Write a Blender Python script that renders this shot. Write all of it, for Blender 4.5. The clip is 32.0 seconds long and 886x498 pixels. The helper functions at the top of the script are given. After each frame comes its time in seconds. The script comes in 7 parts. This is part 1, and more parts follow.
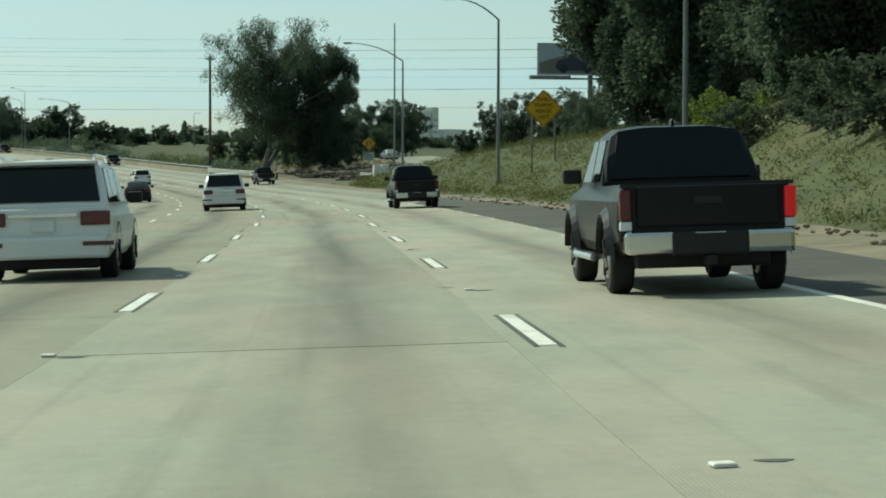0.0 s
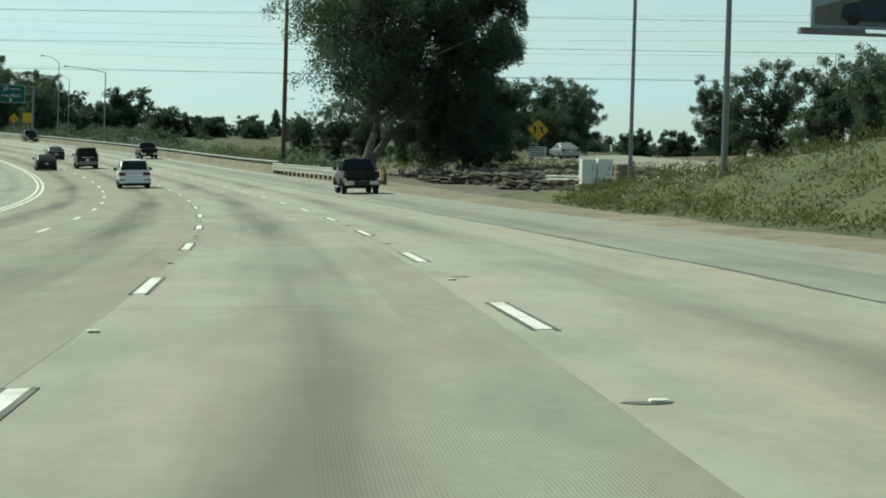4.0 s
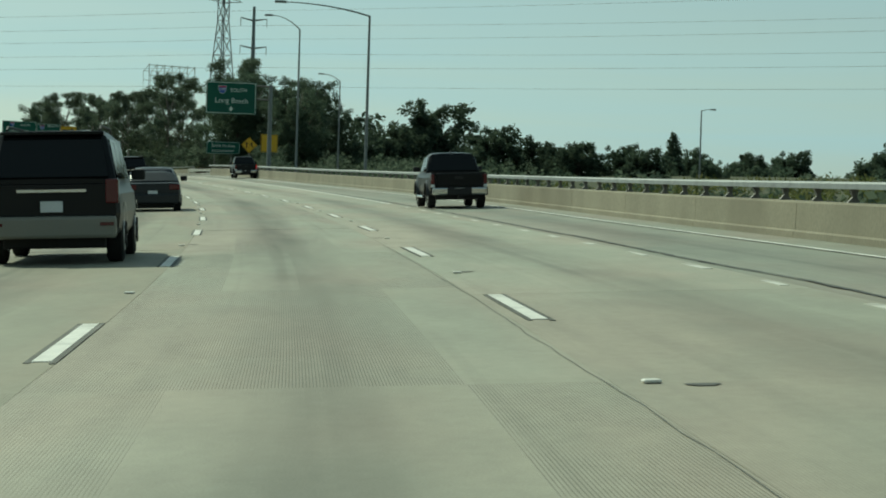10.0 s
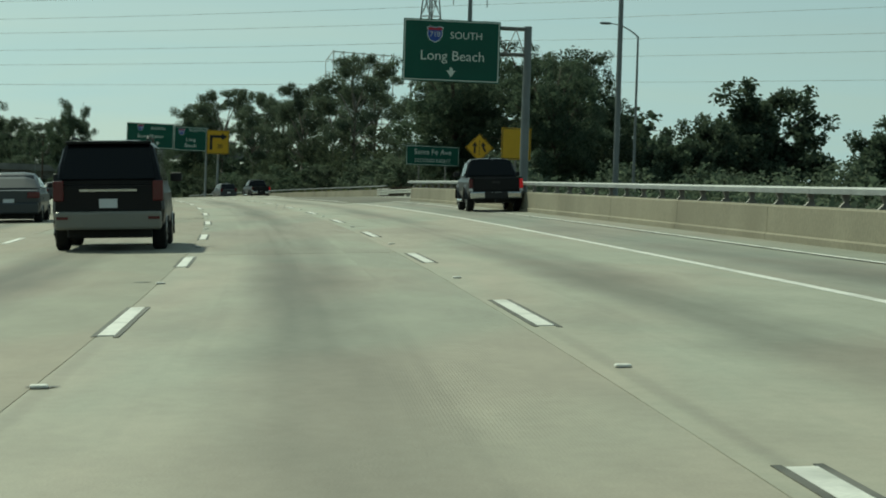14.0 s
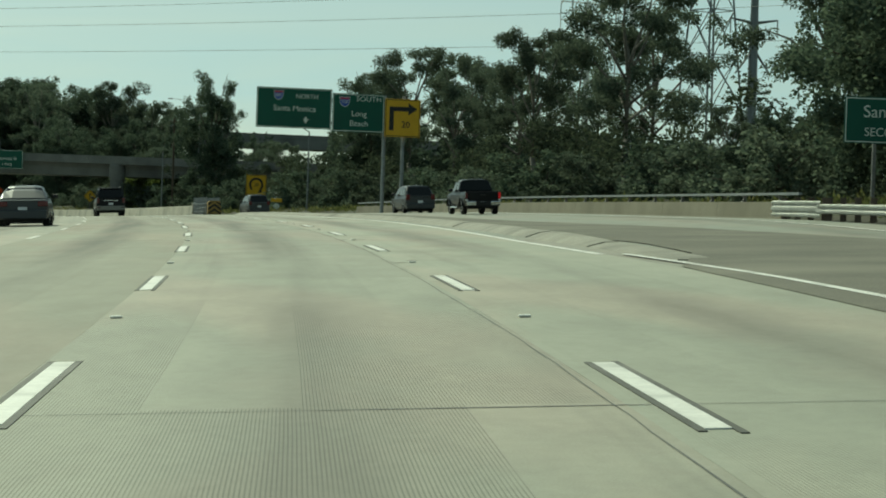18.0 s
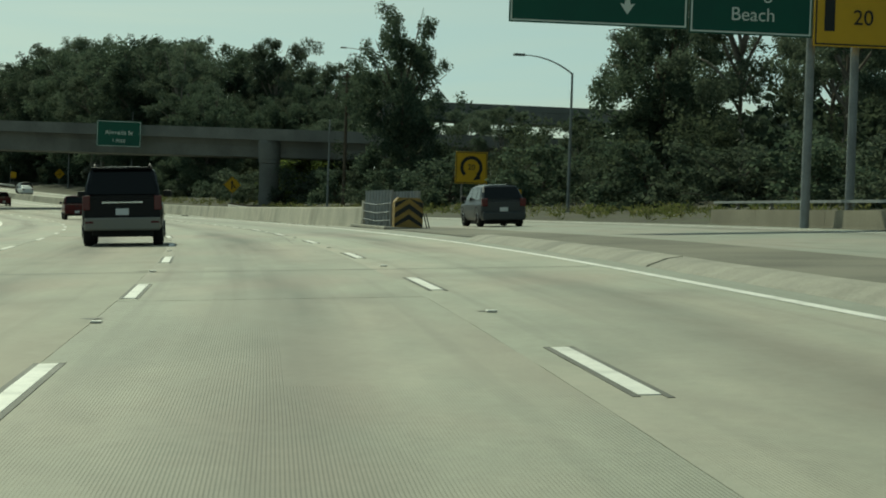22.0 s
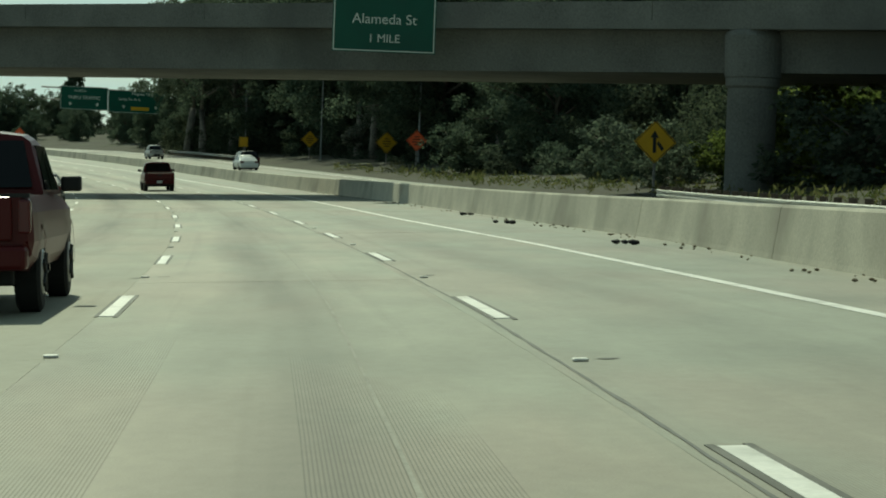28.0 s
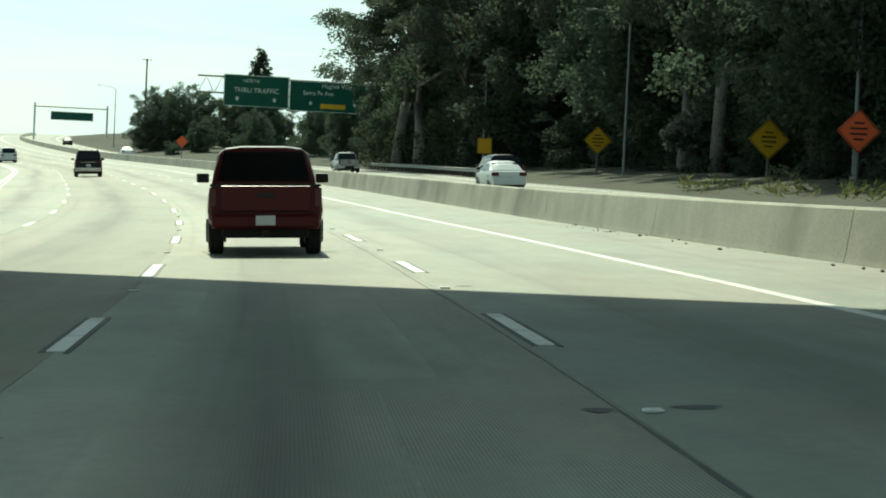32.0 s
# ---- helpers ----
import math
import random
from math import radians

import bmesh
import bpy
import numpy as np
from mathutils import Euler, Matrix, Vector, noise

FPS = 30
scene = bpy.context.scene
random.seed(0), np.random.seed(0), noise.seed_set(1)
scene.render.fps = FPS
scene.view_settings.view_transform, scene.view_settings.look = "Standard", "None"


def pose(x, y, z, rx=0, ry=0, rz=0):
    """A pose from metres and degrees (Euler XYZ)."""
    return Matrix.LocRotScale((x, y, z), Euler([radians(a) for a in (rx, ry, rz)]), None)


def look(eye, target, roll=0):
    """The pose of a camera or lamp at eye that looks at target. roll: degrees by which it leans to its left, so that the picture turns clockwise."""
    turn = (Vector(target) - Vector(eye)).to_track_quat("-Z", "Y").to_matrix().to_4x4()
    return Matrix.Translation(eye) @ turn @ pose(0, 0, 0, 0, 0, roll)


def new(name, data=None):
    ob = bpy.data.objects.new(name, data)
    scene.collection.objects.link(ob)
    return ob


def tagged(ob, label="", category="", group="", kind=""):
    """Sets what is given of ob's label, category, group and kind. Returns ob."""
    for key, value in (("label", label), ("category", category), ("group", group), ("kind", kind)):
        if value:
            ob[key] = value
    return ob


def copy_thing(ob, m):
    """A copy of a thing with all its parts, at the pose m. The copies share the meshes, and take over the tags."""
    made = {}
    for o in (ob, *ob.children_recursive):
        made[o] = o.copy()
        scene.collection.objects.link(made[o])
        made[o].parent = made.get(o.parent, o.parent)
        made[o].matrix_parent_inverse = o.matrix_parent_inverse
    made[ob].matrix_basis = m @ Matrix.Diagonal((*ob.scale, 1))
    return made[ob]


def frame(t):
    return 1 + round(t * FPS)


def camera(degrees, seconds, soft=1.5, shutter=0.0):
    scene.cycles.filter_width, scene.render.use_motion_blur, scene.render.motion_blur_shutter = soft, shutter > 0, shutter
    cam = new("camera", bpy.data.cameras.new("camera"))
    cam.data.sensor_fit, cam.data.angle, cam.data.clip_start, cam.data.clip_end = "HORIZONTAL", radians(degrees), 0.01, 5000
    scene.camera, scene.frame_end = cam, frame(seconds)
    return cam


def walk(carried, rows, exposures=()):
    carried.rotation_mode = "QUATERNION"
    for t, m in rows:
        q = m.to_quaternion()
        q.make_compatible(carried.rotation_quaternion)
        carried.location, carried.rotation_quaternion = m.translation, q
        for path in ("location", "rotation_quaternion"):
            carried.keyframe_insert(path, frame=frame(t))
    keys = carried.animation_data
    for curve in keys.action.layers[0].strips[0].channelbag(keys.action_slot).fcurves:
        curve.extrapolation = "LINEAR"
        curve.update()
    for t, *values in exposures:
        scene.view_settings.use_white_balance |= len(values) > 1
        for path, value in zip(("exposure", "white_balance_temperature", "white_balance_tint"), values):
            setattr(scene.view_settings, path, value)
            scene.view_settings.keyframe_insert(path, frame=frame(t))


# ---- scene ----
EXPO, TINT = -0.1, -12
cam = camera(21.72, 32.0, 1.9)
# seconds, x, y, z, yaw to the left, pitch, roll
PATH = [
    (0, -1.145, -0.019, 1.213, -3.056, -1.917, 0.134),
    (0.5, -1.094, 15.563, 1.083, -2.966, -1.871, 0.152),
    (1, -1.082, 31.104, 0.981, -2.793, -1.786, 0.387),
    (1.5, -1.122, 46.601, 0.902, -2.517, -1.706, 0.781),
    (2, -1.236, 62.067, 0.840, -2.289, -1.657, 1.219),
    (2.5, -1.446, 77.509, 0.788, -2.040, -1.688, 1.436),
    (3, -1.784, 92.888, 0.739, -1.402, -1.679, 1.365),
    (3.5, -2.297, 108.204, 0.692, -0.789, -1.684, 1.439),
    (4, -2.999, 123.458, 0.648, -0.258, -1.706, 1.600),
    (4.5, -3.894, 138.648, 0.608, 0.125, -1.753, 1.987),
    (5, -4.956, 153.776, 0.575, 0.822, -1.656, 1.833),
    (5.5, -6.166, 168.815, 0.554, 1.431, -1.588, 1.981),
    (6, -7.528, 183.873, 0.547, 2.075, -1.450, 1.880),
    (6.5, -9.052, 199.038, 0.557, 2.716, -1.425, 1.872),
    (7, -10.726, 214.084, 0.587, 3.355, -1.292, 1.720),
    (7.5, -12.570, 229.077, 0.648, 4.017, -1.118, 1.557),
    (8, -14.599, 244.014, 0.755, 4.709, -1.059, 1.498),
    (8.5, -16.829, 258.907, 0.901, 5.564, -0.950, 1.407),
    (9, -19.240, 273.607, 1.074, 6.392, -0.878, 1.480),
    (9.5, -21.821, 288.141, 1.269, 7.116, -0.847, 1.657),
    (10, -24.585, 302.660, 1.497, 7.819, -0.586, 1.684),
    (10.5, -27.491, 317.053, 1.755, 8.519, -0.405, 1.934),
    (11, -30.508, 331.247, 2.030, 9.145, -0.296, 2.112),
    (11.5, -33.648, 345.334, 2.314, 9.658, -0.257, 2.096),
    (12, -36.906, 359.268, 2.609, 10.142, -0.202, 2.045),
    (12.5, -40.317, 373.141, 2.917, 10.775, -0.230, 2.042),
    (13, -43.875, 386.922, 3.236, 11.414, -0.223, 1.938),
    (13.5, -47.593, 400.691, 3.565, 12.080, -0.228, 1.954),
    (14, -51.410, 414.285, 3.894, 12.884, -0.213, 1.873),
    (14.5, -55.338, 427.757, 4.220, 13.602, -0.221, 1.768),
    (15, -59.380, 441.119, 4.549, 14.240, -0.160, 1.852),
    (15.5, -63.532, 454.351, 4.884, 14.776, -0.121, 1.860),
    (16, -67.793, 467.451, 5.225, 15.208, -0.112, 1.874),
    (16.5, -72.166, 480.415, 5.566, 15.533, -0.156, 1.992),
    (17, -76.650, 493.239, 5.901, 16.306, -0.246, 1.855),
    (17.5, -81.238, 505.896, 6.216, 16.954, -0.236, 1.952),
    (18, -85.950, 518.451, 6.503, 17.536, -0.429, 1.890),
    (18.5, -90.776, 530.900, 6.766, 18.131, -0.479, 1.794),
    (19, -95.639, 543.052, 7.011, 18.769, -0.483, 1.760),
    (19.5, -100.585, 555.010, 7.220, 19.351, -0.658, 1.783),
    (20, -105.730, 567.045, 7.406, 19.918, -0.663, 1.692),
    (20.5, -110.983, 578.966, 7.568, 20.484, -0.662, 1.797),
    (21, -116.277, 590.666, 7.703, 21.046, -0.729, 1.804),
    (21.5, -121.658, 602.278, 7.816, 21.595, -0.832, 2.005),
    (22, -127.181, 613.921, 7.919, 22.170, -0.907, 1.928),
    (22.5, -132.860, 625.594, 8.015, 22.804, -1.071, 2.029),
    (23, -138.572, 637.009, 8.096, 23.492, -1.147, 2.124),
    (23.5, -144.425, 648.328, 8.152, 24.295, -1.310, 2.269),
    (24, -150.447, 659.579, 8.177, 25.155, -1.418, 2.413),
    (24.5, -156.560, 670.632, 8.170, 25.956, -1.516, 2.402),
    (25, -162.666, 681.356, 8.149, 26.690, -1.339, 2.415),
    (25.5, -168.886, 692.000, 8.118, 27.312, -1.570, 2.303),
    (26, -175.262, 702.666, 8.076, 27.968, -1.645, 2.308),
    (26.5, -181.796, 713.387, 8.030, 28.432, -1.679, 2.333),
    (27, -188.495, 724.193, 7.985, 28.727, -1.689, 2.319),
    (27.5, -195.366, 735.102, 7.945, 28.893, -1.709, 2.123),
    (28, -202.428, 746.126, 7.907, 29.412, -1.607, 2.105),
    (28.5, -209.501, 756.946, 7.857, 29.991, -1.605, 2.340),
    (29, -216.757, 767.791, 7.800, 30.729, -1.540, 2.437),
    (29.5, -224.229, 778.681, 7.756, 31.477, -1.480, 2.416),
    (30, -231.939, 789.627, 7.730, 32.152, -1.465, 2.618),
    (30.5, -239.852, 800.573, 7.726, 32.846, -1.428, 2.546),
    (31, -247.924, 811.465, 7.748, 33.479, -1.319, 2.555),
    (31.5, -256.105, 822.245, 7.793, 34.099, -1.226, 2.624),
    (32, -264.318, 832.829, 7.852, 34.696, -1.194, 2.591),
]
EXPOSURES = [(t, EXPO + e, 6500 + k, TINT + q) for t, e, k, q in ((0, 0.0, 200, 4), (2, 0.05, 180, 3.5), (6, 0.1, 160, 3), (7.5, 0.0, 140, 1.5), (9, -0.25, 140, -0.5), (13, -0.4, 250, 0), (18, -0.33, 450, 0), (20, -0.36, 580, 0), (24, -0.55, 540, 0), (28, -0.48, 500, -1), (29, -0.48, 480, -1), (30, -0.4, 480, 0), (31, -0.1, 400, 0), (32, 0.25, 300, 2))]
walk(cam, [(t, pose(x, y, z, 90 + pitch, 0, yaw) @ pose(0, 0, 0, 0, 0, roll)) for t, x, y, z, yaw, pitch, roll in PATH], EXPOSURES)

# the freeway's alignment: stations (m), curvature (1e-6 / m, to the left) and level of the camera's line
STATIONS = [-40, 0, 60, 78, 84, 120, 132, 138, 180, 240, 300, 360, 420, 480, 540, 600, 660, 720, 780, 840, 900, 960, 1060, 1110, 1160, 1210, 1260, 1320, 1450, 1700]
CURVES = [34, 226, 418, 473, 687, 797, 826, 644, 744, 814, 804, 759, 742, 771, 823, 866, 875, 834, 781, 747, 900, 1150, -269, 1420, 539, -246, -228, 23, -594, -594]
HEADING = -0.01349
ANCHOR = (140, -3.992, 139.920)
LEVELS = [(-200, 2.2), (-40, 0.5), (0, 0.0), (20, -0.16), (40, -0.28), (60, -0.36), (80, -0.43), (100, -0.5), (120, -0.55), (140, -0.61), (160, -0.65), (180, -0.66), (200, -0.65), (220, -0.6), (240, -0.49), (260, -0.31), (280, -0.07), (300, 0.22), (320, 0.56), (340, 0.95), (360, 1.35), (380, 1.79), (400, 2.24), (420, 2.7), (440, 3.17), (460, 3.65), (480, 4.15), (500, 4.64), (520, 5.1), (540, 5.51), (560, 5.88), (580, 6.18), (600, 6.42), (620, 6.6), (640, 6.76), (660, 6.89), (680, 6.96), (700, 6.95), (720, 6.91), (740, 6.84), (760, 6.77), (780, 6.71), (800, 6.64), (820, 6.56), (840, 6.52), (860, 6.53), (880, 6.59), (910, 6.72), (926, 6.79), (960, 7.09), (1000, 7.7), (1040, 8.28), (1080, 8.83), (1120, 9.45), (1160, 10.14), (1200, 10.92), (1240, 11.81), (1280, 12.78), (1340, 14.35), (1400, 16.02), (1500, 18.9), (1690, 24.38)]

# ---- world and sun ----
SUN_TURN, SUN_UP = 46.0, 42.0
world = bpy.data.worlds.new("world")
scene.world = world
world.use_nodes = True
wn, wl = world.node_tree.nodes, world.node_tree.links
sky = wn.new("ShaderNodeTexSky")
sky.sky_type, sky.sun_disc = "NISHITA", False
sky.sun_elevation, sky.sun_rotation = radians(SUN_UP), radians(-SUN_TURN)
sky.altitude, sky.air_density, sky.dust_density, sky.ozone_density = 20, 1.0, 0.8, 1.6
back = wn["Background"]
back.inputs["Strength"].default_value = 0.1
tc = wn.new("ShaderNodeTexCoord")
mp = wn.new("ShaderNodeMapping")
mp.inputs["Scale"].default_value = (1.6, 1.6, 16.0)
wl.new(tc.outputs["Generated"], mp.inputs["Vector"])
cloud = wn.new("ShaderNodeTexNoise")
cloud.inputs["Scale"].default_value, cloud.inputs["Detail"].default_value, cloud.inputs["Distortion"].default_value = 2.2, 7, 0.6
wl.new(mp.outputs["Vector"], cloud.inputs["Vector"])
cr = wn.new("ShaderNodeValToRGB")
cr.color_ramp.elements[0].position, cr.color_ramp.elements[1].position = 0.36, 0.74
cr.color_ramp.elements[0].color, cr.color_ramp.elements[1].color = (0.45, 0.45, 0.45, 1), (0.95, 0.95, 0.95, 1)
wl.new(cloud.outputs["Fac"], cr.inputs["Fac"])
wm = wn.new("ShaderNodeMixRGB")
grey = wn.new("ShaderNodeRGBToBW")
wl.new(sky.outputs["Color"], grey.inputs[0])
veil = wn.new("ShaderNodeVectorMath")
veil.operation = "SCALE"
veil.inputs[0].default_value = (2.3, 3.15, 3.55)
soft_glow = wn.new("ShaderNodeMath")
soft_glow.operation = "POWER"
soft_glow.inputs[1].default_value = 0.45
wl.new(grey.outputs[0], soft_glow.inputs[0])
wl.new(soft_glow.outputs[0], veil.inputs["Scale"])
wl.new(veil.outputs[0], wm.inputs["Color2"])
wl.new(cr.outputs["Color"], wm.inputs["Fac"])
wl.new(sky.outputs["Color"], wm.inputs["Color1"])
wl.new(wm.outputs["Color"], back.inputs["Color"])
sun = new("sun", bpy.data.lights.new("sun", "SUN"))
sun.data.energy, sun.data.angle, sun.data.color = 4.4, radians(1.0), (0.96, 0.95, 0.82)
st, se = radians(SUN_TURN), radians(SUN_UP)
sun.matrix_world = look((-300 * math.sin(st) * math.cos(se), 300 * math.cos(st) * math.cos(se), 300 * math.sin(se)), (0, 0, 0))


# ---- materials ----
def material(name, colour, rough=0.7, metal=0.0, vary=0.12, scale=3.0, fine=40.0, bump=0.2, spec=0.4, stain=None, coat=0.0):
    """A surface with two scales of colour variation and fine relief."""
    m = bpy.data.materials.new(name)
    m.use_nodes = True
    n, l = m.node_tree.nodes, m.node_tree.links
    p = n["Principled BSDF"]
    p.inputs["Roughness"].default_value, p.inputs["Metallic"].default_value = rough, metal
    p.inputs["Specular IOR Level"].default_value = spec
    p.inputs["Coat Weight"].default_value = coat
    co = n.new("ShaderNodeTexCoord")
    a, b = n.new("ShaderNodeTexNoise"), n.new("ShaderNodeTexNoise")
    a.inputs["Scale"].default_value, a.inputs["Detail"].default_value = scale, 5
    b.inputs["Scale"].default_value, b.inputs["Detail"].default_value = fine, 3
    l.new(co.outputs["Object"], a.inputs["Vector"])
    l.new(co.outputs["Object"], b.inputs["Vector"])
    add = n.new("ShaderNodeMath")
    add.operation = "ADD"
    l.new(a.outputs["Fac"], add.inputs[0])
    l.new(b.outputs["Fac"], add.inputs[1])
    ramp = n.new("ShaderNodeMapRange")
    ramp.inputs["From Min"].default_value, ramp.inputs["From Max"].default_value = 0.6, 1.4
    ramp.inputs["To Min"].default_value, ramp.inputs["To Max"].default_value = 1 - vary * 2, 1 + vary * 2
    l.new(add.outputs[0], ramp.inputs["Value"])
    mul = n.new("ShaderNodeVectorMath")
    mul.operation = "SCALE"
    mul.inputs[0].default_value = colour
    l.new(ramp.outputs[0], mul.inputs["Scale"])
    out = mul.outputs[0]
    if stain:
        s = n.new("ShaderNodeTexNoise")
        s.inputs["Scale"].default_value, s.inputs["Detail"].default_value = scale * 0.35, 6
        l.new(co.outputs["Object"], s.inputs["Vector"])
        sr = n.new("ShaderNodeMapRange")
        sr.inputs["From Min"].default_value, sr.inputs["From Max"].default_value = 0.5, 0.68
        l.new(s.outputs["Fac"], sr.inputs["Value"])
        mx = n.new("ShaderNodeMixRGB")
        mx.inputs["Color2"].default_value = (*stain, 1)
        l.new(sr.outputs[0], mx.inputs["Fac"])
        l.new(out, mx.inputs["Color1"])
        out = mx.outputs[0]
    l.new(out, p.inputs["Base Color"])
    if bump:
        bp = n.new("ShaderNodeBump")
        bp.inputs["Strength"].default_value, bp.inputs["Distance"].default_value = bump, 0.01
        l.new(b.outputs["Fac"], bp.inputs["Height"])
        l.new(bp.outputs[0], p.inputs["Normal"])
    return m


def road_material(name, colour, groove=1.0, oil=0.6):
    """Worn concrete slabs: UV is (metres across from the lane's middle, metres along)."""
    m = bpy.data.materials.new(name)
    m.use_nodes = True
    n, l = m.node_tree.nodes, m.node_tree.links
    p = n["Principled BSDF"]
    p.inputs["Roughness"].default_value, p.inputs["Specular IOR Level"].default_value = 0.7, 0.32
    uv = n.new("ShaderNodeTexCoord")
    sep = n.new("ShaderNodeSeparateXYZ")
    l.new(uv.outputs["UV"], sep.inputs[0])
    ob = n.new("ShaderNodeObjectInfo")

    def math_node(op, a, b=None, c=None):
        k = n.new("ShaderNodeMath")
        k.operation = op
        for i, v in enumerate((a, b, c)):
            if v is None:
                continue
            if isinstance(v, (int, float)):
                k.inputs[i].default_value = v
            else:
                l.new(v, k.inputs[i])
        return k.outputs[0]

    def noise_at(sx, sy, detail, distortion=0.0):
        mpn = n.new("ShaderNodeMapping")
        mpn.inputs["Scale"].default_value = (sx, sy, 1)
        l.new(uv.outputs["UV"], mpn.inputs["Vector"])
        t = n.new("ShaderNodeTexNoise")
        t.inputs["Scale"].default_value, t.inputs["Detail"].default_value, t.inputs["Distortion"].default_value = 1.0, detail, distortion
        l.new(mpn.outputs[0], t.inputs["Vector"])
        return t.outputs["Fac"]

    def ramp(v, a, b, c, d):
        r = n.new("ShaderNodeMapRange")
        for k, x in zip(("From Min", "From Max", "To Min", "To Max"), (a, b, c, d)):
            r.inputs[k].default_value = x
        l.new(v, r.inputs["Value"])
        return r.outputs[0]

    along, across = sep.outputs["Y"], sep.outputs["X"]
    big, mid, fine, grain = noise_at(0.5, 0.06, 4), noise_at(1.6, 0.5, 5), noise_at(9, 5, 4), noise_at(60, 40, 2)
    wander = math_node("MULTIPLY", math_node("SUBTRACT", big, 0.5), 0.9)
    u = math_node("ADD", across, wander)
    band = ramp(math_node("ABSOLUTE", u), 0.15, 0.85, 1.0, 0.0)
    band = math_node("MULTIPLY", band, ramp(noise_at(0.8, 0.035, 3), 0.35, 0.65, 0.2, 1.0))
    dark = math_node("SUBTRACT", 1.0, math_node("MULTIPLY", band, oil))
    tone = math_node("ADD", ramp(mid, 0.3, 0.7, 0.9, 1.08), ramp(fine, 0.3, 0.7, -0.05, 0.05))
    tone = math_node("ADD", tone, ramp(grain, 0.3, 0.7, -0.05, 0.05))
    tone = math_node("MULTIPLY", tone, ramp(ob.outputs["Random"], 0, 1, 0.93, 1.05))
    streak = ramp(noise_at(2.6, 0.02, 3), 0.58, 0.75, 1.0, 0.8)
    tone = math_node("MULTIPLY", math_node("MULTIPLY", tone, dark), streak)
    saw = math_node("SINE", math_node("MULTIPLY", across, 2 * math.pi / 0.0205))
    cell = n.new("ShaderNodeCombineXYZ")
    l.new(math_node("FLOOR", math_node("MULTIPLY", across, 1.15)), cell.inputs[0])
    l.new(math_node("FLOOR", math_node("MULTIPLY", along, 0.085)), cell.inputs[1])
    dice = n.new("ShaderNodeTexWhiteNoise")
    dice.noise_dimensions = "2D"
    l.new(cell.outputs[0], dice.inputs["Vector"])
    patch = math_node("MULTIPLY", ramp(dice.outputs["Value"], 0.3, 0.31, 0.0, 1.0), ramp(noise_at(0.12, 0.02, 2), 0.47, 0.52, 0.0, 1.0))
    patch = math_node("MULTIPLY", patch, ramp(noise_at(1.4, 0.5, 3), 0.38, 0.5, 0.35, 1.0))
    cut = math_node("MULTIPLY", ramp(saw, 0.0, 0.7, 0.0, 1.0), patch)
    tone = math_node("MULTIPLY", tone, math_node("SUBTRACT", 1.0, math_node("MULTIPLY", cut, 0.36 * groove)))
    mul = n.new("ShaderNodeVectorMath")
    mul.operation = "SCALE"
    hue = n.new("ShaderNodeMixRGB")
    hue.inputs["Color1"].default_value = (colour[0] * 0.96, colour[1] * 1.02, colour[2] * 0.98, 1)
    hue.inputs["Color2"].default_value = (colour[0] * 1.05, colour[1] * 0.99, colour[2] * 0.95, 1)
    l.new(ramp(noise_at(0.35, 0.09, 4, 0.4), 0.42, 0.62, 0.0, 1.0), hue.inputs["Fac"])
    l.new(hue.outputs[0], mul.inputs[0])
    blotch = ramp(noise_at(0.55, 0.16, 5, 0.5), 0.52, 0.72, 1.0, 0.82)
    speck = ramp(noise_at(26, 14, 2), 0.7, 0.76, 1.0, 1.16)
    tone = math_node("MULTIPLY", math_node("MULTIPLY", tone, blotch), speck)
    l.new(tone, mul.inputs["Scale"])
    l.new(mul.outputs[0], p.inputs["Base Color"])
    bp = n.new("ShaderNodeBump")
    bp.inputs["Strength"].default_value, bp.inputs["Distance"].default_value = 0.25, 0.006
    l.new(math_node("SUBTRACT", math_node("ADD", fine, grain), cut), bp.inputs["Height"])
    l.new(bp.outputs[0], p.inputs["Normal"])
    return m


def leaf_material(name, colour, other):
    m = bpy.data.materials.new(name)
    m.use_nodes = True
    n, l = m.node_tree.nodes, m.node_tree.links
    p = n["Principled BSDF"]
    p.inputs["Roughness"].default_value, p.inputs["Specular IOR Level"].default_value = 0.85, 0.06
    g = n.new("ShaderNodeNewGeometry")
    ob = n.new("ShaderNodeObjectInfo")
    mx = n.new("ShaderNodeMixRGB")
    mx.inputs["Color1"].default_value, mx.inputs["Color2"].default_value = (*colour, 1), (*other, 1)
    l.new(g.outputs["Random Per Island"], mx.inputs["Fac"])
    hsv = n.new("ShaderNodeHueSaturation")
    mr = n.new("ShaderNodeMapRange")
    mr.inputs["To Min"].default_value, mr.inputs["To Max"].default_value = 0.75, 1.25
    l.new(ob.outputs["Random"], mr.inputs["Value"])
    l.new(mr.outputs[0], hsv.inputs["Value"])
    l.new(mx.outputs[0], hsv.inputs["Color"])
    l.new(hsv.outputs[0], p.inputs["Base Color"])
    tr = n.new("ShaderNodeBsdfTranslucent")
    l.new(hsv.outputs[0], tr.inputs["Color"])
    ms = n.new("ShaderNodeMixShader")
    ms.inputs["Fac"].default_value = 0.5
    l.new(p.outputs[0], ms.inputs[1])
    l.new(tr.outputs[0], ms.inputs[2])
    l.new(ms.outputs[0], n["Material Output"].inputs["Surface"])
    return m


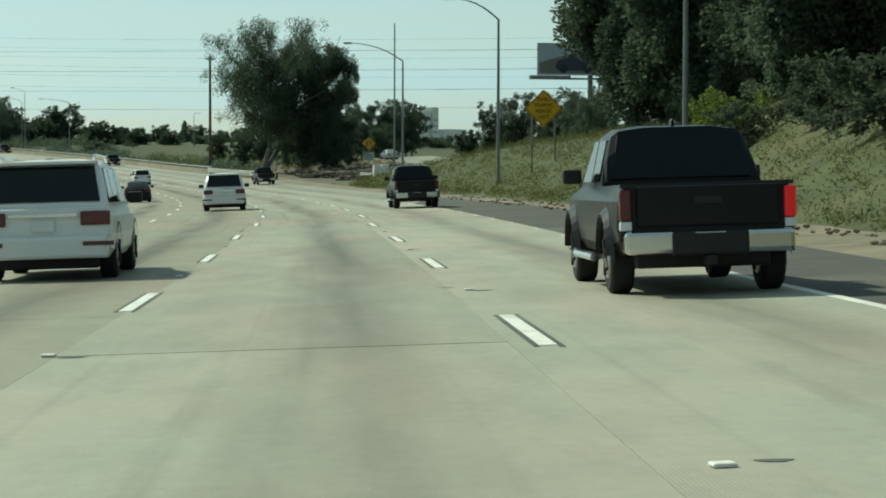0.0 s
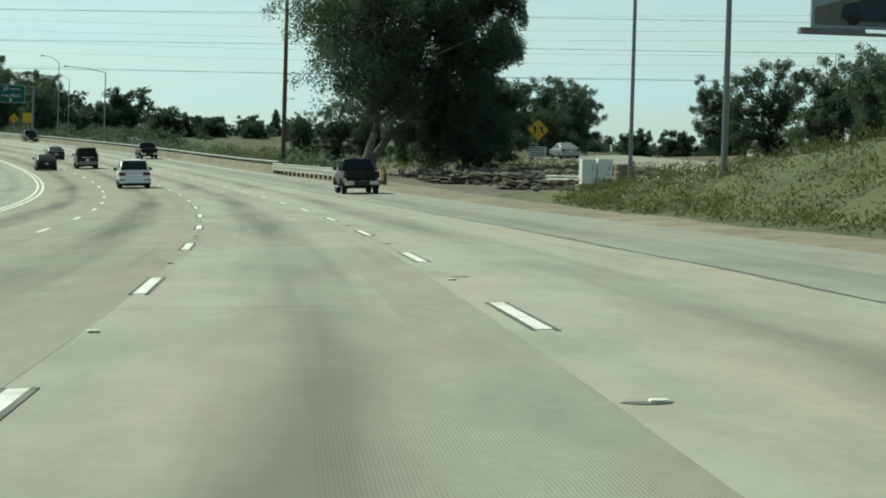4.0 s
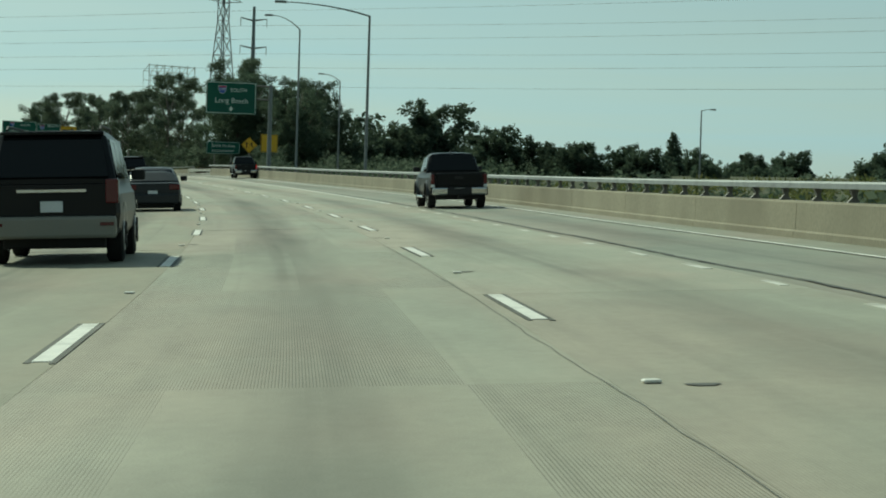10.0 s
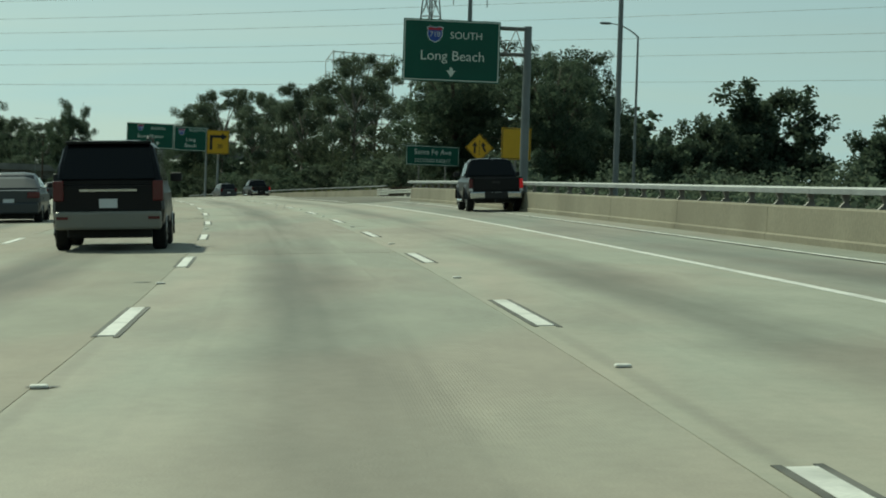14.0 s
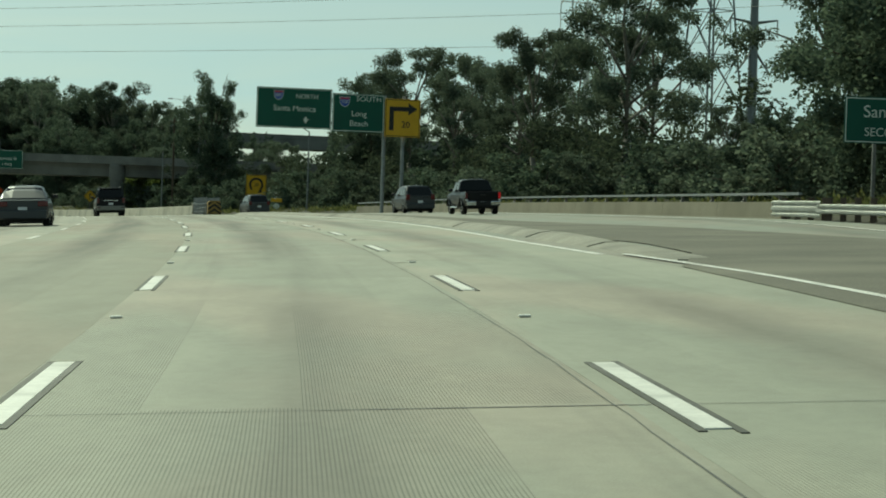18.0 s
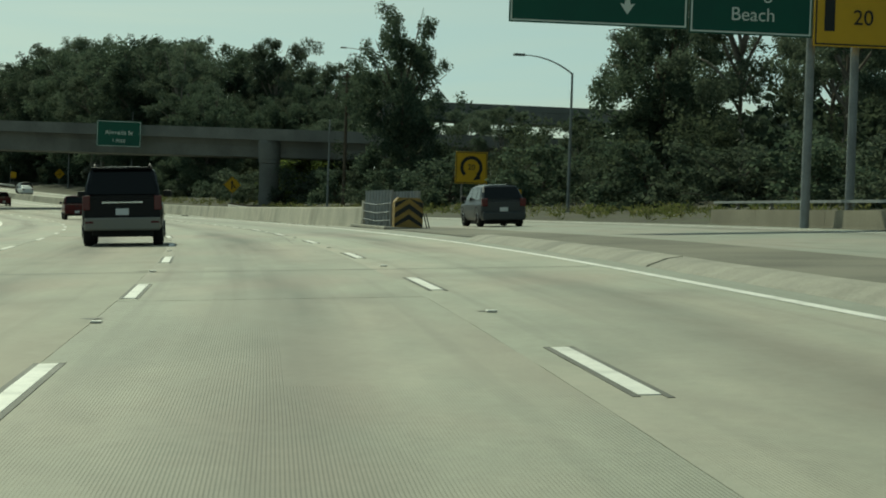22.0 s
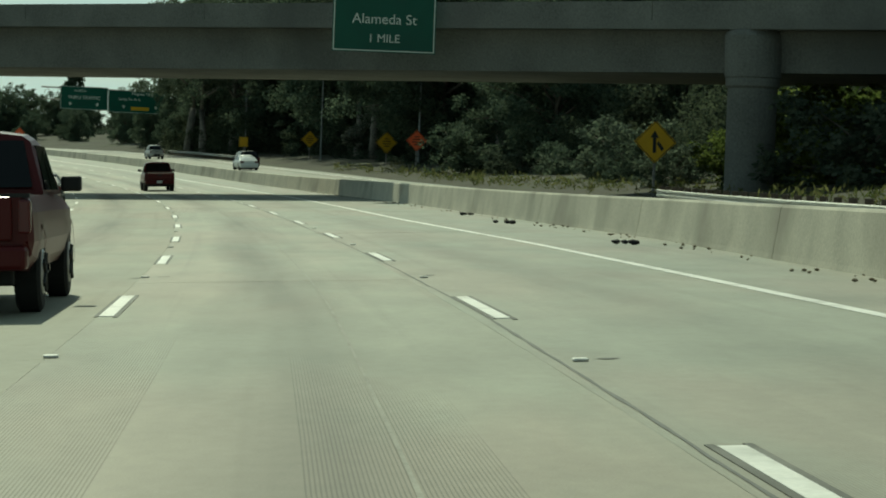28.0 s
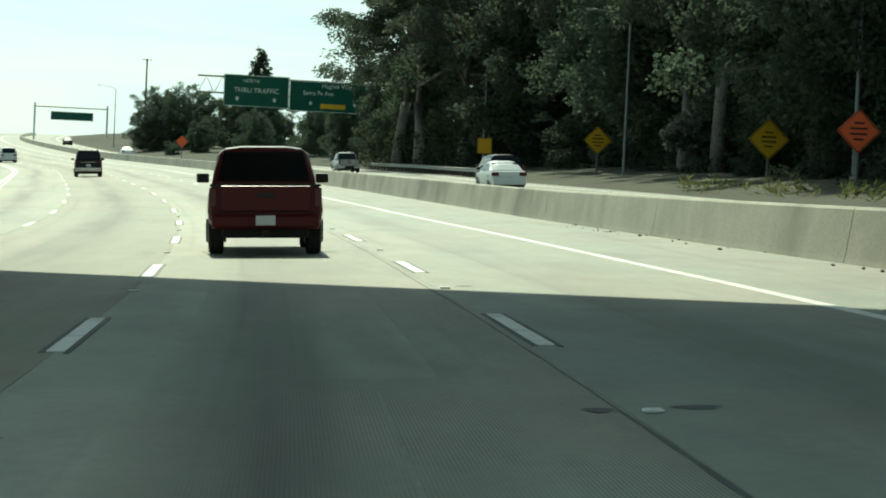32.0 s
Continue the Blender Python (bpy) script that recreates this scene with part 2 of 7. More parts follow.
def glow_material(name, colour, strength):
    m = bpy.data.materials.new(name)
    m.use_nodes = True
    p = m.node_tree.nodes["Principled BSDF"]
    p.inputs["Base Color"].default_value = (*colour, 1)
    p.inputs["Emission Color"].default_value = (*colour, 1)
    p.inputs["Emission Strength"].default_value = strength
    p.inputs["Roughness"].default_value = 0.2
    return m


CONCRETE = (0.34, 0.315, 0.262)
M_SLAB = road_material("worn_concrete", CONCRETE)
M_SLAB_LEFT = road_material("brown_worn_concrete", (0.29, 0.262, 0.208), 0.5, 0.7)
M_SLAB_RIGHT = road_material("bright_worn_concrete", (0.37, 0.345, 0.287), 0.3, 0.5)
M_SLAB_OLD = road_material("old_concrete", (0.31, 0.295, 0.25), 0.3, 0.3)
M_RAMP = road_material("ramp_concrete", (0.28, 0.27, 0.23), 0.2, 0.35)
M_JOINT = material("joint_dirt", (0.15, 0.14, 0.12), 0.95, bump=0)
M_ASPHALT = material("asphalt", (0.075, 0.072, 0.066), 0.9, vary=0.18, scale=0.6, fine=60, stain=(0.13, 0.12, 0.10))
M_PAINT = material("road_paint", (0.8, 0.77, 0.71), 0.55, vary=0.08, scale=4, fine=30, stain=(0.55, 0.53, 0.48))
M_PAINT_WORN = material("worn_road_paint", (0.62, 0.6, 0.54), 0.6, vary=0.15, scale=3, fine=20, stain=(0.36, 0.34, 0.29))
M_BLACK = material("contrast_paint", (0.075, 0.073, 0.06), 0.7, vary=0.2, scale=2, stain=(0.16, 0.15, 0.13))
M_SEAL = material("tar_seal", (0.10, 0.098, 0.09), 0.7, vary=0.2, scale=1.5)
# litter below the grove, its colour lowered to hold the trees' shade
M_LITTER_SHADED = material("shaded_leaf_litter", (0.055, 0.05, 0.03), 0.95, vary=0.25, scale=0.5, fine=7, bump=0.6, stain=(0.06, 0.066, 0.03))
M_PARAPET = material("tan_parapet_concrete", (0.27, 0.24, 0.175), 0.88, vary=0.12, scale=0.5, fine=14, stain=(0.2, 0.175, 0.125))
M_GORE = material("worn_gore_asphalt", (0.15, 0.138, 0.108), 0.9, vary=0.25, scale=0.4, fine=40, stain=(0.215, 0.198, 0.155))
M_NOSE = material("faded_yellow", (0.3, 0.19, 0.05), 0.7, vary=0.2, scale=2, stain=(0.16, 0.1, 0.04))
M_SKID = material("rubbed_tyre_mark", (0.268, 0.253, 0.21), 0.75, vary=0.2, scale=1.5)
M_DULL = material("weathered_zinc", (0.27, 0.28, 0.28), 0.6, 0.3, vary=0.15, scale=2, bump=0.05)
M_BARRIER = material("barrier_concrete", (0.48, 0.445, 0.36), 0.85, vary=0.14, scale=0.8, fine=20, stain=(0.30, 0.275, 0.22))
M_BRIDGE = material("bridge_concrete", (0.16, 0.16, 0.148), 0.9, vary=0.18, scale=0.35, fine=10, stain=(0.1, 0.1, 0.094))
M_CURB = material("curb_concrete", (0.31, 0.29, 0.24), 0.85, vary=0.15, scale=1.2, fine=20, stain=(0.2, 0.19, 0.16))
M_DIRT = material("dirt", (0.2, 0.165, 0.115), 0.95, vary=0.2, scale=0.7, fine=8, bump=0.6, stain=(0.28, 0.235, 0.165))
M_LOT = material("trampled_dirt", (0.105, 0.09, 0.066), 0.95, vary=0.25, scale=0.5, fine=6, bump=0.8, stain=(0.17, 0.145, 0.105))
M_GRASSGROUND = material("weedy_ground", (0.07, 0.08, 0.03), 0.95, vary=0.3, scale=0.45, fine=9, bump=0.8, stain=(0.115, 0.11, 0.05))
M_GROUND = material("ground", (0.075, 0.078, 0.04), 0.95, vary=0.2, scale=0.05, fine=1.5, bump=0.3, stain=(0.05, 0.062, 0.026))
M_STEEL = material("galvanised_steel", (0.62, 0.62, 0.58), 0.5, 0.35, vary=0.1, scale=2, fine=25, bump=0.05)
M_RUST = material("dull_steel", (0.20, 0.19, 0.175), 0.6, 0.4, vary=0.2, scale=1, fine=15, bump=0.1)
M_POLE = material("lamp_pole_steel", (0.19, 0.2, 0.2), 0.5, 0.5, vary=0.1, scale=1, bump=0.03)
M_WOODPOLE = material("wooden_pole", (0.10, 0.075, 0.055), 0.9, vary=0.25, scale=0.8, fine=12, bump=0.4)
M_BARK = material("grey_bark", (0.19, 0.17, 0.145), 0.9, vary=0.25, scale=0.9, fine=7, bump=0.5, stain=(0.1, 0.08, 0.06))
M_BARK_DARK = material("dark_bark", (0.095, 0.08, 0.062), 0.95, vary=0.25, scale=0.9, fine=7, bump=0.5)
M_LEAF = leaf_material("gum_leaves", (0.064, 0.09, 0.063), (0.155, 0.182, 0.128))
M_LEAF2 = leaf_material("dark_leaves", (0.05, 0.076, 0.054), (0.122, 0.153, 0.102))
# undergrowth leaves: darker, browner copy with the grove's shade put into the colour
M_LEAF_SHADED = leaf_material("sapling_leaves", (0.036, 0.05, 0.032), (0.085, 0.1, 0.062))
M_LEAF3 = leaf_material("bright_leaves", (0.1, 0.14, 0.035), (0.2, 0.24, 0.07))
# leaves of a single shrub, paled: the sun on it is put into the colour
M_LEAF_SUNLIT = leaf_material("silvery_leaves", (0.12, 0.13, 0.1), (0.26, 0.27, 0.22))
M_WEED = leaf_material("weeds", (0.075, 0.095, 0.03), (0.17, 0.165, 0.07))
M_GREEN = material("green_sign_sheet", (0.0, 0.075, 0.046), 0.5, vary=0.05, scale=1, bump=0, stain=(0.0, 0.062, 0.04))
M_SIGNWHITE = material("white_sign_sheet", (0.62, 0.66, 0.6), 0.5, vary=0.05, bump=0)
M_YELLOW = material("yellow_sign_sheet", (0.64, 0.36, 0.018), 0.5, vary=0.05, scale=1.5, bump=0)
M_ORANGE = material("orange_sign_sheet", (0.9, 0.15, 0.05), 0.45, vary=0.04, bump=0)
M_SIGNBLACK = material("black_sign_ink", (0.015, 0.015, 0.014), 0.5, vary=0.05, bump=0)
M_SIGNBLUE = material("blue_sign_sheet", (0.03, 0.07, 0.33), 0.45, vary=0.03, bump=0)
M_SIGNRED = material("red_sign_sheet", (0.45, 0.03, 0.03), 0.45, vary=0.03, bump=0)
M_SIGNBACK = material("bare_aluminium", (0.42, 0.43, 0.43), 0.45, 0.7, vary=0.08, scale=1, bump=0.02)
M_BB_SKY = material("poster_grey", (0.30, 0.34, 0.36), 0.6, vary=0.12, scale=0.15, bump=0)
M_BB_GROUND = material("poster_brown", (0.16, 0.14, 0.12), 0.6, vary=0.2, scale=0.3, bump=0)
M_BB_DARK = material("poster_dark", (0.02, 0.024, 0.04), 0.5, vary=0.15, scale=0.3, bump=0)
M_TYRE = material("tyre_rubber", (0.014, 0.014, 0.014), 0.85, vary=0.1, bump=0.1)
M_RIM = material("alloy_rim", (0.4, 0.4, 0.4), 0.35, 0.8, vary=0.05, bump=0)
M_CHROME = material("chrome", (0.7, 0.7, 0.7), 0.15, 1.0, vary=0.02, bump=0)
M_TRIM = material("black_plastic", (0.014, 0.014, 0.014), 0.6, vary=0.1, bump=0.05)
M_GLASS = material("dark_glass", (0.006, 0.007, 0.008), 0.08, 0.0, vary=0.02, bump=0, spec=0.3)
M_PLATE = material("number_plate", (0.66, 0.67, 0.68), 0.4, vary=0.04, bump=0)
M_LAMP_RED = material("red_lens", (0.09, 0.006, 0.008), 0.25, vary=0.05, bump=0, spec=0.6)
M_BRAKE = glow_material("lit_brake_lamp", (0.62, 0.012, 0.02), 0.22)
M_WHITEBOX = material("cabinet_paint", (0.68, 0.68, 0.63), 0.5, vary=0.05, scale=1, bump=0.02)
M_RUBBLE = material("rubble", (0.14, 0.125, 0.1), 0.9, vary=0.25, scale=2, bump=0.3)


def car_paint(name, colour, metal=0.3):
    return material(name, colour, 0.34, metal, vary=0.03, scale=1, bump=0, spec=0.22, coat=0.08)


# ---- alignment ----
STEP = 2.0
_s = np.arange(-200.0, 1700.1, STEP)
_k = np.interp(_s, STATIONS, CURVES) * 1e-6
_k[_s < -40] = 0
_h = HEADING + np.concatenate([[0], np.cumsum((_k[1:] + _k[:-1]) / 2 * STEP)])
_m = (_h[1:] + _h[:-1]) / 2
_x = np.concatenate([[0], np.cumsum(-np.sin(_m) * STEP)])
_y = np.concatenate([[0], np.cumsum(np.cos(_m) * STEP)])
_x += ANCHOR[1] - np.interp(ANCHOR[0], _s, _x)
_y += ANCHOR[2] - np.interp(ANCHOR[0], _s, _y)
_z = np.interp(_s, [a for a, _ in LEVELS], [b for _, b in LEVELS])
_pad = np.pad(_z, 5, mode="edge")
_z = np.convolve(_pad, np.ones(11) / 11, mode="valid")


def bank(s):
    """The road's fall to the left, in metres a metre."""
    return (0.0309 + 0.0149 * min(1.0, max(0.0, s) / 340)) * float(np.interp(s, [1060, 1160, 1260], [1, 0.95, 0.6]))


def level(s):
    return float(np.interp(s, _s, _z))


def at(s, d, h=0.0):
    """The place at station s, d metres right of the camera's line, h above the pavement."""
    a = float(np.interp(s, _s, _h))
    x, y = float(np.interp(s, _s, _x)), float(np.interp(s, _s, _y))
    return Vector((x + d * math.cos(a), y + d * math.sin(a), level(s) + bank(s) * max(-40, min(85, d)) + h))


def stand(s, d, h=0.0, turn=0.0):
    """A pose there, with local y along the road."""
    p = at(s, d, h)
    return pose(p.x, p.y, p.z, 0, 0, math.degrees(float(np.interp(s, _s, _h))) + turn)


def lay(s, d, h=0.0, turn=0.0):
    """A pose on the pavement that follows its grade and its bank."""
    p, a, b = at(s, d, h), at(s + 1, d, h), at(s, d + 1, h)
    y = (a - p).normalized()
    x = (b - p).normalized()
    z = x.cross(y).normalized()
    x = y.cross(z)
    m = Matrix((x, y, z)).transposed().to_4x4()
    return Matrix.Translation(p) @ m @ pose(0, 0, 0, 0, 0, turn)


def knots(pairs):
    a, b = [p[0] for p in pairs], [p[1] for p in pairs]
    return lambda s: float(np.interp(s, a, b))


# ---- building helpers ----
def mesh_object(name, bm, mat, parent=None, smooth=False):
    me = bpy.data.meshes.new(name)
    bm.to_mesh(me)
    bm.free()
    for m in mat if isinstance(mat, (list, tuple)) else [mat]:
        me.materials.append(m)
    if smooth:
        me.polygons.foreach_set("use_smooth", [True] * len(me.polygons))
    ob = new(name, me)
    ob.parent = parent
    return ob


def part(name, bm, mat, parent, label="", smooth=False):
    return tagged(mesh_object(name, bm, mat, parent, smooth), label)


def raw_object(name, verts, faces, mat, parent=None, uv=None, smooth=False):
    me = bpy.data.meshes.new(name)
    me.from_pydata([tuple(v) for v in verts], [], faces)
    me.materials.append(mat)
    if uv is not None:
        layer = me.uv_layers.new(name="UVMap")
        idx = np.empty(len(me.loops), dtype=np.int32)
        me.loops.foreach_get("vertex_index", idx)
        layer.data.foreach_set("uv", np.asarray(uv, dtype=np.float32)[idx].ravel())
    if smooth:
        me.polygons.foreach_set("use_smooth", [True] * len(me.polygons))
    me.update()
    ob = new(name, me)
    ob.parent = parent
    return ob


def thing(name, m, label, category, group="", kind=""):
    e = new(name)
    e.matrix_world = m
    return tagged(e, label, category, group, kind)


def box(bm, x0, x1, y0, y1, z0, z1, bevel=0.0):
    """A box, bevelled if wanted, added to bm."""
    v = [bm.verts.new((x, y, z)) for z in (z0, z1) for y in (y0, y1) for x in (x0, x1)]
    f = [bm.faces.new([v[i] for i in q]) for q in ((0, 2, 3, 1), (4, 5, 7, 6), (0, 1, 5, 4), (2, 6, 7, 3), (0, 4, 6, 2), (1, 3, 7, 5))]
    if bevel:
        bmesh.ops.bevel(bm, geom=list({e for q in f for e in q.edges}), offset=bevel, segments=2, affect="EDGES", profile=0.5)
    return bm


def boxed(*a, bevel=0.0):
    return box(bmesh.new(), *a, bevel=bevel)


def tube(bm, points, radii, sides=10, cap=True):
    """A round bar through points with a radius at each."""
    rings = []
    pts = [Vector(p) for p in points]
    for i, p in enumerate(pts):
        way = (pts[min(i + 1, len(pts) - 1)] - pts[max(i - 1, 0)]).normalized()
        side = way.cross(Vector((0, 0, 1)))
        if side.length < 0.05:
            side = way.cross(Vector((1, 0, 0)))
        side.normalize()
        up = side.cross(way)
        r = radii[i] if isinstance(radii, (list, tuple)) else radii
        rings.append([bm.verts.new(p + r * (math.cos(a) * side + math.sin(a) * up)) for a in [2 * math.pi * k / sides for k in range(sides)]])
    for a, b in zip(rings, rings[1:]):
        for k in range(sides):
            bm.faces.new((a[k], a[(k + 1) % sides], b[(k + 1) % sides], b[k]))
    if cap:
        bm.faces.new(rings[0][::-1])
        bm.faces.new(rings[-1])
    return bm


def tubed(points, radii, sides=10):
    return tube(bmesh.new(), points, radii, sides)


def prism(bm, outline, y0, y1):
    """An outline of (x, z) pushed from y0 to y1."""
    a = [bm.verts.new((x, y0, z)) for x, z in outline]
    b = [bm.verts.new((x, y1, z)) for x, z in outline]
    bm.faces.new(a)
    bm.faces.new(b[::-1])
    n = len(outline)
    for i in range(n):
        bm.faces.new((a[(i + 1) % n], a[i], b[i], b[(i + 1) % n]))
    bmesh.ops.recalc_face_normals(bm, faces=bm.faces)
    return bm


def sweep(name, s0, s1, profile, mat, parent=None, step=4.0, closed=True, centre=0.0):
    """A profile of (d, h), or a function of the station that gives it, drawn along the road."""
    n = max(1, round((s1 - s0) / step))
    verts, faces, uv = [], [], []
    for i in range(n + 1):
        s = s0 + (s1 - s0) * i / n
        pr = profile(s) if callable(profile) else profile
        run = 0.0
        for j, (d, h) in enumerate(pr):
            if closed and j:
                run += math.hypot(d - pr[j - 1][0], h - pr[j - 1][1])
            verts.append(at(s, d, h))
            uv.append((run if closed else d - (centre(s) if callable(centre) else centre), s))
    k = len(pr)
    for i in range(n):
        for j in range(k if closed else k - 1):
            a, b = i * k + j, i * k + (j + 1) % k
            faces.append((a, b, b + k, a + k))
    if closed:
        faces.append(tuple(range(k))[::-1])
        faces.append(tuple(range(n * k, n * k + k)))
    return raw_object(name, verts, faces, mat, parent, uv)


def words(text, size, mat, parent, x, z, y=-0.03, squeeze=1.0, name="lettering"):
    """Lettering on a board whose face looks to -y."""
    cu = bpy.data.curves.new(name, "FONT")
    cu.body, cu.size, cu.align_x, cu.align_y, cu.extrude = text, size, "CENTER", "CENTER", 0.004
    cu.materials.append(mat)
    tmp = bpy.data.objects.new(name, cu)
    scene.collection.objects.link(tmp)
    dg = bpy.context.evaluated_depsgraph_get()
    me = bpy.data.meshes.new_from_object(tmp.evaluated_get(dg))
    bpy.data.objects.remove(tmp)
    me.transform(Matrix.Translation((x, y, z)) @ Matrix.Rotation(radians(90), 4, "X") @ Matrix.Diagonal((squeeze, 1, 1, 1)))
    ob = new(name, me)
    ob.parent = parent
    return ob


# ---- ground and carriageways ----
LINES = [-12.75, -9.1, -5.44, -1.62, 2.05]
line_r = knots([(-60, 4.95), (25, 4.98), (90, 5.6), (206, 5.7), (300, 5.25), (413, 5.45), (450, 5.65), (520, 5.95), (576, 5.25), (590, 5.45), (618, 5.9), (660, 5.45), (705, 5.35), (775, 5.45), (806, 5.5), (831, 5.6), (857, 5.3), (920, 5.45), (985, 5.2), (1300, 5.2)])
edge_r = knots([(-60, 5.5), (110, 5.6), (135, 9.2), (200, 9.4), (270, 10.1), (309, 9.75), (353, 9.6), (398, 9.85), (425, 9.75), (465, 9.5), (515, 9.6), (537, 13.2), (558, 14.2), (576, 15.6), (590, 17.3), (604, 18.8), (640, 18.9), (720, 19.4), (760, 19.5), (900, 19.2), (966, 21.0), (1040, 23.0), (1060, 24.3), (1100, 26.0), (1160, 27.0), (1220, 20.0), (1300, 18.8), (1400, 20.0), (1700, 22.0)])
barrier_d = knots([(730, 7.05), (735, 6.8), (746, 6.45), (785, 6.8), (814, 7.7), (834, 8.6), (880, 8.85), (940, 8.5), (990, 8.6), (1060, 9.6), (1700, 9.6)])


line_shift = knots([(-60, -0.53), (28, -0.5), (60, -0.44), (115, -0.2), (170, 0.05), (240, 0.0), (1300, 0.0)])


def ground_drop(s, d):
    """How far the ground lies off the pavement's level."""
    away = max(0.0, abs(d + 4) - 26)
    river = max(0.0, min(1.0, (s - 318) / 25)) * max(0.0, min(1.0, (560 - s) / 40))
    return -0.55 - 3.2 * river * (1 if d > 12 or d < -20 else 0.2) - min(2.5, away * 0.01)


def ground():
    xs = np.concatenate([np.linspace(-4500, -900, 9), np.arange(-840, 300, 15), np.linspace(320, 4500, 12)])
    ys = np.concatenate([np.linspace(-4500, -300, 8), np.arange(-240, 1600, 15), np.linspace(1620, 4800, 10)])
    verts = []
    for y in ys:
        for x in xs:
            i = int(np.argmin((_x - x) ** 2 + (_y - y) ** 2))
            q = (x - _x[i]) * math.cos(_h[i]) + (y - _y[i]) * math.sin(_h[i])
            far = math.hypot(x - _x[i], y - _y[i])
            z = _z[i] + bank(_s[i]) * max(-40, min(85, q)) + ground_drop(_s[i], q)
            w = max(0.0, min(1.0, (far - 120) / 500))
            verts.append((x, y, z * (1 - w) + (-3.0 + 0.004 * min(far, 1500)) * w))
    n = len(xs)
    faces = [(j * n + i, j * n + i + 1, (j + 1) * n + i + 1, (j + 1) * n + i) for j in range(len(ys) - 1) for i in range(n - 1)]
    tagged(raw_object("ground", verts, faces, M_GROUND), "dry weedy ground beside the freeway", "ground", kind="structure")


ground()
road = tagged(sweep("road", -200, 1640, [(-16.2, -0.03), (6.9, -0.03)], M_JOINT, step=10, closed=False), "concrete freeway bed under the slabs", "road", kind="structure")
tagged(sweep("road_opposite", -200, 1640, [(-38, -0.02), (-17.2, -0.02)], M_SLAB_OLD, step=10, closed=False, centre=-27), "pale concrete carriageway beyond the median wall", "road", kind="structure")
pave = tagged(sweep("pavement_right", 105, 1640, lambda s: [(line_r(s) + 0.11, -0.012), (max(line_r(s) + 0.2, edge_r(s)), -0.012)], M_RAMP, step=4, closed=False, centre=lambda s: edge_r(s) - 2.6), "worn concrete shoulder and exit lanes", "pavement", kind="structure")
tagged(sweep("shoulder_asphalt", -80, 134, lambda s: [(line_r(s) + 0.1, -0.016), (max(line_r(s) + 0.15, float(np.interp(s, [-80, 20, 60, 100, 118, 134], [7.2, 7.3, 8.7, 9.7, 9.15, 9.35]))), -0.016)], M_ASPHALT, step=3, closed=False), "dark patched asphalt shoulder", "pavement", kind="structure")
tagged(sweep("gore_asphalt", 524, 733, lambda s: [(float(np.interp(s, [524, 545, 560, 566, 573, 590, 640, 733], [5.2, 5.25, 5.55, 6.9, 7.3, 6.8, 6.8, 6.7])), 0.006), (float(np.interp(s, [524, 534, 546, 562, 575, 590, 600, 610, 640, 690, 733], [5.3, 9.0, 12.0, 12.6, 12.2, 11.6, 10.6, 10.0, 10.4, 10.4, 9.0])), 0.006)], M_GORE, step=2, closed=False), "dark asphalt in the gore between freeway and ramp", "pavement", kind="structure")
# dirt strip and the slope beside the first stretch
slope_h = knots([(-80, 6.0), (50, 5.4), (85, 4.6), (110, 3.7), (140, 3.2), (165, 3.1), (185, 2.2), (200, 1.0), (214, 0.35), (235, 0.1), (300, 0.0)])
toe_d = knots([(-80, 11.2), (100, 10.9), (150, 11.0), (200, 11.6), (300, 14.5)])


def rough(s, d, size):
    return size * (noise.noise(Vector((s * 0.16, d * 0.3, 0.3))) + 0.5 * noise.noise(Vector((s * 0.5, d * 0.9, 4.3))))


def verge_profile(s):
    e = float(np.interp(s, [-80, 20, 60, 100, 118, 135], [7.2, 7.3, 8.7, 9.7, 9.0, 9.2])) if s < 135 else edge_r(s)
    toe = max(e + 0.8, toe_d(s))
    return [(e - 0.15, -0.05)] + [(e + (toe - e) * k / 3, 0.0 + rough(s, k, 0.05)) for k in (1, 2, 3)]


tagged(sweep("verge_dirt", -80, 318, verge_profile, M_DIRT, step=2, closed=False), "bare tan dirt strip along the shoulder", "ground", kind="structure")


def slope_profile(s):
    toe, h = max(edge_r(s) + 0.7, toe_d(s)) if s >= 135 else toe_d(s), slope_h(s)
    run = h / 0.4 + 0.5
    out = [(toe - 0.2, -0.03)]
    for k in range(1, 9):
        f = k / 8
        out.append((toe + run * f, h * (3 * f * f - 2 * f**3) ** 0.85 + rough(s, k * 2.0, 0.16)))
    return out + [(toe + run + 14, h + rough(s, 30, 0.3)), (toe + run + 45, h * 0.9), (toe + run + 60, -1.0)]


tagged(sweep("ground_slope", -80, 229, slope_profile, M_GRASSGROUND, step=2.5, closed=False), "green weedy roadside slope with dry patches", "slope", kind="structure")
tagged(sweep("ground_lot", 224, 338, lambda s: [(toe_d(s) if s < 300 else edge_r(s) + 1, -0.1), (22, -0.12 + rough(s, 5, 0.15)), (34, 0.1 + rough(s, 9, 0.2)), (60, 0.2), (90, -0.5), (95, -5.0)], M_LOT, step=4, closed=False), "brown dirt lot beside the freeway", "ground", kind="structure")
tagged(sweep("side_road", 210, 345, lambda s: [(30 + (s - 210) * 0.08, -2.0), (30 + (s - 210) * 0.08, 0.32), (39 + (s - 210) * 0.08, 0.32), (39.5 + (s - 210) * 0.08, -2.0)], M_RAMP, step=6, closed=False, centre=42), "pale concrete side ramp behind the lot", "road", kind="structure")
def bank_drop(s):
    """The river bank falls away before the grove begins."""
    return 5.0 * max(0.0, min(1.0, (572 - s) / 44)) ** 1.5


def river_fall(s):
    """How much of the river plain lies low behind the verge."""
    return max(0.0, min(1.0, (700 - s) / 70))


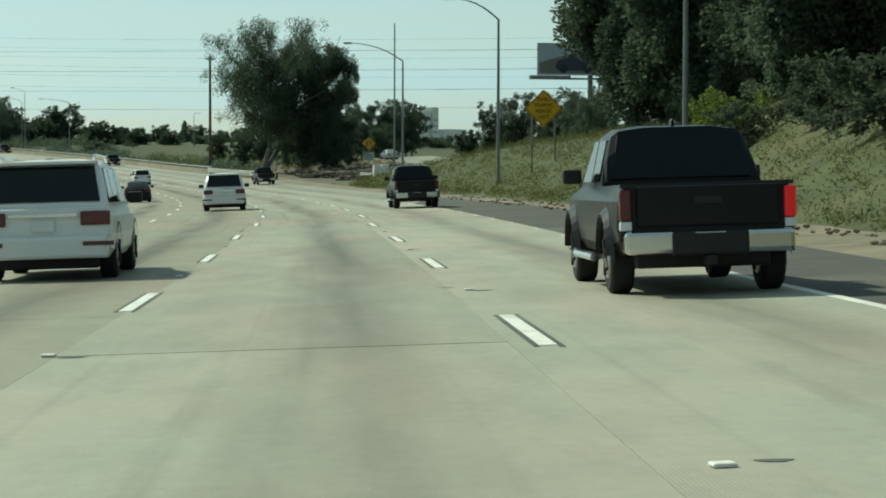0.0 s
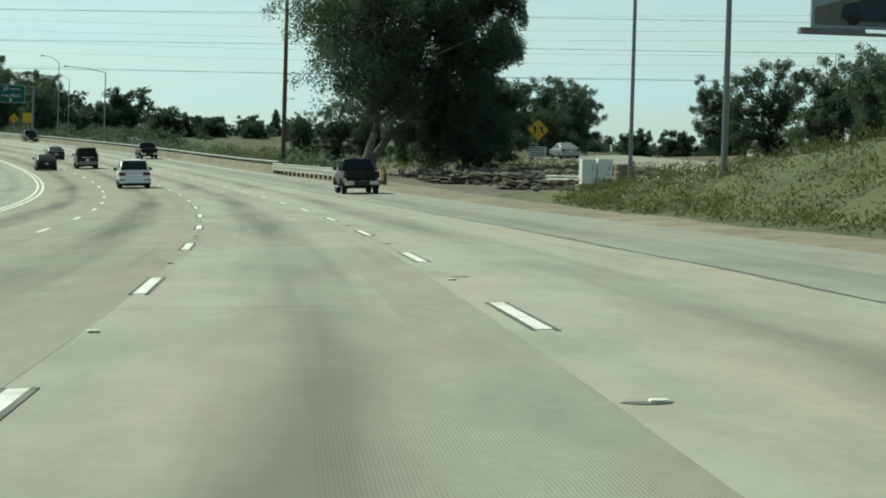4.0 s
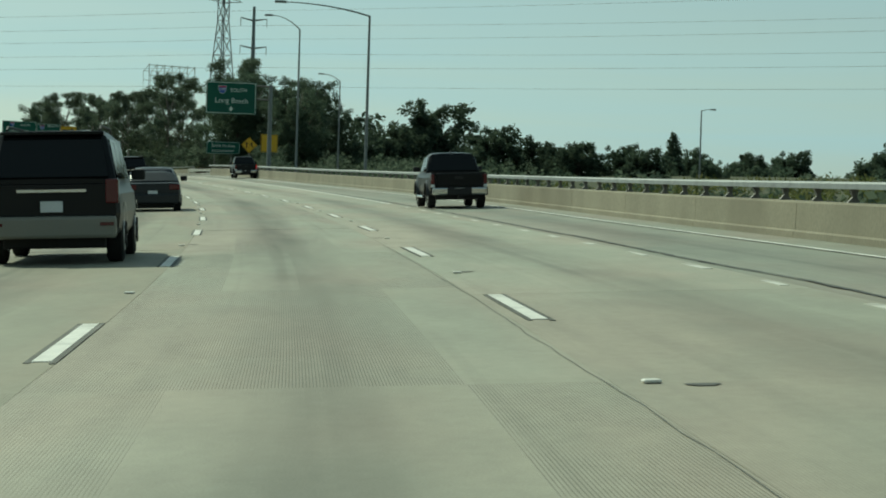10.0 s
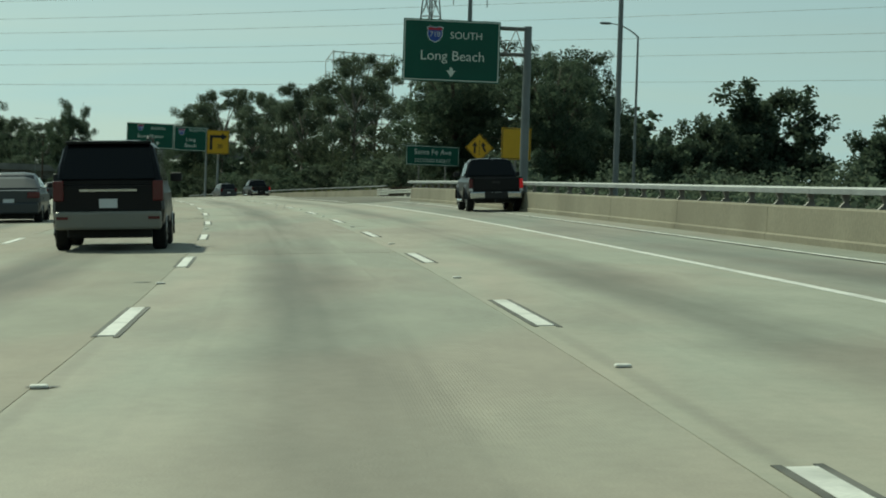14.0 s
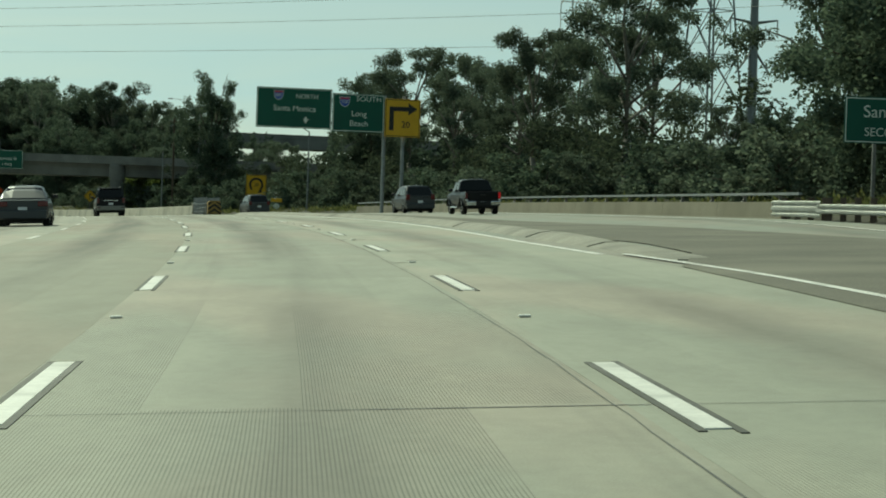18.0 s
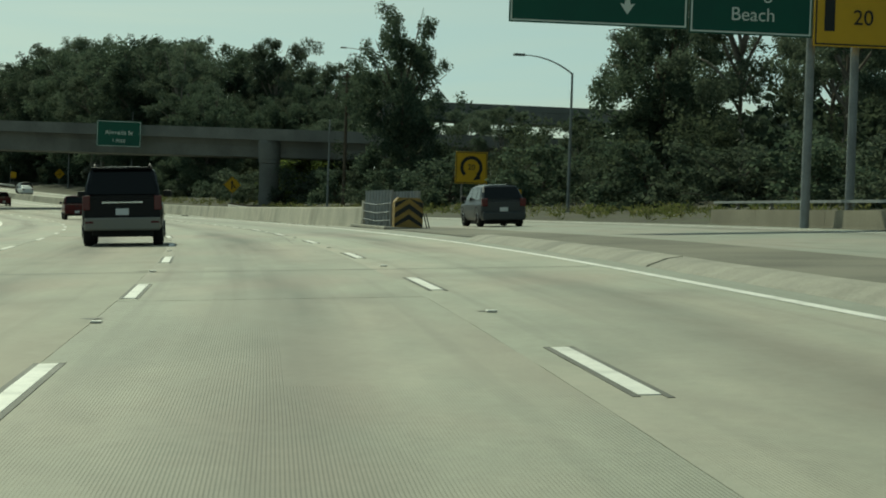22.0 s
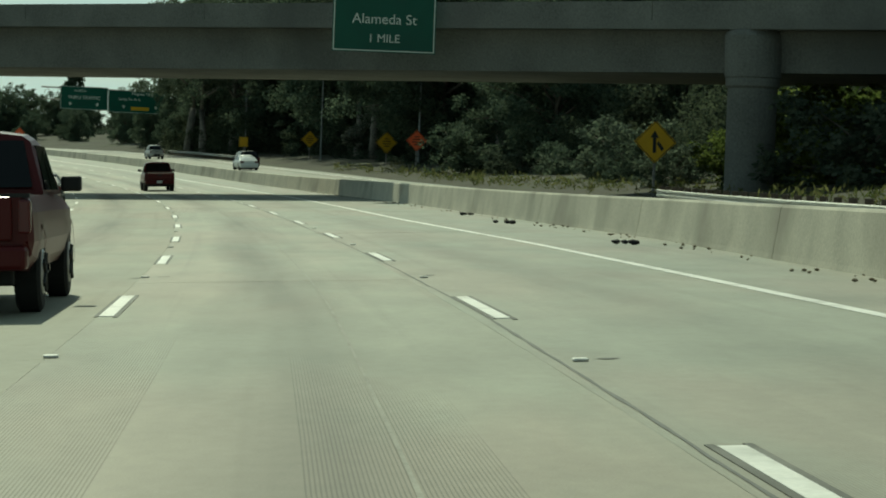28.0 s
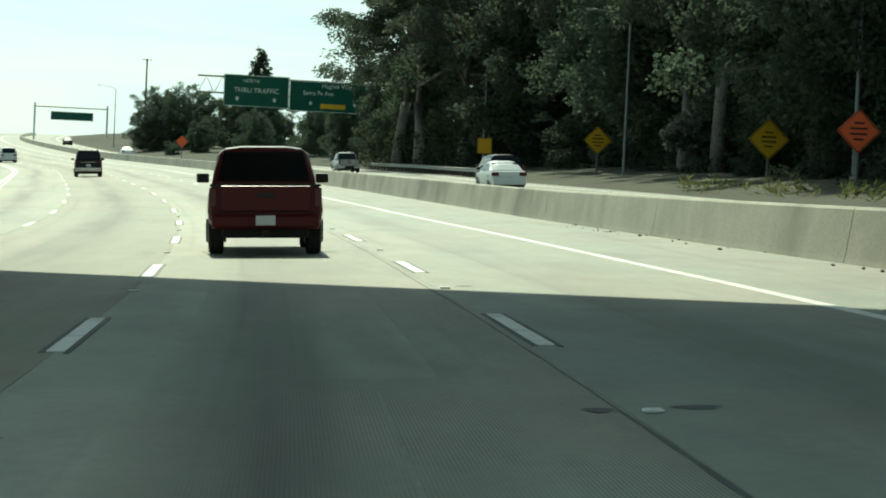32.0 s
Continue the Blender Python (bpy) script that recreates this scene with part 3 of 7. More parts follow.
tagged(sweep("verge_grove", 525, 1640, lambda s: [(edge_r(s) - 0.1, -0.04 - bank_drop(s) * 0.1), (edge_r(s) + 2.5, 0.1 + rough(s, 2, 0.12) - bank_drop(s)), (edge_r(s) + 7, 0.5 + rough(s, 5, 0.3) - bank_drop(s)), (edge_r(s) + 20, 1.0 + rough(s, 8, 0.4) - bank_drop(s) - 3.5 * river_fall(s)), (edge_r(s) + 60, 0.6 - bank_drop(s) - 6.5 * river_fall(s)), (edge_r(s) + 75, -4.5 - 4.5 * river_fall(s))], M_LITTER_SHADED, step=4, closed=False), "leaf-strewn dirt under the grove, tree shade put into its colour", "ground", kind="structure")


# ---- walls and barriers ----
def wall_profile(d0, top, foot, cap, h0=-0.05):
    def f(s):
        d = d0(s) if callable(d0) else d0
        return [(d, h0), (d + 0.03, 0.08), (d + foot * 0.36, 0.28), (d + foot * 0.8, top - 0.04), (d + foot * 0.8 + 0.04, top), (d + foot * 0.8 + cap, top), (d + foot + cap + 0.2, 0.25), (d + foot + cap + 0.3, h0)]
    return f


median = tagged(new("median_wall"), "long pale concrete median wall", "barrier", kind="structure")
for a in range(-80, 1620, 60):
    sweep("wall_length", a, a + 59.97, wall_profile(-17.1, 0.9, 0.15, 0.15), M_BARRIER, median, step=6)
barrier = tagged(new("concrete_barrier"), "stained pale concrete safety barrier beside the shoulder", "barrier", kind="structure")
for i, a in enumerate(np.arange(730.6, 1600, 15.0)):
    sweep("barrier_length", a, a + 14.96, wall_profile(barrier_d, 0.84, 0.17, 0.16), M_BARRIER, barrier, step=3)
parapet_d = knots([(309, 10.0), (320, 9.55), (332, 9.25), (353, 9.2), (398, 9.45), (425, 9.35), (456, 9.1), (500, 9.15), (536, 9.6)])
parapet = tagged(new("bridge_parapet"), "tan concrete bridge parapet with a metal rail", "parapet", kind="structure")
for a in np.arange(309, 533, 9.0):
    b = min(a + 8.97, 536)
    sweep("parapet_length", a, b, lambda s: [(parapet_d(s), -0.05), (parapet_d(s), 0.10), (parapet_d(s) + 0.04, 0.13), (parapet_d(s) + 0.05, 0.62), (parapet_d(s) + 0.08, 0.65), (parapet_d(s) + 0.36, 0.65), (parapet_d(s) + 0.38, -0.6)], M_PARAPET, parapet, step=4.5)
for a in np.arange(309, 533, 30.0):
    b = min(a + 29.98, 536)
    sweep("top_rail", a, b, lambda s: [(parapet_d(s) + 0.1, 0.88), (parapet_d(s) + 0.1, 0.97), (parapet_d(s) + 0.14, 1.0), (parapet_d(s) + 0.26, 1.0), (parapet_d(s) + 0.3, 0.97), (parapet_d(s) + 0.3, 0.88)], M_DULL, parapet, step=5)
post = bmesh.new()
prism(post, [(-0.11, 0.0), (0.1, 0.0), (0.05, 0.1), (0.07, 0.24), (-0.08, 0.24), (-0.02, 0.1)], -0.05, 0.05)
post_ob = part("rail_post", post, M_RUST, parapet)
post_ob.matrix_world = stand(310.5, parapet_d(310.5) + 0.2, 0.65)
for s in np.arange(312.9, 535, 2.4):
    o = new("rail_post", post_ob.data)
    o.parent = parapet
    o.matrix_world = stand(s, parapet_d(s) + 0.2, 0.65)
# parapet beyond the exit ramp
ramp_wall_d = knots([(600, 19.0), (640, 18.9), (700, 19.6), (722, 20.0)])
ramp_wall = tagged(new("ramp_parapet"), "tan concrete parapet with a steel rail along the exit ramp", "parapet", kind="structure")
for a in np.arange(607.2, 718, 9.0):
    sweep("parapet_length", a, min(a + 8.97, 722), lambda s: [(ramp_wall_d(s), -0.15), (ramp_wall_d(s) + 0.03, 0.05), (ramp_wall_d(s) + 0.05, 0.57), (ramp_wall_d(s) + 0.36, 0.57), (ramp_wall_d(s) + 0.38, -0.5)], M_PARAPET, ramp_wall, step=4.5)
sweep("top_rail", 605.5, 722, lambda s: [(ramp_wall_d(s) + 0.14, 0.81), (ramp_wall_d(s) + 0.14, 0.9), (ramp_wall_d(s) + 0.26, 0.9), (ramp_wall_d(s) + 0.26, 0.81)], M_DULL, ramp_wall, step=5)
for s in np.arange(608, 722, 4.8):
    o = new("rail_post", post_ob.data)
    o.parent = ramp_wall
    o.matrix_world = stand(s, ramp_wall_d(s) + 0.2, 0.57)


def guard_rail(name, places, label, beams=(0.52,), post_gap=1.9):
    """A corrugated steel guard rail on wooden posts through places of (s, d)."""
    e = thing(name, Matrix(), label, "guard rail", kind="")
    base = [at(s, d) for s, d in places]
    for h in beams:
        bm = bmesh.new()
        rows = []
        prof = [(0.0, -0.155), (0.05, -0.12), (0.05, -0.06), (0.0, -0.02), (0.0, 0.02), (0.05, 0.06), (0.05, 0.12), (0.0, 0.155)]
        for i, p in enumerate(base):
            way = (base[min(i + 1, len(base) - 1)] - base[max(i - 1, 0)]).normalized()
            side = Vector((-way.y, way.x, 0)).normalized()
            rows.append([bm.verts.new(p + side * (o + 0.12) + Vector((0, 0, h + z))) for o, z in prof])
        for a, b in zip(rows, rows[1:]):
            for k in range(len(prof) - 1):
                bm.faces.new((a[k], a[k + 1], b[k + 1], b[k]))
        bmesh.ops.solidify(bm, geom=list(bm.faces), thickness=0.01)
        part("rail_beam", bm, M_STEEL, e)
    run = 0.0
    me = None
    for p, q in zip(base, base[1:]):
        length = (q - p).length
        while run < length:
            c = p.lerp(q, run / length)
            if me is None:
                me = part("rail_post", boxed(-0.09, 0.09, -0.09, 0.09, -0.4, 0.72, bevel=0.012), M_WOODPOLE, e)
                me.matrix_world = Matrix.Translation(c)
            else:
                o = new("rail_post", me.data)
                o.parent = e
                o.matrix_world = Matrix.Translation(c)
            run += post_gap
        run -= length
    return e


guard_rail("guard_rail", [(266.5, 12.1), (271, 11.8), (278, 11.35), (287, 10.9), (296, 10.5), (304, 10.15), (310, 9.95)], "weathered double-beam steel guard rail before the bridge", beams=(0.40, 0.68))
guard_rail("guard_rail", [(228, 28.5), (234, 25.0), (240, 22.4), (246, 20.6), (252, 19.4)], "bent steel guard rail beside the dirt lot")
guard_rail("guard_rail", [(540, 14.6), (552, 15.3), (563, 16.3), (575, 17.2), (588, 17.9), (601, 18.6)], "galvanised steel guard rail along the exit", beams=(0.36,))
guard_rail("guard_rail", [(600.5, 18.58), (603.5, 18.72), (607.5, 18.9)], "deep steel guard rail at the end of the ramp parapet", beams=(0.23, 0.46))
guard_rail("guard_rail", [(828, 14.0), (838, 14.9), (850, 15.9), (864, 17.2), (879, 18.7)], "galvanised steel guard rail in front of the bridge column", beams=(0.42,))
guard_rail("guard_rail", [(1056, 24.9), (1070, 25.6), (1085, 26.3), (1102, 27.2), (1126, 27.2)], "galvanised steel guard rail beyond the overpass")

hz = thing("hazard_marker", stand(266.8, 12.0, 0), "yellow and black striped marker at the guard rail end", "hazard marker")
part("post", boxed(-0.05, 0.05, 0.02, 0.12, -0.4, 1.15), M_WOODPOLE, hz)
part("panel", boxed(-0.16, 0.16, 0, 0.02, 0.1, 0.95, bevel=0.004), M_YELLOW, hz)
for k in range(4):
    part("stripe", prism(bmesh.new(), [(-0.155, 0.14 + 0.22 * k), (0.155, 0.14 + 0.22 * k + 0.12), (0.155, 0.14 + 0.22 * k + 0.02), (-0.155, 0.04 + 0.22 * k + 0.02)][::-1], -0.006, 0.0), M_SIGNBLACK, hz)

# ---- raised gore kerb, cracked into lengths ----
kerb = tagged(new("gore_kerb"), "broken low concrete kerb along the gore", "kerb", kind="structure")
for a, b in ((563, 571), (571.3, 579.6), (580, 596.5), (596.9, 612), (612.2, 641), (641.3, 668), (668.2, 691.8)):
    sweep("kerb_length", a, b, lambda s: [(line_r(s) + 0.62, -0.02), (line_r(s) + 0.66, 0.01), (line_r(s) + 0.95, (0.12 + rough(s, 1, 0.02)) * min(1, (s - 562.9) / 14)), (line_r(s) + 1.2, (0.14 + rough(s, 2, 0.02)) * min(1, (s - 562.9) / 14)), (line_r(s) + 1.32, 0.1 * min(1, (s - 562.9) / 14)), (line_r(s) + 1.4, -0.05)], M_CURB, kerb, step=3)
exit_kerb = tagged(new("exit_kerb"), "broken concrete kerb along the exit lane", "kerb", kind="structure")
for a in np.arange(536, 580, 3.2):
    if random.random() < 0.85:
        sweep("kerb_length", a, a + random.uniform(2.4, 3.1), lambda s: [(edge_r(s), -0.03), (edge_r(s) + 0.05, 0.14), (edge_r(s) + 0.3, 0.16), (edge_r(s) + 0.35, -0.05)], M_CURB, exit_kerb, step=2)


# ---- overpass ----
def overpass():
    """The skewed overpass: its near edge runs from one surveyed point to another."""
    a, b = at(898.5, 9), at(883.8, 23)
    turn = math.degrees(math.atan2(b.y - a.y, b.x - a.x))
    m = pose(a.x, a.y, 0, 0, 0, turn)
    e = thing("overpass", m, "grey concrete highway overpass across the freeway", "overpass")
    WIDE, X0, X1 = 13.6, -110, 100

    def soffit(x):
        return 13.5 - 0.008 * x

    def top(x):
        return 15.9 - 0.016 * x

    def slab(name, y0, y1, lo, hi, inset, x0=X0, x1=X1):
        bm = bmesh.new()
        ends = []
        for x in (x0, x1):
            ends.append([bm.verts.new(p) for p in ((x, y0, hi(x)), (x, y0 + inset, lo(x)), (x, y1 - inset, lo(x)), (x, y1, hi(x)))])
        p, q = ends
        bm.faces.new(p[::-1])
        bm.faces.new(q)
        for i in range(4):
            bm.faces.new((p[i], p[(i + 1) % 4], q[(i + 1) % 4], q[i]))
        bmesh.ops.recalc_face_normals(bm, faces=bm.faces)
        return part(name, bm, M_BRIDGE, e)

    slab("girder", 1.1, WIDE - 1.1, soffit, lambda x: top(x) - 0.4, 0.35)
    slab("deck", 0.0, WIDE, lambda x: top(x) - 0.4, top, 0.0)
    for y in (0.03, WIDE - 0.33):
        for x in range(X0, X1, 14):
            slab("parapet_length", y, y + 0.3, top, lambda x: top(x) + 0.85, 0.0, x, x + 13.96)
    c0 = at(884.4, 24.0)
    col = thing("bridge_column", Matrix.Translation((c0.x, c0.y, c0.z)), "flared grey concrete bridge column", "column")
    bm = bmesh.new()
    rings = []
    for z, r in ((-0.5, 1.1), (4.9, 1.1), (5.0, 1.2), (5.35, 1.2), (5.4, 1.25), (7.2, 1.32), (7.45, 1.2)):
        rings.append([bm.verts.new((r * math.cos(t), r * math.sin(t), z)) for t in [2 * math.pi * k / 28 for k in range(28)]])
    for p, q in zip(rings, rings[1:]):
        for k in range(28):
            bm.faces.new((p[k], p[(k + 1) % 28], q[(k + 1) % 28], q[k]))
    bm.faces.new(rings[-1])
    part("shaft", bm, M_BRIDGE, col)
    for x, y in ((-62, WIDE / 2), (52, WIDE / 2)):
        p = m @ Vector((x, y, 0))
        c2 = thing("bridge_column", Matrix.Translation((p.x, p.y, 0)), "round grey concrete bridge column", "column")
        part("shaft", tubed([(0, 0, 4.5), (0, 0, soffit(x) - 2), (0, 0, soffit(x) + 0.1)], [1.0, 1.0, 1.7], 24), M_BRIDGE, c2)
    # the higher connector behind the trees
    f = thing("far_connector", stand(975, 0, 0, -9), "pale far elevated connector road behind the trees", "overpass")
    part("deck", boxed(62, 190, 0, 9, 14.4, 16.2, bevel=0.1), M_BRIDGE, f)
    part("parapet_length", boxed(62, 190, 0, 0.3, 16.2, 17.2, bevel=0.04), M_BRIDGE, f)
    for x in (75, 120, 165):
        part("shaft", tubed([(x, 4.5, -2), (x, 4.5, 14.4)], 1.1, 16), M_BRIDGE, f)


overpass()


# ---- street lamps, poles, wires ----
def street_lamp(s, d, h0, height, reach, side=-1, turn=0.0, rise=1.1, label="slender grey steel street lamp with a curved arm"):
    e = thing("street_lamp", stand(s, d, h0, turn), label, "street lamp", "lamps along the freeway")
    part("pole", tubed([(0, 0, -0.6), (0, 0, height * 0.5), (0, 0, height)], [0.11, 0.09, 0.065], 12), M_POLE, e)
    part("base", tubed([(0, 0, -0.6), (0, 0, 0.25)], 0.2, 12), M_CURB, e)
    if reach:
        pts = [(side * reach * f, 0, height - 0.05 + rise * (1 - (1 - f) ** 2.2)) for f in (0, 0.15, 0.3, 0.5, 0.7, 0.88, 1.0)]
        part("arm", tubed(pts, [0.05, 0.05, 0.045, 0.04, 0.035, 0.03, 0.03], 8), M_POLE, e)
        z = height + rise - 0.05
        bm = boxed(-0.36, 0.36, -0.15, 0.15, -0.07, 0.08, bevel=0.05)
        bm.transform(Matrix.Translation((side * (reach + 0.25), 0, z)))
        part("lamp_head", bm, M_POLE, e)
    return e


street_lamp(134.0, 12.9, 0.75, 9.5, 2.7, rise=1.2)
street_lamp(192.5, 14.2, 1.0, 9.6, 4.4, rise=1.45)
street_lamp(233, 19.7, 0.4, 15.6, 0, label="tall bare grey steel pole")
street_lamp(75, 12.2, 0.5, 11, 2.7)
street_lamp(444.2, 10.45, -0.4, 10.8, 5.2, rise=0.65)
street_lamp(568.2, 29.5, 0.2, 10.3, 2.0, rise=0.8)
street_lamp(767.1, 24.2, 0.3, 8.3, 3.0, rise=1.0)
street_lamp(880.2, 35.6, 0.4, 15.6, 4.4, rise=1.3)
street_lamp(548.3, 66.3, -1.0, 7.4, 1.1, side=1, rise=0.2)
street_lamp(992.7, 29.8, 0.6, 12.5, 0, label="slender bare steel pole at the grove")
street_lamp(1032, 28.9, 0.3, 9.6, 2.2, rise=0.8)
street_lamp(1090, 31.0, 0.4, 9.4, 0, label="slender bare steel pole at the grove")
street_lamp(849.4, 23.2, 0.3, 8.5, 0, label="slender bare steel pole before the overpass")
street_lamp(1350, 23.7, -1.0, 12.6, 3.0, rise=0.7)
street_lamp(498, 12.6, -0.5, 13, 2.4)


def wood_pole(s, d, h0, height, r=0.16, arms=(), label="dark wooden utility pole"):
    e = thing("utility_pole", stand(s, d, h0), label, "utility pole")
    part("pole", tubed([(0, 0, -1), (0, 0, height * 0.5), (0, 0, height)], [r * 1.15, r, r * 0.8], 12), M_WOODPOLE, e)
    for z, w in arms:
        part("crossarm", boxed(-w, w, -0.2, -0.08, z - 0.06, z + 0.06, bevel=0.01), M_WOODPOLE, e)
        for x in (-w * 0.9, -w * 0.45, w * 0.45, w * 0.9):
            part("insulator", tubed([(x, -0.14, z + 0.06), (x, -0.14, z + 0.22)], [0.05, 0.03], 8), M_SIGNBACK, e)
    return e


wood_pole(337, 14.5, -0.9, 17.4, 0.2, arms=((16.8, 0.7),))
wood_pole(1400, 34.6, -1, 20, 0.2, arms=((19.7, 1.0),))
wood_pole(855, 25.9, 0, 13.6, 0.16, arms=((13.1, 0.7), (12.4, 0.5)))
post_ = thing("marker_post", stand(898, 31.5, 0.2), "tall pale steel marker post beside the column", "post")
part("post", boxed(-0.09, 0.09, -0.09, 0.09, -0.5, 4.5, bevel=0.02), M_STEEL, post_)


def steel_pole(s, d, height):
    e = thing("transmission_pole", stand(s, d, -1), "tall grey tubular steel power pole with crossarms", "power pole")
    part("pole", tubed([(0, 0, -1), (0, 0, height * 0.6), (0, 0, height)], [0.75, 0.5, 0.3], 14), M_POLE, e)
    for z in (height - 3, height - 9, height - 15):
        part("crossarm", tubed([(-3.0, 0, z + 0.5), (0, 0, z), (3.0, 0, z + 0.5)], [0.1, 0.22, 0.1], 8), M_POLE, e)
        for x in (-3.0, 3.0):
            part("insulator", tubed([(x, 0, z + 0.5), (x, 0, z - 1.3)], [0.09, 0.09], 8), M_SIGNBACK, e)
    part("brace", tubed([(-2.2, 0, height - 21), (0, 0, height - 18), (2.2, 0, height - 21)], [0.12, 0.25, 0.12], 8), M_POLE, e)
    return e


steel_pole(785, 81.5, 38)


def lattice_tower(s, d, height, w0, w1, turn=20):
    e = thing("lattice_tower", stand(s, d, -1, turn), "tall galvanised lattice transmission tower", "power tower")
    levels_ = [0, 5, 10, 14.5, 18.5, 22, 25, 28, 31, 34, 37, 40]
    levels_ = [z * height / 40 for z in levels_]

    def half(z):
        return (w0 + (w1 - w0) * min(1, z / (height * 0.7))) / 2

    for sx in (-1, 1):
        for sy in (-1, 1):
            part("leg", tubed([(sx * half(z), sy * half(z), z) for z in levels_], 0.11, 6), M_POLE, e)
    for a, b in zip(levels_, levels_[1:]):
        ha, hb = half(a), half(b)
        for k in range(4):
            c0, c1 = [(-1, -1), (1, -1), (1, 1), (-1, 1)][k], [(1, -1), (1, 1), (-1, 1), (-1, -1)][k]
            part("brace", tubed([(c0[0] * ha, c0[1] * ha, a), (c1[0] * hb, c1[1] * hb, b)], 0.055, 5), M_POLE, e)
            part("brace", tubed([(c1[0] * ha, c1[1] * ha, a), (c0[0] * hb, c0[1] * hb, b)], 0.055, 5), M_POLE, e)
            part("strut", tubed([(c0[0] * hb, c0[1] * hb, b), (c1[0] * hb, c1[1] * hb, b)], 0.05, 5), M_POLE, e)
    for z, r in ((height * 0.78, 4.6), (height * 0.88, 4.2), (height * 0.97, 3.6)):
        for sx in (-1, 1):
            bm = bmesh.new()
            for sy in (-1, 1):
                tube(bm, [(sx * half(z), sy * half(z), z), (sx * r, 0, z + 0.3)], 0.06, 5)
                tube(bm, [(sx * half(z), sy * half(z), z + 1.2), (sx * r, 0, z + 0.3)], 0.05, 5)
            part("arm", bm, M_POLE, e)
    return e


lattice_tower(752, 62.5, 46, 6.2, 1.6)


def wires(name, a, b, sag, label, r=0.024):
    pts = []
    for k in range(25):
        f = k / 24
        p = a.lerp(b, f)
        pts.append(p - Vector((0, 0, sag * 4 * f * (1 - f))))
    e = mesh_object(name, tubed(pts, r, 5), M_TRIM)
    return tagged(e, label, "power line", "power lines over the freeway")


for k, (za, zb, sa, da, sg) in enumerate(((36, 28, 784, 79, 4), (30, 24.5, 785, 80, 4), (24, 21, 786, 80.5, 4), (33, 26, 785, 84, 4), (27, 22.5, 786, 84.5, 4), (20, 17, 787, 82, 3))):
    wires("power_line", at(sa, da, za), at(300 + 9 * k, 330, zb), sg, "thin dark overhead power line")
    wires("power_line", at(sa, da, za), at(1130 + 10 * k, -240, zb + 16), sg + 2, "thin dark overhead power line")
for k, z in enumerate((17.1, 14.2, 11.3, 8.6)):
    wires("power_line", at(337, 14.5, z), at(560 + 20 * k, -260, z + 6), 1.5, "thin dark overhead power line", 0.018)
    wires("power_line", at(337, 14.5, z), at(300, 320, z + 7), 1.5, "thin dark overhead power line", 0.018)


# ---- signs ----
def board(e, x0, x1, z0, z1, mat, border=None, y=0.0, name="panel", rim=0.05):
    """A flat sheet that faces -y, with a border of its own."""
    p = part(name, boxed(x0, x1, y, y + 0.04, z0, z1, bevel=0.01), mat, e)
    if border:
        for a, b, c, d in ((x0 + rim, x1 - rim, z0 + rim, z0 + rim * 2), (x0 + rim, x1 - rim, z1 - rim * 2, z1 - rim), (x0 + rim, x0 + rim * 2, z0 + rim * 2, z1 - rim * 2), (x1 - rim * 2, x1 - rim, z0 + rim * 2, z1 - rim * 2)):
            part("border", boxed(a, b, y - 0.006, y, c, d), border, e)
    return p


def arrow_down(e, x, z, size, mat, y=-0.01):
    bm = bmesh.new()
    prism(bm, [(x, z - size), (x + 0.7 * size, z), (x + 0.28 * size, z - 0.1 * size), (x + 0.2 * size, z + 0.4 * size), (x - 0.2 * size, z + 0.4 * size), (x - 0.28 * size, z - 0.1 * size), (x - 0.7 * size, z)], y, y + 0.008)
    part("arrow", bm, mat, e)


def shield(e, x, z, size, number, y=-0.012):
    """A route shield: blue with a red crest."""
    out = [(0, -1), (0.55, -0.72), (0.85, -0.2), (0.8, 0.35), (0.95, 0.62), (0.6, 0.8), (0, 0.68), (-0.6, 0.8), (-0.95, 0.62), (-0.8, 0.35), (-0.85, -0.2), (-0.55, -0.72)]
    bm = prism(bmesh.new(), [(x + size * 1.1 * a, z + size * 1.1 * b) for a, b in out], y + 0.002, y + 0.008)
    part("shield_rim", bm, M_SIGNWHITE, e)
    bm = prism(bmesh.new(), [(x + size * a, z + size * b) for a, b in out], y - 0.004, y + 0.001)
    part("shield_field", bm, M_SIGNBLUE, e)
    bm = prism(bmesh.new(), [(x + size * a, z + size * b) for a, b in ((-0.82, 0.4), (0.82, 0.4), (0.9, 0.6), (0.58, 0.74), (0, 0.62), (-0.58, 0.74), (-0.9, 0.6))], y - 0.01, y - 0.005)
    part("shield_crest", bm, M_SIGNRED, e)
    words(number, size * 0.85, M_SIGNWHITE, e, x, z - size * 0.12, y - 0.012)


def back_frame(e, x0, x1, z0, z1, n=3):
    for k in range(n):
        x = x0 + (x1 - x0) * (k + 0.5) / n
        part("stiffener", boxed(x - 0.05, x + 0.05, 0.045, 0.15, z0 + 0.1, z1 - 0.1), M_SIGNBACK, e)


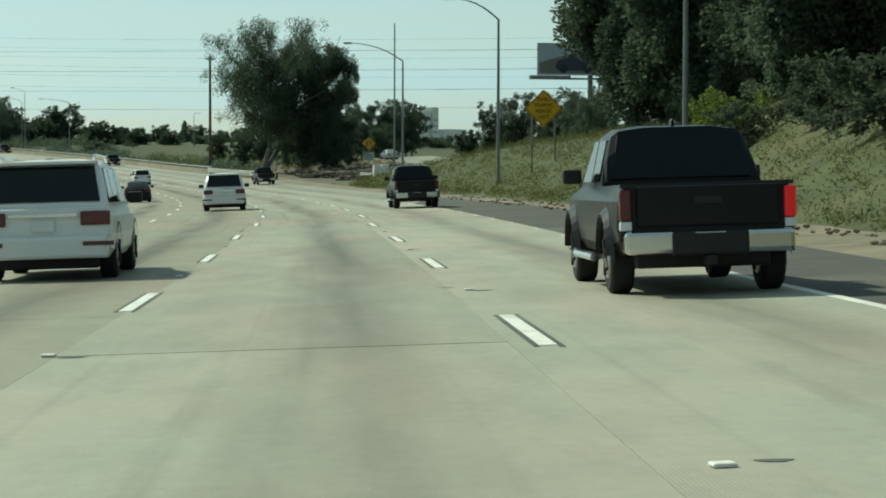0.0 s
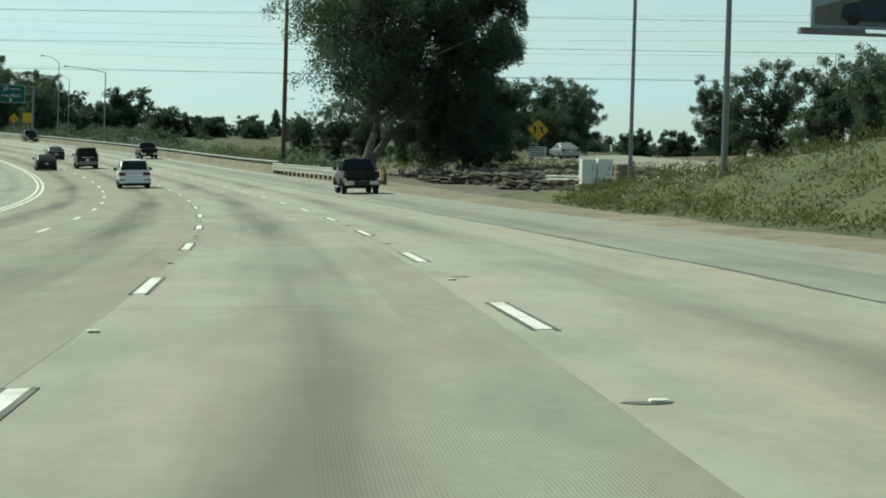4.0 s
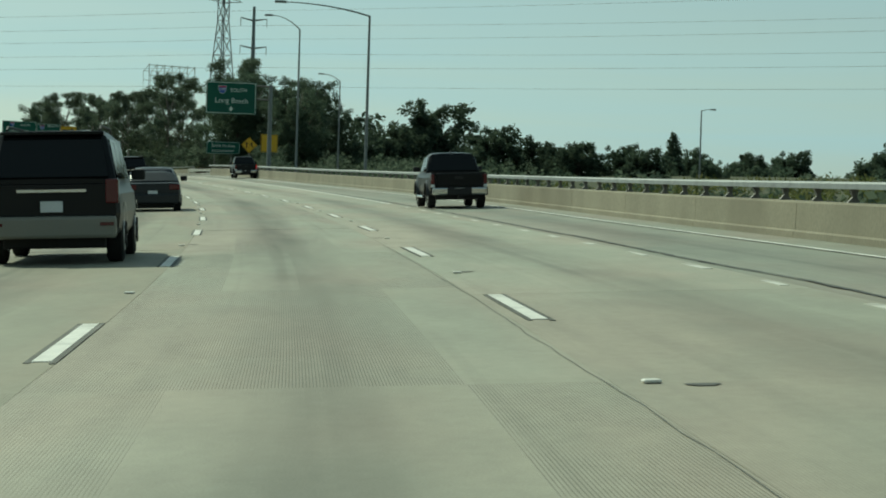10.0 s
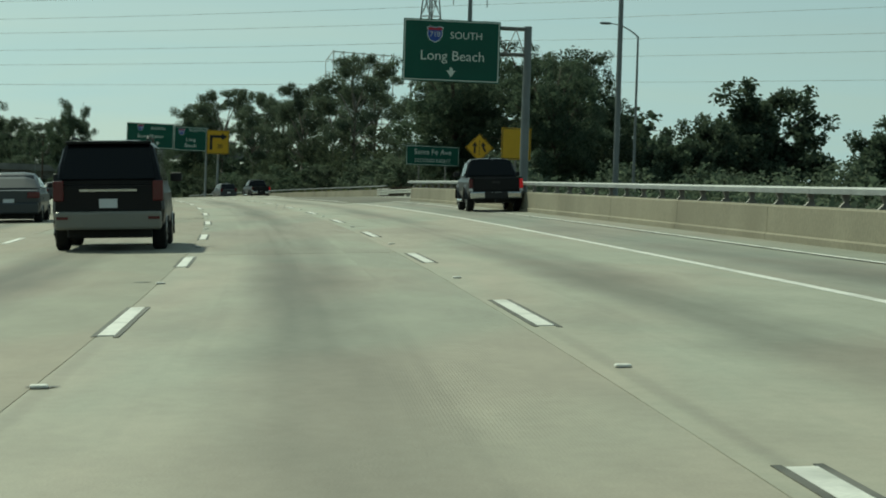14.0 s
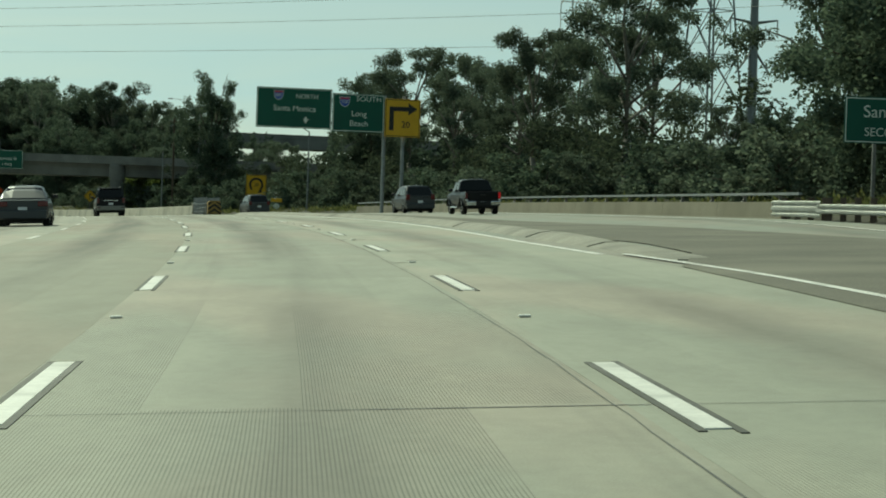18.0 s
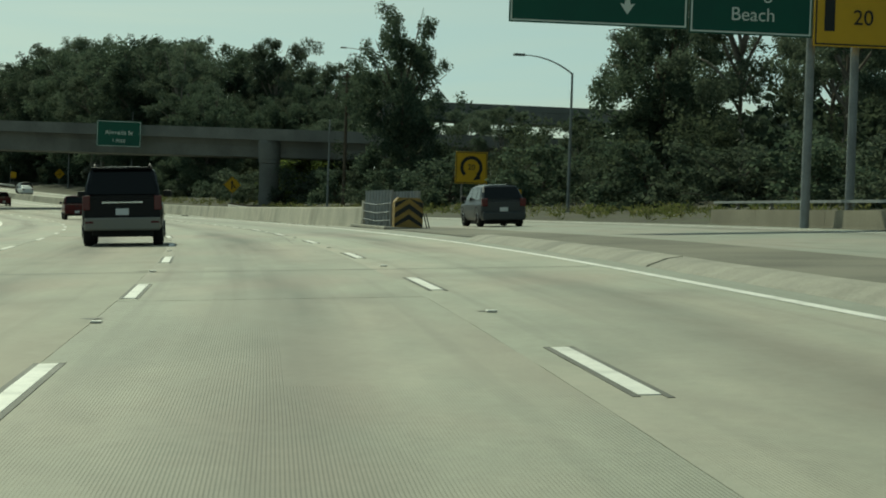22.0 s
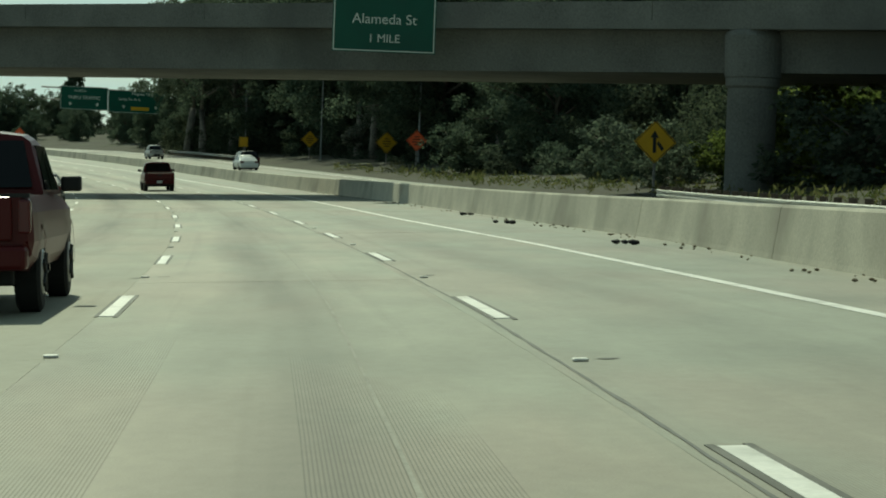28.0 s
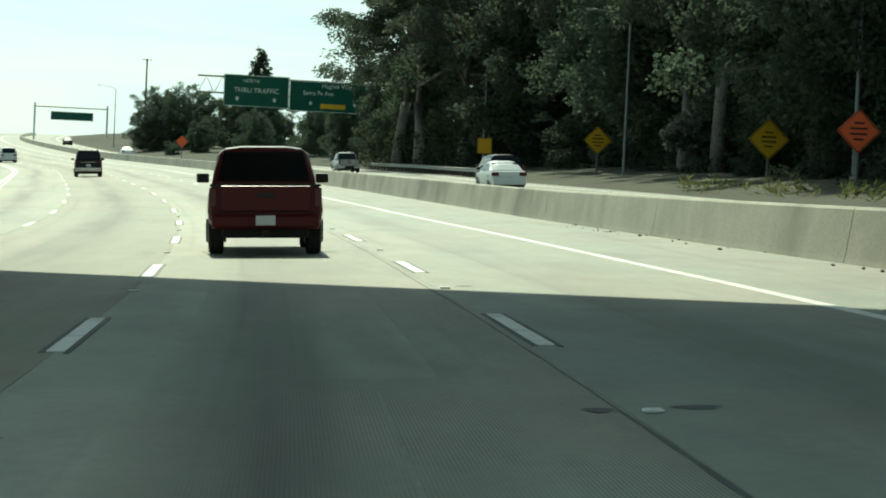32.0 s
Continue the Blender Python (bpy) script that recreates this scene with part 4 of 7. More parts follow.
def overhead_710():
    e = thing("overhead_sign", stand(538, 9.5, -0.15), "green overhead freeway sign for the 710 south on a steel post", "overhead sign")
    board(e, 0, 5.1, 6.4, 9.62, M_GREEN, M_SIGNWHITE)
    back_frame(e, 0, 5.1, 6.4, 9.62)
    shield(e, 1.65, 8.88, 0.44, "710")
    words("SOUTH", 0.52, M_SIGNWHITE, e, 3.3, 8.8)
    words("Long Beach", 0.72, M_SIGNWHITE, e, 2.6, 7.72, squeeze=1.02)
    arrow_down(e, 2.55, 7.0, 0.36, M_SIGNWHITE)
    part("post", tubed([(6.65, 0.5, -0.5), (6.65, 0.5, 9.5)], [0.24, 0.2], 16), M_POLE, e)
    for z in (8.0, 9.35):
        part("chord", tubed([(0.2, 0.5, z), (6.65, 0.5, z)], 0.11, 10), M_RUST, e)
    for k in range(6):
        part("lattice", tubed([(0.5 + k, 0.5, 8.0), (1.0 + k, 0.5, 9.35), (1.5 + k, 0.5, 8.0)], 0.04, 6), M_RUST, e)
    return e


overhead_710()


def gore_sign():
    e = thing("overhead_sign", stand(706, 9.05, 0), "green and yellow overhead signs on steel posts at the exit", "overhead sign")
    board(e, 0, 5.85, 6.75, 9.85, M_GREEN, M_SIGNWHITE)
    board(e, 5.9, 10.0, 6.65, 9.6, M_GREEN, M_SIGNWHITE, name="panel")
    board(e, 10.05, 12.85, 6.4, 9.35, M_YELLOW, M_SIGNBLACK, name="exit_panel")
    shield(e, 1.7, 9.3, 0.4, "405")
    words("NORTH", 0.5, M_SIGNWHITE, e, 3.9, 9.2)
    words("Santa Monica", 0.62, M_SIGNWHITE, e, 2.95, 8.25)
    arrow_down(e, 3.85, 7.5, 0.36, M_SIGNWHITE)
    shield(e, 6.85, 9.0, 0.42, "710")
    words("SOUTH", 0.55, M_SIGNWHITE, e, 8.75, 9.2, squeeze=1.1)
    words("Long", 0.62, M_SIGNWHITE, e, 8.0, 8.05)
    words("Beach", 0.62, M_SIGNWHITE, e, 8.0, 7.3)
    bm = prism(bmesh.new(), [(10.4, 6.9), (10.75, 6.9), (10.75, 8.4), (11.9, 8.4), (11.9, 8.1), (12.6, 8.58), (11.9, 9.05), (11.9, 8.75), (10.4, 8.75)], -0.01, 0.0)
    part("arrow", bm, M_SIGNBLACK, e)
    words("20", 0.7, M_SIGNBLACK, e, 11.7, 7.35)
    for x in (10.1, 11.6):
        part("post", tubed([(x, 0.45, -0.5), (x, 0.45, 9.6)], [0.16, 0.13], 14), M_DULL, e)
    for z in (7.3, 9.1):
        part("chord", tubed([(0.2, 0.4, z), (12.6, 0.4, z)], 0.09, 10), M_RUST, e)
    for k in range(10):
        part("lattice", tubed([(0.4 + k * 1.0, 0.4, 7.3), (0.9 + k, 0.4, 9.1), (1.4 + k, 0.4, 7.3)], 0.035, 6), M_RUST, e)
    return e


gore_sign()


def ground_sign(s, d, x1, z0, z1, lines, label, legs=(0.25, 0.75)):
    e = thing("roadside_sign", stand(s, d, 0), label, "road sign")
    board(e, 0, x1, z0, z1, M_GREEN, M_SIGNWHITE, rim=0.035)
    for text, size, x, z in lines:
        words(text, size, M_SIGNWHITE, e, x, z)
    for f in legs:
        part("post", boxed(x1 * f - 0.06, x1 * f + 0.06, 0.05, 0.15, -0.5, z1 - 0.1), M_RUST, e)
    return e


ground_sign(606, 20.8, 4.45, 2.6, 4.2, [("Santa Fe Ave", 0.6, 2.22, 3.68), ("SECOND RIGHT", 0.42, 2.22, 2.98)], "green roadside sign naming Santa Fe Ave")


def diamond(s, d, zc, half, mat, label, posts=(0,), base=0.0, ink=None, text=(), turn=0.0):
    """A warning sign set on its corner."""
    e = thing("warning_sign", stand(s, d, 0, turn), label, "warning sign")
    c = 0.06 * half
    outline = [(0, zc - half + c), (c, zc - half + c), (half, zc), (c, zc + half - c), (-c, zc + half - c), (-half, zc), (-c, zc - half + c)][1:]
    part("panel", prism(bmesh.new(), outline, 0, 0.02), mat, e)
    ring = bmesh.new()
    pts = [(0, zc - half * 0.93), (half * 0.93, zc), (0, zc + half * 0.93), (-half * 0.93, zc)]
    for a, b in zip(pts, pts[1:] + pts[:1]):
        tube(ring, [(a[0], -0.004, a[1]), (b[0], -0.004, b[1])], half * 0.018, 4)
    part("border", ring, M_SIGNBLACK, e)
    for t, size, x, z in text:
        words(t, size, M_SIGNBLACK, e, x, zc + z, -0.008)
    if ink == "merge":
        h = half
        part("symbol", prism(bmesh.new(), [(-0.12 * h, zc - 0.5 * h), (0.04 * h, zc - 0.5 * h), (0.04 * h, zc + 0.2 * h), (0.16 * h, zc + 0.2 * h), (-0.04 * h, zc + 0.52 * h), (-0.24 * h, zc + 0.2 * h), (-0.12 * h, zc + 0.2 * h)], -0.01, -0.002), M_SIGNBLACK, e)
        part("symbol", prism(bmesh.new(), [(0.3 * h, zc - 0.42 * h), (0.42 * h, zc - 0.3 * h), (0.16 * h, zc + 0.05 * h), (0.05 * h, zc - 0.05 * h)], -0.01, -0.002), M_SIGNBLACK, e)
    if ink == "lanes":
        h = half
        part("symbol", prism(bmesh.new(), [(h * (-0.32 + x), zc + h * z) for x, z in ((-0.07, -0.4), (0.07, -0.4), (0.07, 0.1), (0.19, 0.1), (0, 0.42), (-0.19, 0.1), (-0.07, 0.1))], -0.01, -0.002), M_SIGNBLACK, e)
        part("symbol", prism(bmesh.new(), [(h * x, zc + h * z) for x, z in ((0.42, -0.32), (0.52, -0.22), (0.36, 0.0), (0.34, 0.12), (0.46, 0.14), (0.24, 0.4), (0.1, 0.08), (0.22, 0.1), (0.24, -0.06))], -0.01, -0.002), M_SIGNBLACK, e)
        for z in (-0.5, -0.28, -0.06, 0.16, 0.38):
            part("symbol", boxed(-0.02 * h, 0.03 * h, -0.01, -0.002, zc + h * z, zc + h * (z + 0.13)), M_SIGNBLACK, e)
    for x in posts:
        top = zc + half * 0.5 if x == 0 else zc - abs(x) * 0.4
        part("post", boxed(x - 0.05, x + 0.05, 0.025, 0.125, base - 0.6, top), M_RUST, e)
    return e


diamond(130, 14.95, 4.85, 1.1, M_YELLOW, "yellow diamond sign with four lines of black lettering", posts=(-0.66, 0.66), base=1.0, text=[("THRU", 0.3, 0, 0.5), ("TRAFFIC", 0.3, 0, 0.17), ("MERGE", 0.3, 0, -0.17), ("LEFT", 0.3, 0, -0.5)])
y2 = diamond(312, 32.3, 3.2, 0.95, M_YELLOW, "yellow diamond lane sign over a white plate in the dirt lot", base=0.0, ink="lanes")
part("plate", boxed(-0.85, 0.75, 0.0, 0.02, 0.9, 1.8, bevel=0.005), M_SIGNWHITE, y2, "white lettered plate")
for k in range(4):
    part("plate_bar", boxed(-0.65, 0.55, -0.006, 0.0, 1.03 + 0.2 * k, 1.11 + 0.2 * k), M_SIGNBLACK, y2)
diamond(569.6, 19.3, 3.2, 0.95, M_YELLOW, "yellow diamond lane sign beside the exit", ink="lanes")
p = thing("exit_sign", stand(562.4, 20.3, 0), "plain yellow exit speed panel on a post", "road sign")
board(p, -0.95, 0.95, 2.3, 4.3, M_YELLOW, M_SIGNBLACK, rim=0.04)
part("post", boxed(-0.06, 0.06, 0.05, 0.15, -0.5, 4.1), M_RUST, p)
u = thing("curve_sign", stand(806, 26.5, 0), "yellow loop ramp sign with a curling arrow and 20", "road sign")
board(u, -1.25, 1.25, 2.36, 4.8, M_YELLOW, M_SIGNBLACK, rim=0.05)
ub = bmesh.new()
for k in range(22):
    a0, a1 = [math.radians(-50 + 280 * (k + q) / 22) for q in (0, 1)]
    q = [(0.62 * math.cos(a0), 0.62 * math.sin(a0)), (0.88 * math.cos(a0), 0.88 * math.sin(a0)), (0.88 * math.cos(a1), 0.88 * math.sin(a1)), (0.62 * math.cos(a1), 0.62 * math.sin(a1))]
    ub.faces.new([ub.verts.new((x, -0.01, 3.6 + z)) for x, z in q])
part("arrow", ub, M_SIGNBLACK, u)
part("arrow_head", prism(bmesh.new(), [(0.15, 2.62), (0.75, 2.72), (0.62, 3.3)], -0.012, -0.004), M_SIGNBLACK, u)
words("20", 0.6, M_SIGNBLACK, u, 0, 3.6, -0.012)
for x in (-0.7, 0.7):
    part("post", boxed(x - 0.06, x + 0.06, 0.05, 0.15, -0.5, 4.6), M_RUST, u)
diamond(888.5, 20.7, 2.62, 1.0, M_YELLOW, "yellow diamond merge sign beside the bridge column", ink="merge")
red = diamond(989.6, 28.85, 2.88, 1.0, M_ORANGE, "orange-red diamond roadwork sign on a post")
y6 = diamond(1006.2, 29.95, 2.6, 1.1, M_YELLOW, "yellow diamond sign with worn writing")
y7 = diamond(1046.2, 30.6, 2.7, 1.0, M_YELLOW, "yellow diamond sign against the dark grove")
for e_, zc in ((red, 2.88), (y6, 2.6), (y7, 2.7)):
    for z in (0.36, 0.12, -0.12, -0.36):
        part("writing_bar", boxed(-0.48 + abs(z) * 0.7, 0.48 - abs(z) * 0.7, -0.008, -0.001, zc + z - 0.04, zc + z + 0.04), M_SIGNBLACK, e_)
q = thing("exit_sign", stand(1064, 26.1, 0), "small square yellow speed sign", "road sign")
board(q, -0.55, 0.55, 1.75, 2.95, M_YELLOW, M_SIGNBLACK, rim=0.03)
part("post", boxed(-0.05, 0.05, 0.05, 0.13, -0.5, 2.8), M_RUST, q)
diamond(1230, 21.9, 2.5, 0.95, M_ORANGE, "small orange diamond sign far down the road")
mini = thing("exit_sign", stand(775, 22.5, 0), "low yellow object marker on a post", "road sign")
board(mini, -0.6, 0.6, 1.35, 1.75, M_YELLOW, rim=0.03)
part("disc", prism(bmesh.new(), [(0.34 * math.cos(a), 0.9 + 0.3 * math.sin(a)) for a in [k * math.pi / 8 for k in range(16)]], 0, 0.02), M_SIGNWHITE, mini)
part("post", boxed(-0.04, 0.04, 0.03, 0.1, -0.4, 1.7), M_RUST, mini)
# the street sign on the overpass
al = thing("bridge_sign", stand(895.3, 6.35, 0, -5), "green sign for Alameda St on the overpass", "overhead sign")
board(al, 0, 4.95, 7.15, 10.05, M_GREEN, M_SIGNWHITE)
words("Alameda St", 0.68, M_SIGNWHITE, al, 2.48, 8.72)
words("1 MILE", 0.55, M_SIGNWHITE, al, 2.48, 7.8)
for x in (0.8, 4.4):
    part("bracket", boxed(x - 0.06, x + 0.06, 0.045, 4.5, 8.5, 8.65), M_RUST, al)
# far gantry
tg = thing("overhead_sign", stand(1160, 13.4, 0.35), "green overhead signs on a far steel gantry", "overhead sign")
TGX = 3.2
board(tg, TGX, TGX + 7.7, 6.7, 10.4, M_GREEN, M_SIGNWHITE)
board(tg, TGX + 7.75, TGX + 17.0, 6.5, 10.1, M_GREEN, M_SIGNWHITE)
words("NORTH", 0.55, M_SIGNWHITE, tg, TGX + 3.2, 9.7)
words("THRU TRAFFIC", 0.8, M_SIGNWHITE, tg, TGX + 3.85, 8.6)
arrow_down(tg, TGX + 1.6, 7.7, 0.4, M_SIGNWHITE)
arrow_down(tg, TGX + 6.0, 7.7, 0.4, M_SIGNWHITE)
words("Hughes Way", 0.7, M_SIGNWHITE, tg, TGX + 13.4, 9.6)
words("Santa Fe Ave", 0.7, M_SIGNWHITE, tg, TGX + 11.2, 8.7)
part("exit_panel", boxed(TGX + 11.5, TGX + 14.5, -0.02, 0.0, 6.95, 7.5), M_YELLOW, tg)
arrow_down(tg, TGX + 10.3, 7.6, 0.36, M_SIGNWHITE)
arrow_down(tg, TGX + 15.6, 7.6, 0.36, M_SIGNWHITE)
part("post", tubed([(TGX + 20.3, 0.5, -1), (TGX + 20.3, 0.5, 10.2)], 0.3, 12), M_STEEL, tg)
for z in (8.2, 10.1):
    part("chord", tubed([(0.2, 0.6, z), (TGX + 20.3, 0.6, z)], 0.11, 8), M_RUST, tg)
for k in range(12):
    part("lattice", tubed([(0.3 + k * 1.9, 0.6, 8.2), (1.2 + k * 1.9, 0.6, 10.1), (2.1 + k * 1.9, 0.6, 8.2)], 0.05, 6), M_RUST, tg)
fg = thing("overhead_sign", stand(1480, 13.1, -2.3), "distant green overhead sign on a gantry", "overhead sign")
board(fg, 4, 14.5, 7.4, 9.5, M_GREEN, M_SIGNWHITE)
for x in (0, 18):
    part("post", tubed([(x, 0.4, -1), (x, 0.4, 11.5)], 0.25, 10), M_STEEL, fg)
part("chord", tubed([(0, 0.4, 10.6), (18, 0.4, 10.6)], 0.15, 8), M_RUST, fg)


def billboard():
    e = thing("billboard", stand(316, 57.6, 0, -3), "wide grey billboard showing two dark cars on steel columns", "billboard")
    part("poster", boxed(0, 18.9, 0, 0.3, 11.85, 16.4, bevel=0.05), M_BB_SKY, e)
    part("poster_shape", prism(bmesh.new(), [(0.3, 12.1), (0.3, 13.6), (3.0, 14.4), (6.0, 14.9), (9.0, 14.3), (12.5, 14.8), (18.6, 14.2), (18.6, 12.1)], -0.02, 0.0), M_BB_GROUND, e)
    for x, z, w, h in ((2.6, 12.5, 6.0, 2.9), (10.4, 12.6, 7.2, 2.8)):
        bm = prism(bmesh.new(), [(x, z + h * 0.12), (x + w * 0.1, z), (x + w * 0.9, z), (x + w, z + h * 0.15), (x + w, z + h * 0.6), (x + w * 0.92, z + h * 0.95), (x + w * 0.45, z + h), (x + w * 0.3, z + h * 0.62), (x + w * 0.05, z + h * 0.5)], -0.05, -0.03)
        part("poster_shape", bm, M_BB_DARK, e)
        for q in (0.2, 0.78):
            part("poster_shape", prism(bmesh.new(), [(x + w * q + 0.62 * math.cos(t), z + 0.25 + 0.62 * math.sin(t)) for t in [k * math.pi / 8 for k in range(16)]], -0.07, -0.055), M_TRIM, e)
    part("catwalk", boxed(-1.3, 19.7, -1.2, -0.2, 11.2, 11.45, bevel=0.03), M_RUST, e)
    part("catwalk_box", boxed(-1.3, 4.6, -1.1, -0.3, 11.45, 11.75, bevel=0.03), M_RUST, e)
    part("frame", boxed(0.2, 18.7, 0.3, 1.0, 12.0, 16.1, bevel=0.05), M_RUST, e)
    for x in (8.0, 14.6):
        part("column", tubed([(x, 1.0, -2), (x, 1.0, 12.2)], 0.36, 18), M_RUST, e)
    for k in range(6):
        part("strut", tubed([(1.5 + k * 3.2, -1.1, 11.3), (1.5 + k * 3.2, 0.6, 12.1)], 0.06, 6), M_RUST, e)
    return e


billboard()


def bare_billboard():
    """The back of a hoarding: an open steel frame."""
    e = thing("billboard", stand(752, 47.6, 0, 12), "open steel frame of a billboard seen from behind", "billboard")
    for x in np.linspace(0, 10.2, 7):
        part("upright", tubed([(x, 0, 9.5), (x, 0, 22.5)], 0.09, 6), M_STEEL, e)
        part("stay", tubed([(x, 0, 22.5), (x, 2.4, 21.0), (x, 2.4, 10.5), (x, 0, 9.5)], 0.06, 6), M_STEEL, e)
    for z in np.linspace(10, 22.3, 7):
        part("girt", tubed([(0, 0, z), (10.2, 0, z)], 0.08, 6), M_STEEL, e)
        part("girt", tubed([(0, 2.4, z * 0.9 + 1.2), (10.2, 2.4, z * 0.9 + 1.2)], 0.06, 6), M_STEEL, e)
    for x in (2.5, 7.7):
        part("column", tubed([(x, 1.2, -2), (x, 1.2, 21)], 0.32, 12), M_STEEL, e)
    return e


bare_billboard()
tank = thing("water_tank", stand(466, 146, -0.8), "pale ribbed cylindrical tank in the distance", "tank")
part("shell", tubed([(0, 0, -2), (0, 0, 15.8)], 3.2, 40), M_WHITEBOX, tank)
for k in range(20):
    a = k * math.pi / 10
    part("rib", tubed([(3.22 * math.cos(a), 3.22 * math.sin(a), -2), (3.22 * math.cos(a), 3.22 * math.sin(a), 16)], 0.09, 6), M_STEEL, tank)
for z in (4, 8, 12, 15.9):
    part("hoop", tubed([(3.27 * math.cos(k * math.pi / 18), 3.27 * math.sin(k * math.pi / 18), z) for k in range(37)], 0.09, 6), M_STEEL, tank)

for x, w, h in ((0, 7, 27), (9, 6, 30), (-40, 14, 17), (30, 22, 16)):
    tower_ = thing("office_block", stand(1112, 698 + x, -6), "pale distant office block on the horizon", "building")
    part("wall", boxed(-w / 2, w / 2, 0, 12, -4, h + 6, bevel=0.1), M_WHITEBOX, tower_)
    for k in range(3, h, 4):
        part("window_band", boxed(-w / 2 + 0.4, w / 2 - 0.4, -0.06, 0.0, k, k + 1.6), M_SIGNBACK, tower_)

# ---- crash cushion at the gore ----
cu = thing("crash_cushion", stand(719.5, 7.66, 0), "crash cushion with a striped nose and grey steel uprights", "crash cushion")
nose = bmesh.new()
prism(nose, [(-0.54, 0.04), (0.54, 0.04), (0.54, 1.0), (0.4, 1.17), (-0.4, 1.17), (-0.54, 1.0)], 0, 0.75)
nose = part("nose", nose, M_NOSE, cu, "faded yellow and black chevron nose")
for side in (-1, 1):
    for k in range(3):
        z = 0.0 + 0.4 * k
        pts = [(0.0, z + 0.55), (0.0, z + 0.35), (0.53 * side, z - 0.02), (0.53 * side, z + 0.18)]
        pts = [(x, min(1.15, max(0.06, zz))) for x, zz in pts]
        part("chevron", prism(bmesh.new(), pts if side < 0 else pts[::-1], -0.012, -0.002), M_SIGNBLACK, nose)
for i in range(9):
    y = 1.3 + i * 1.1
    for side in (-1, 1):
        part("upright", tubed([(side * 0.52, y, 0.03), (side * 0.52, y, 1.46)], 0.075, 10), M_DULL, cu)
    if i % 2:
        part("cylinder", tubed([(0, y - 0.55, 0.06), (0, y - 0.55, 1.1)], 0.36, 16), M_RUST, cu)
    part("diaphragm", boxed(-0.5, 0.5, y - 0.03, y + 0.03, 0.15, 0.95, bevel=0.008), M_RUST, cu)
for z in (0.3, 0.62, 0.95):
    for side in (-1, 1):
        part("cable", tubed([(side * 0.62, 0.6, z), (side * 0.64, 5.5, z - 0.07), (side * 0.62, 10.4, z)], 0.022, 6), M_DULL, cu)
for x in (0.62, 0.72):
    part("anchor", tubed([(x, 0.5, 0.6), (x + 0.12, 0.2, 0.02)], 0.022, 6), M_TRIM, cu)
part("backup", boxed(-0.62, 0.62, 10.6, 11.3, 0.0, 1.05, bevel=0.03), M_CURB, cu)
part("pad", boxed(-1.0, 1.0, -0.7, 12, -0.06, 0.045, bevel=0.02), M_CURB, cu)

# ---- utility cabinets, boxes and rubble at the lot ----
for k, (dx, w) in enumerate(((0, 0.36), (0.85, 0.38))):
    c = thing("utility_cabinet", stand(239, 18.85 + dx, 0.25), "tall off-white utility cabinet on a concrete pad", "utility cabinet", "cabinets at the lot")
    part("body", boxed(-w, w, -0.4, 0.4, 0.1, 1.38, bevel=0.03), M_WHITEBOX, c)
    part("door", boxed(-w + 0.07, w - 0.07, -0.425, -0.4, 0.2, 1.28, bevel=0.008), M_WHITEBOX, c)
    part("handle", boxed(w - 0.22, w - 0.17, -0.46, -0.425, 0.8, 1.05), M_RUST, c)
    part("pad", boxed(-w - 0.15, w + 0.15, -0.55, 0.55, -0.5, 0.1, bevel=0.02), M_CURB, c)
c = thing("barrel", stand(240, 21.0, 0.2), "low dull tan round tank beside the cabinets", "barrel")
part("drum", tubed([(0, 0, -0.3), (0, 0, 0.05), (0, 0, 1.1), (0, 0, 1.16)], [0.5, 0.52, 0.52, 0.4], 20), M_DIRT, c)
part("hoop", tubed([(0.535 * math.cos(k * math.pi / 10), 0.535 * math.sin(k * math.pi / 10), 0.7) for k in range(21)], 0.025, 5), M_RUST, c)
shed = thing("low_building", stand(430, 120, -2), "low white building far behind the ramp", "building")
part("wall", boxed(-16, 16, 0, 9, -1, 2.6, bevel=0.05), M_WHITEBOX, shed)
part("roof", boxed(-16.5, 16.5, -0.5, 9.5, 2.6, 2.95, bevel=0.05), M_SIGNBACK, shed)


def lump(bm, p, r, seed):
    """An angular stone."""
    n0 = len(bm.verts)
    ret = bmesh.ops.create_icosphere(bm, subdivisions=1, radius=r)
    for v in ret["verts"]:
        k = 0.75 + 0.5 * noise.noise(v.co * (2.1 / r) + Vector((seed, 0, 0)))
        v.co = Vector((v.co.x * k * 1.25, v.co.y * k, v.co.z * k * 0.7)) + p


rng = random.Random(11)
bm = bmesh.new()
for k in range(1500):
    s, d = rng.uniform(236, 300), rng.uniform(17.0, 31)
    lump(bm, at(s, d, rng.uniform(-0.05, 0.5) * min(1, (d - 16.5) / 3)), rng.choice((0.05, 0.07, 0.1, 0.13, 0.18, 0.25)) * rng.uniform(0.7, 1.4), k)
tagged(mesh_object("rubble", bm, M_RUBBLE), "broken concrete rubble and stones in the dirt lot", "rubble", kind="stuff")
for k in range(14):
    bm = bmesh.new()
    r = rng.uniform(1.4, 2.8)
    ret = bmesh.ops.create_icosphere(bm, subdivisions=5, radius=1.0)
    for v in bm.verts:
        f = 1 + 0.35 * noise.noise(v.co * 1.4 + Vector((k * 5, 0, 0))) + 0.3 * noise.noise(v.co * 4 + Vector((k * 5, 0, 0))) + 0.22 * noise.noise(v.co * 10 + Vector((k * 5, 0, 0)))
        v.co = Vector((v.co.x * f * r * 1.5, v.co.y * f * r, max(-0.4, v.co.z * f * r * 0.26)))
    o = mesh_object("dirt_mound", bm, M_LOT, smooth=False)
    o.matrix_world = stand(rng.uniform(245, 300), rng.uniform(19, 33), -0.15, rng.uniform(0, 180))
    tagged(o, "mound of brown dirt in the lot", "dirt mound", "mounds in the lot")
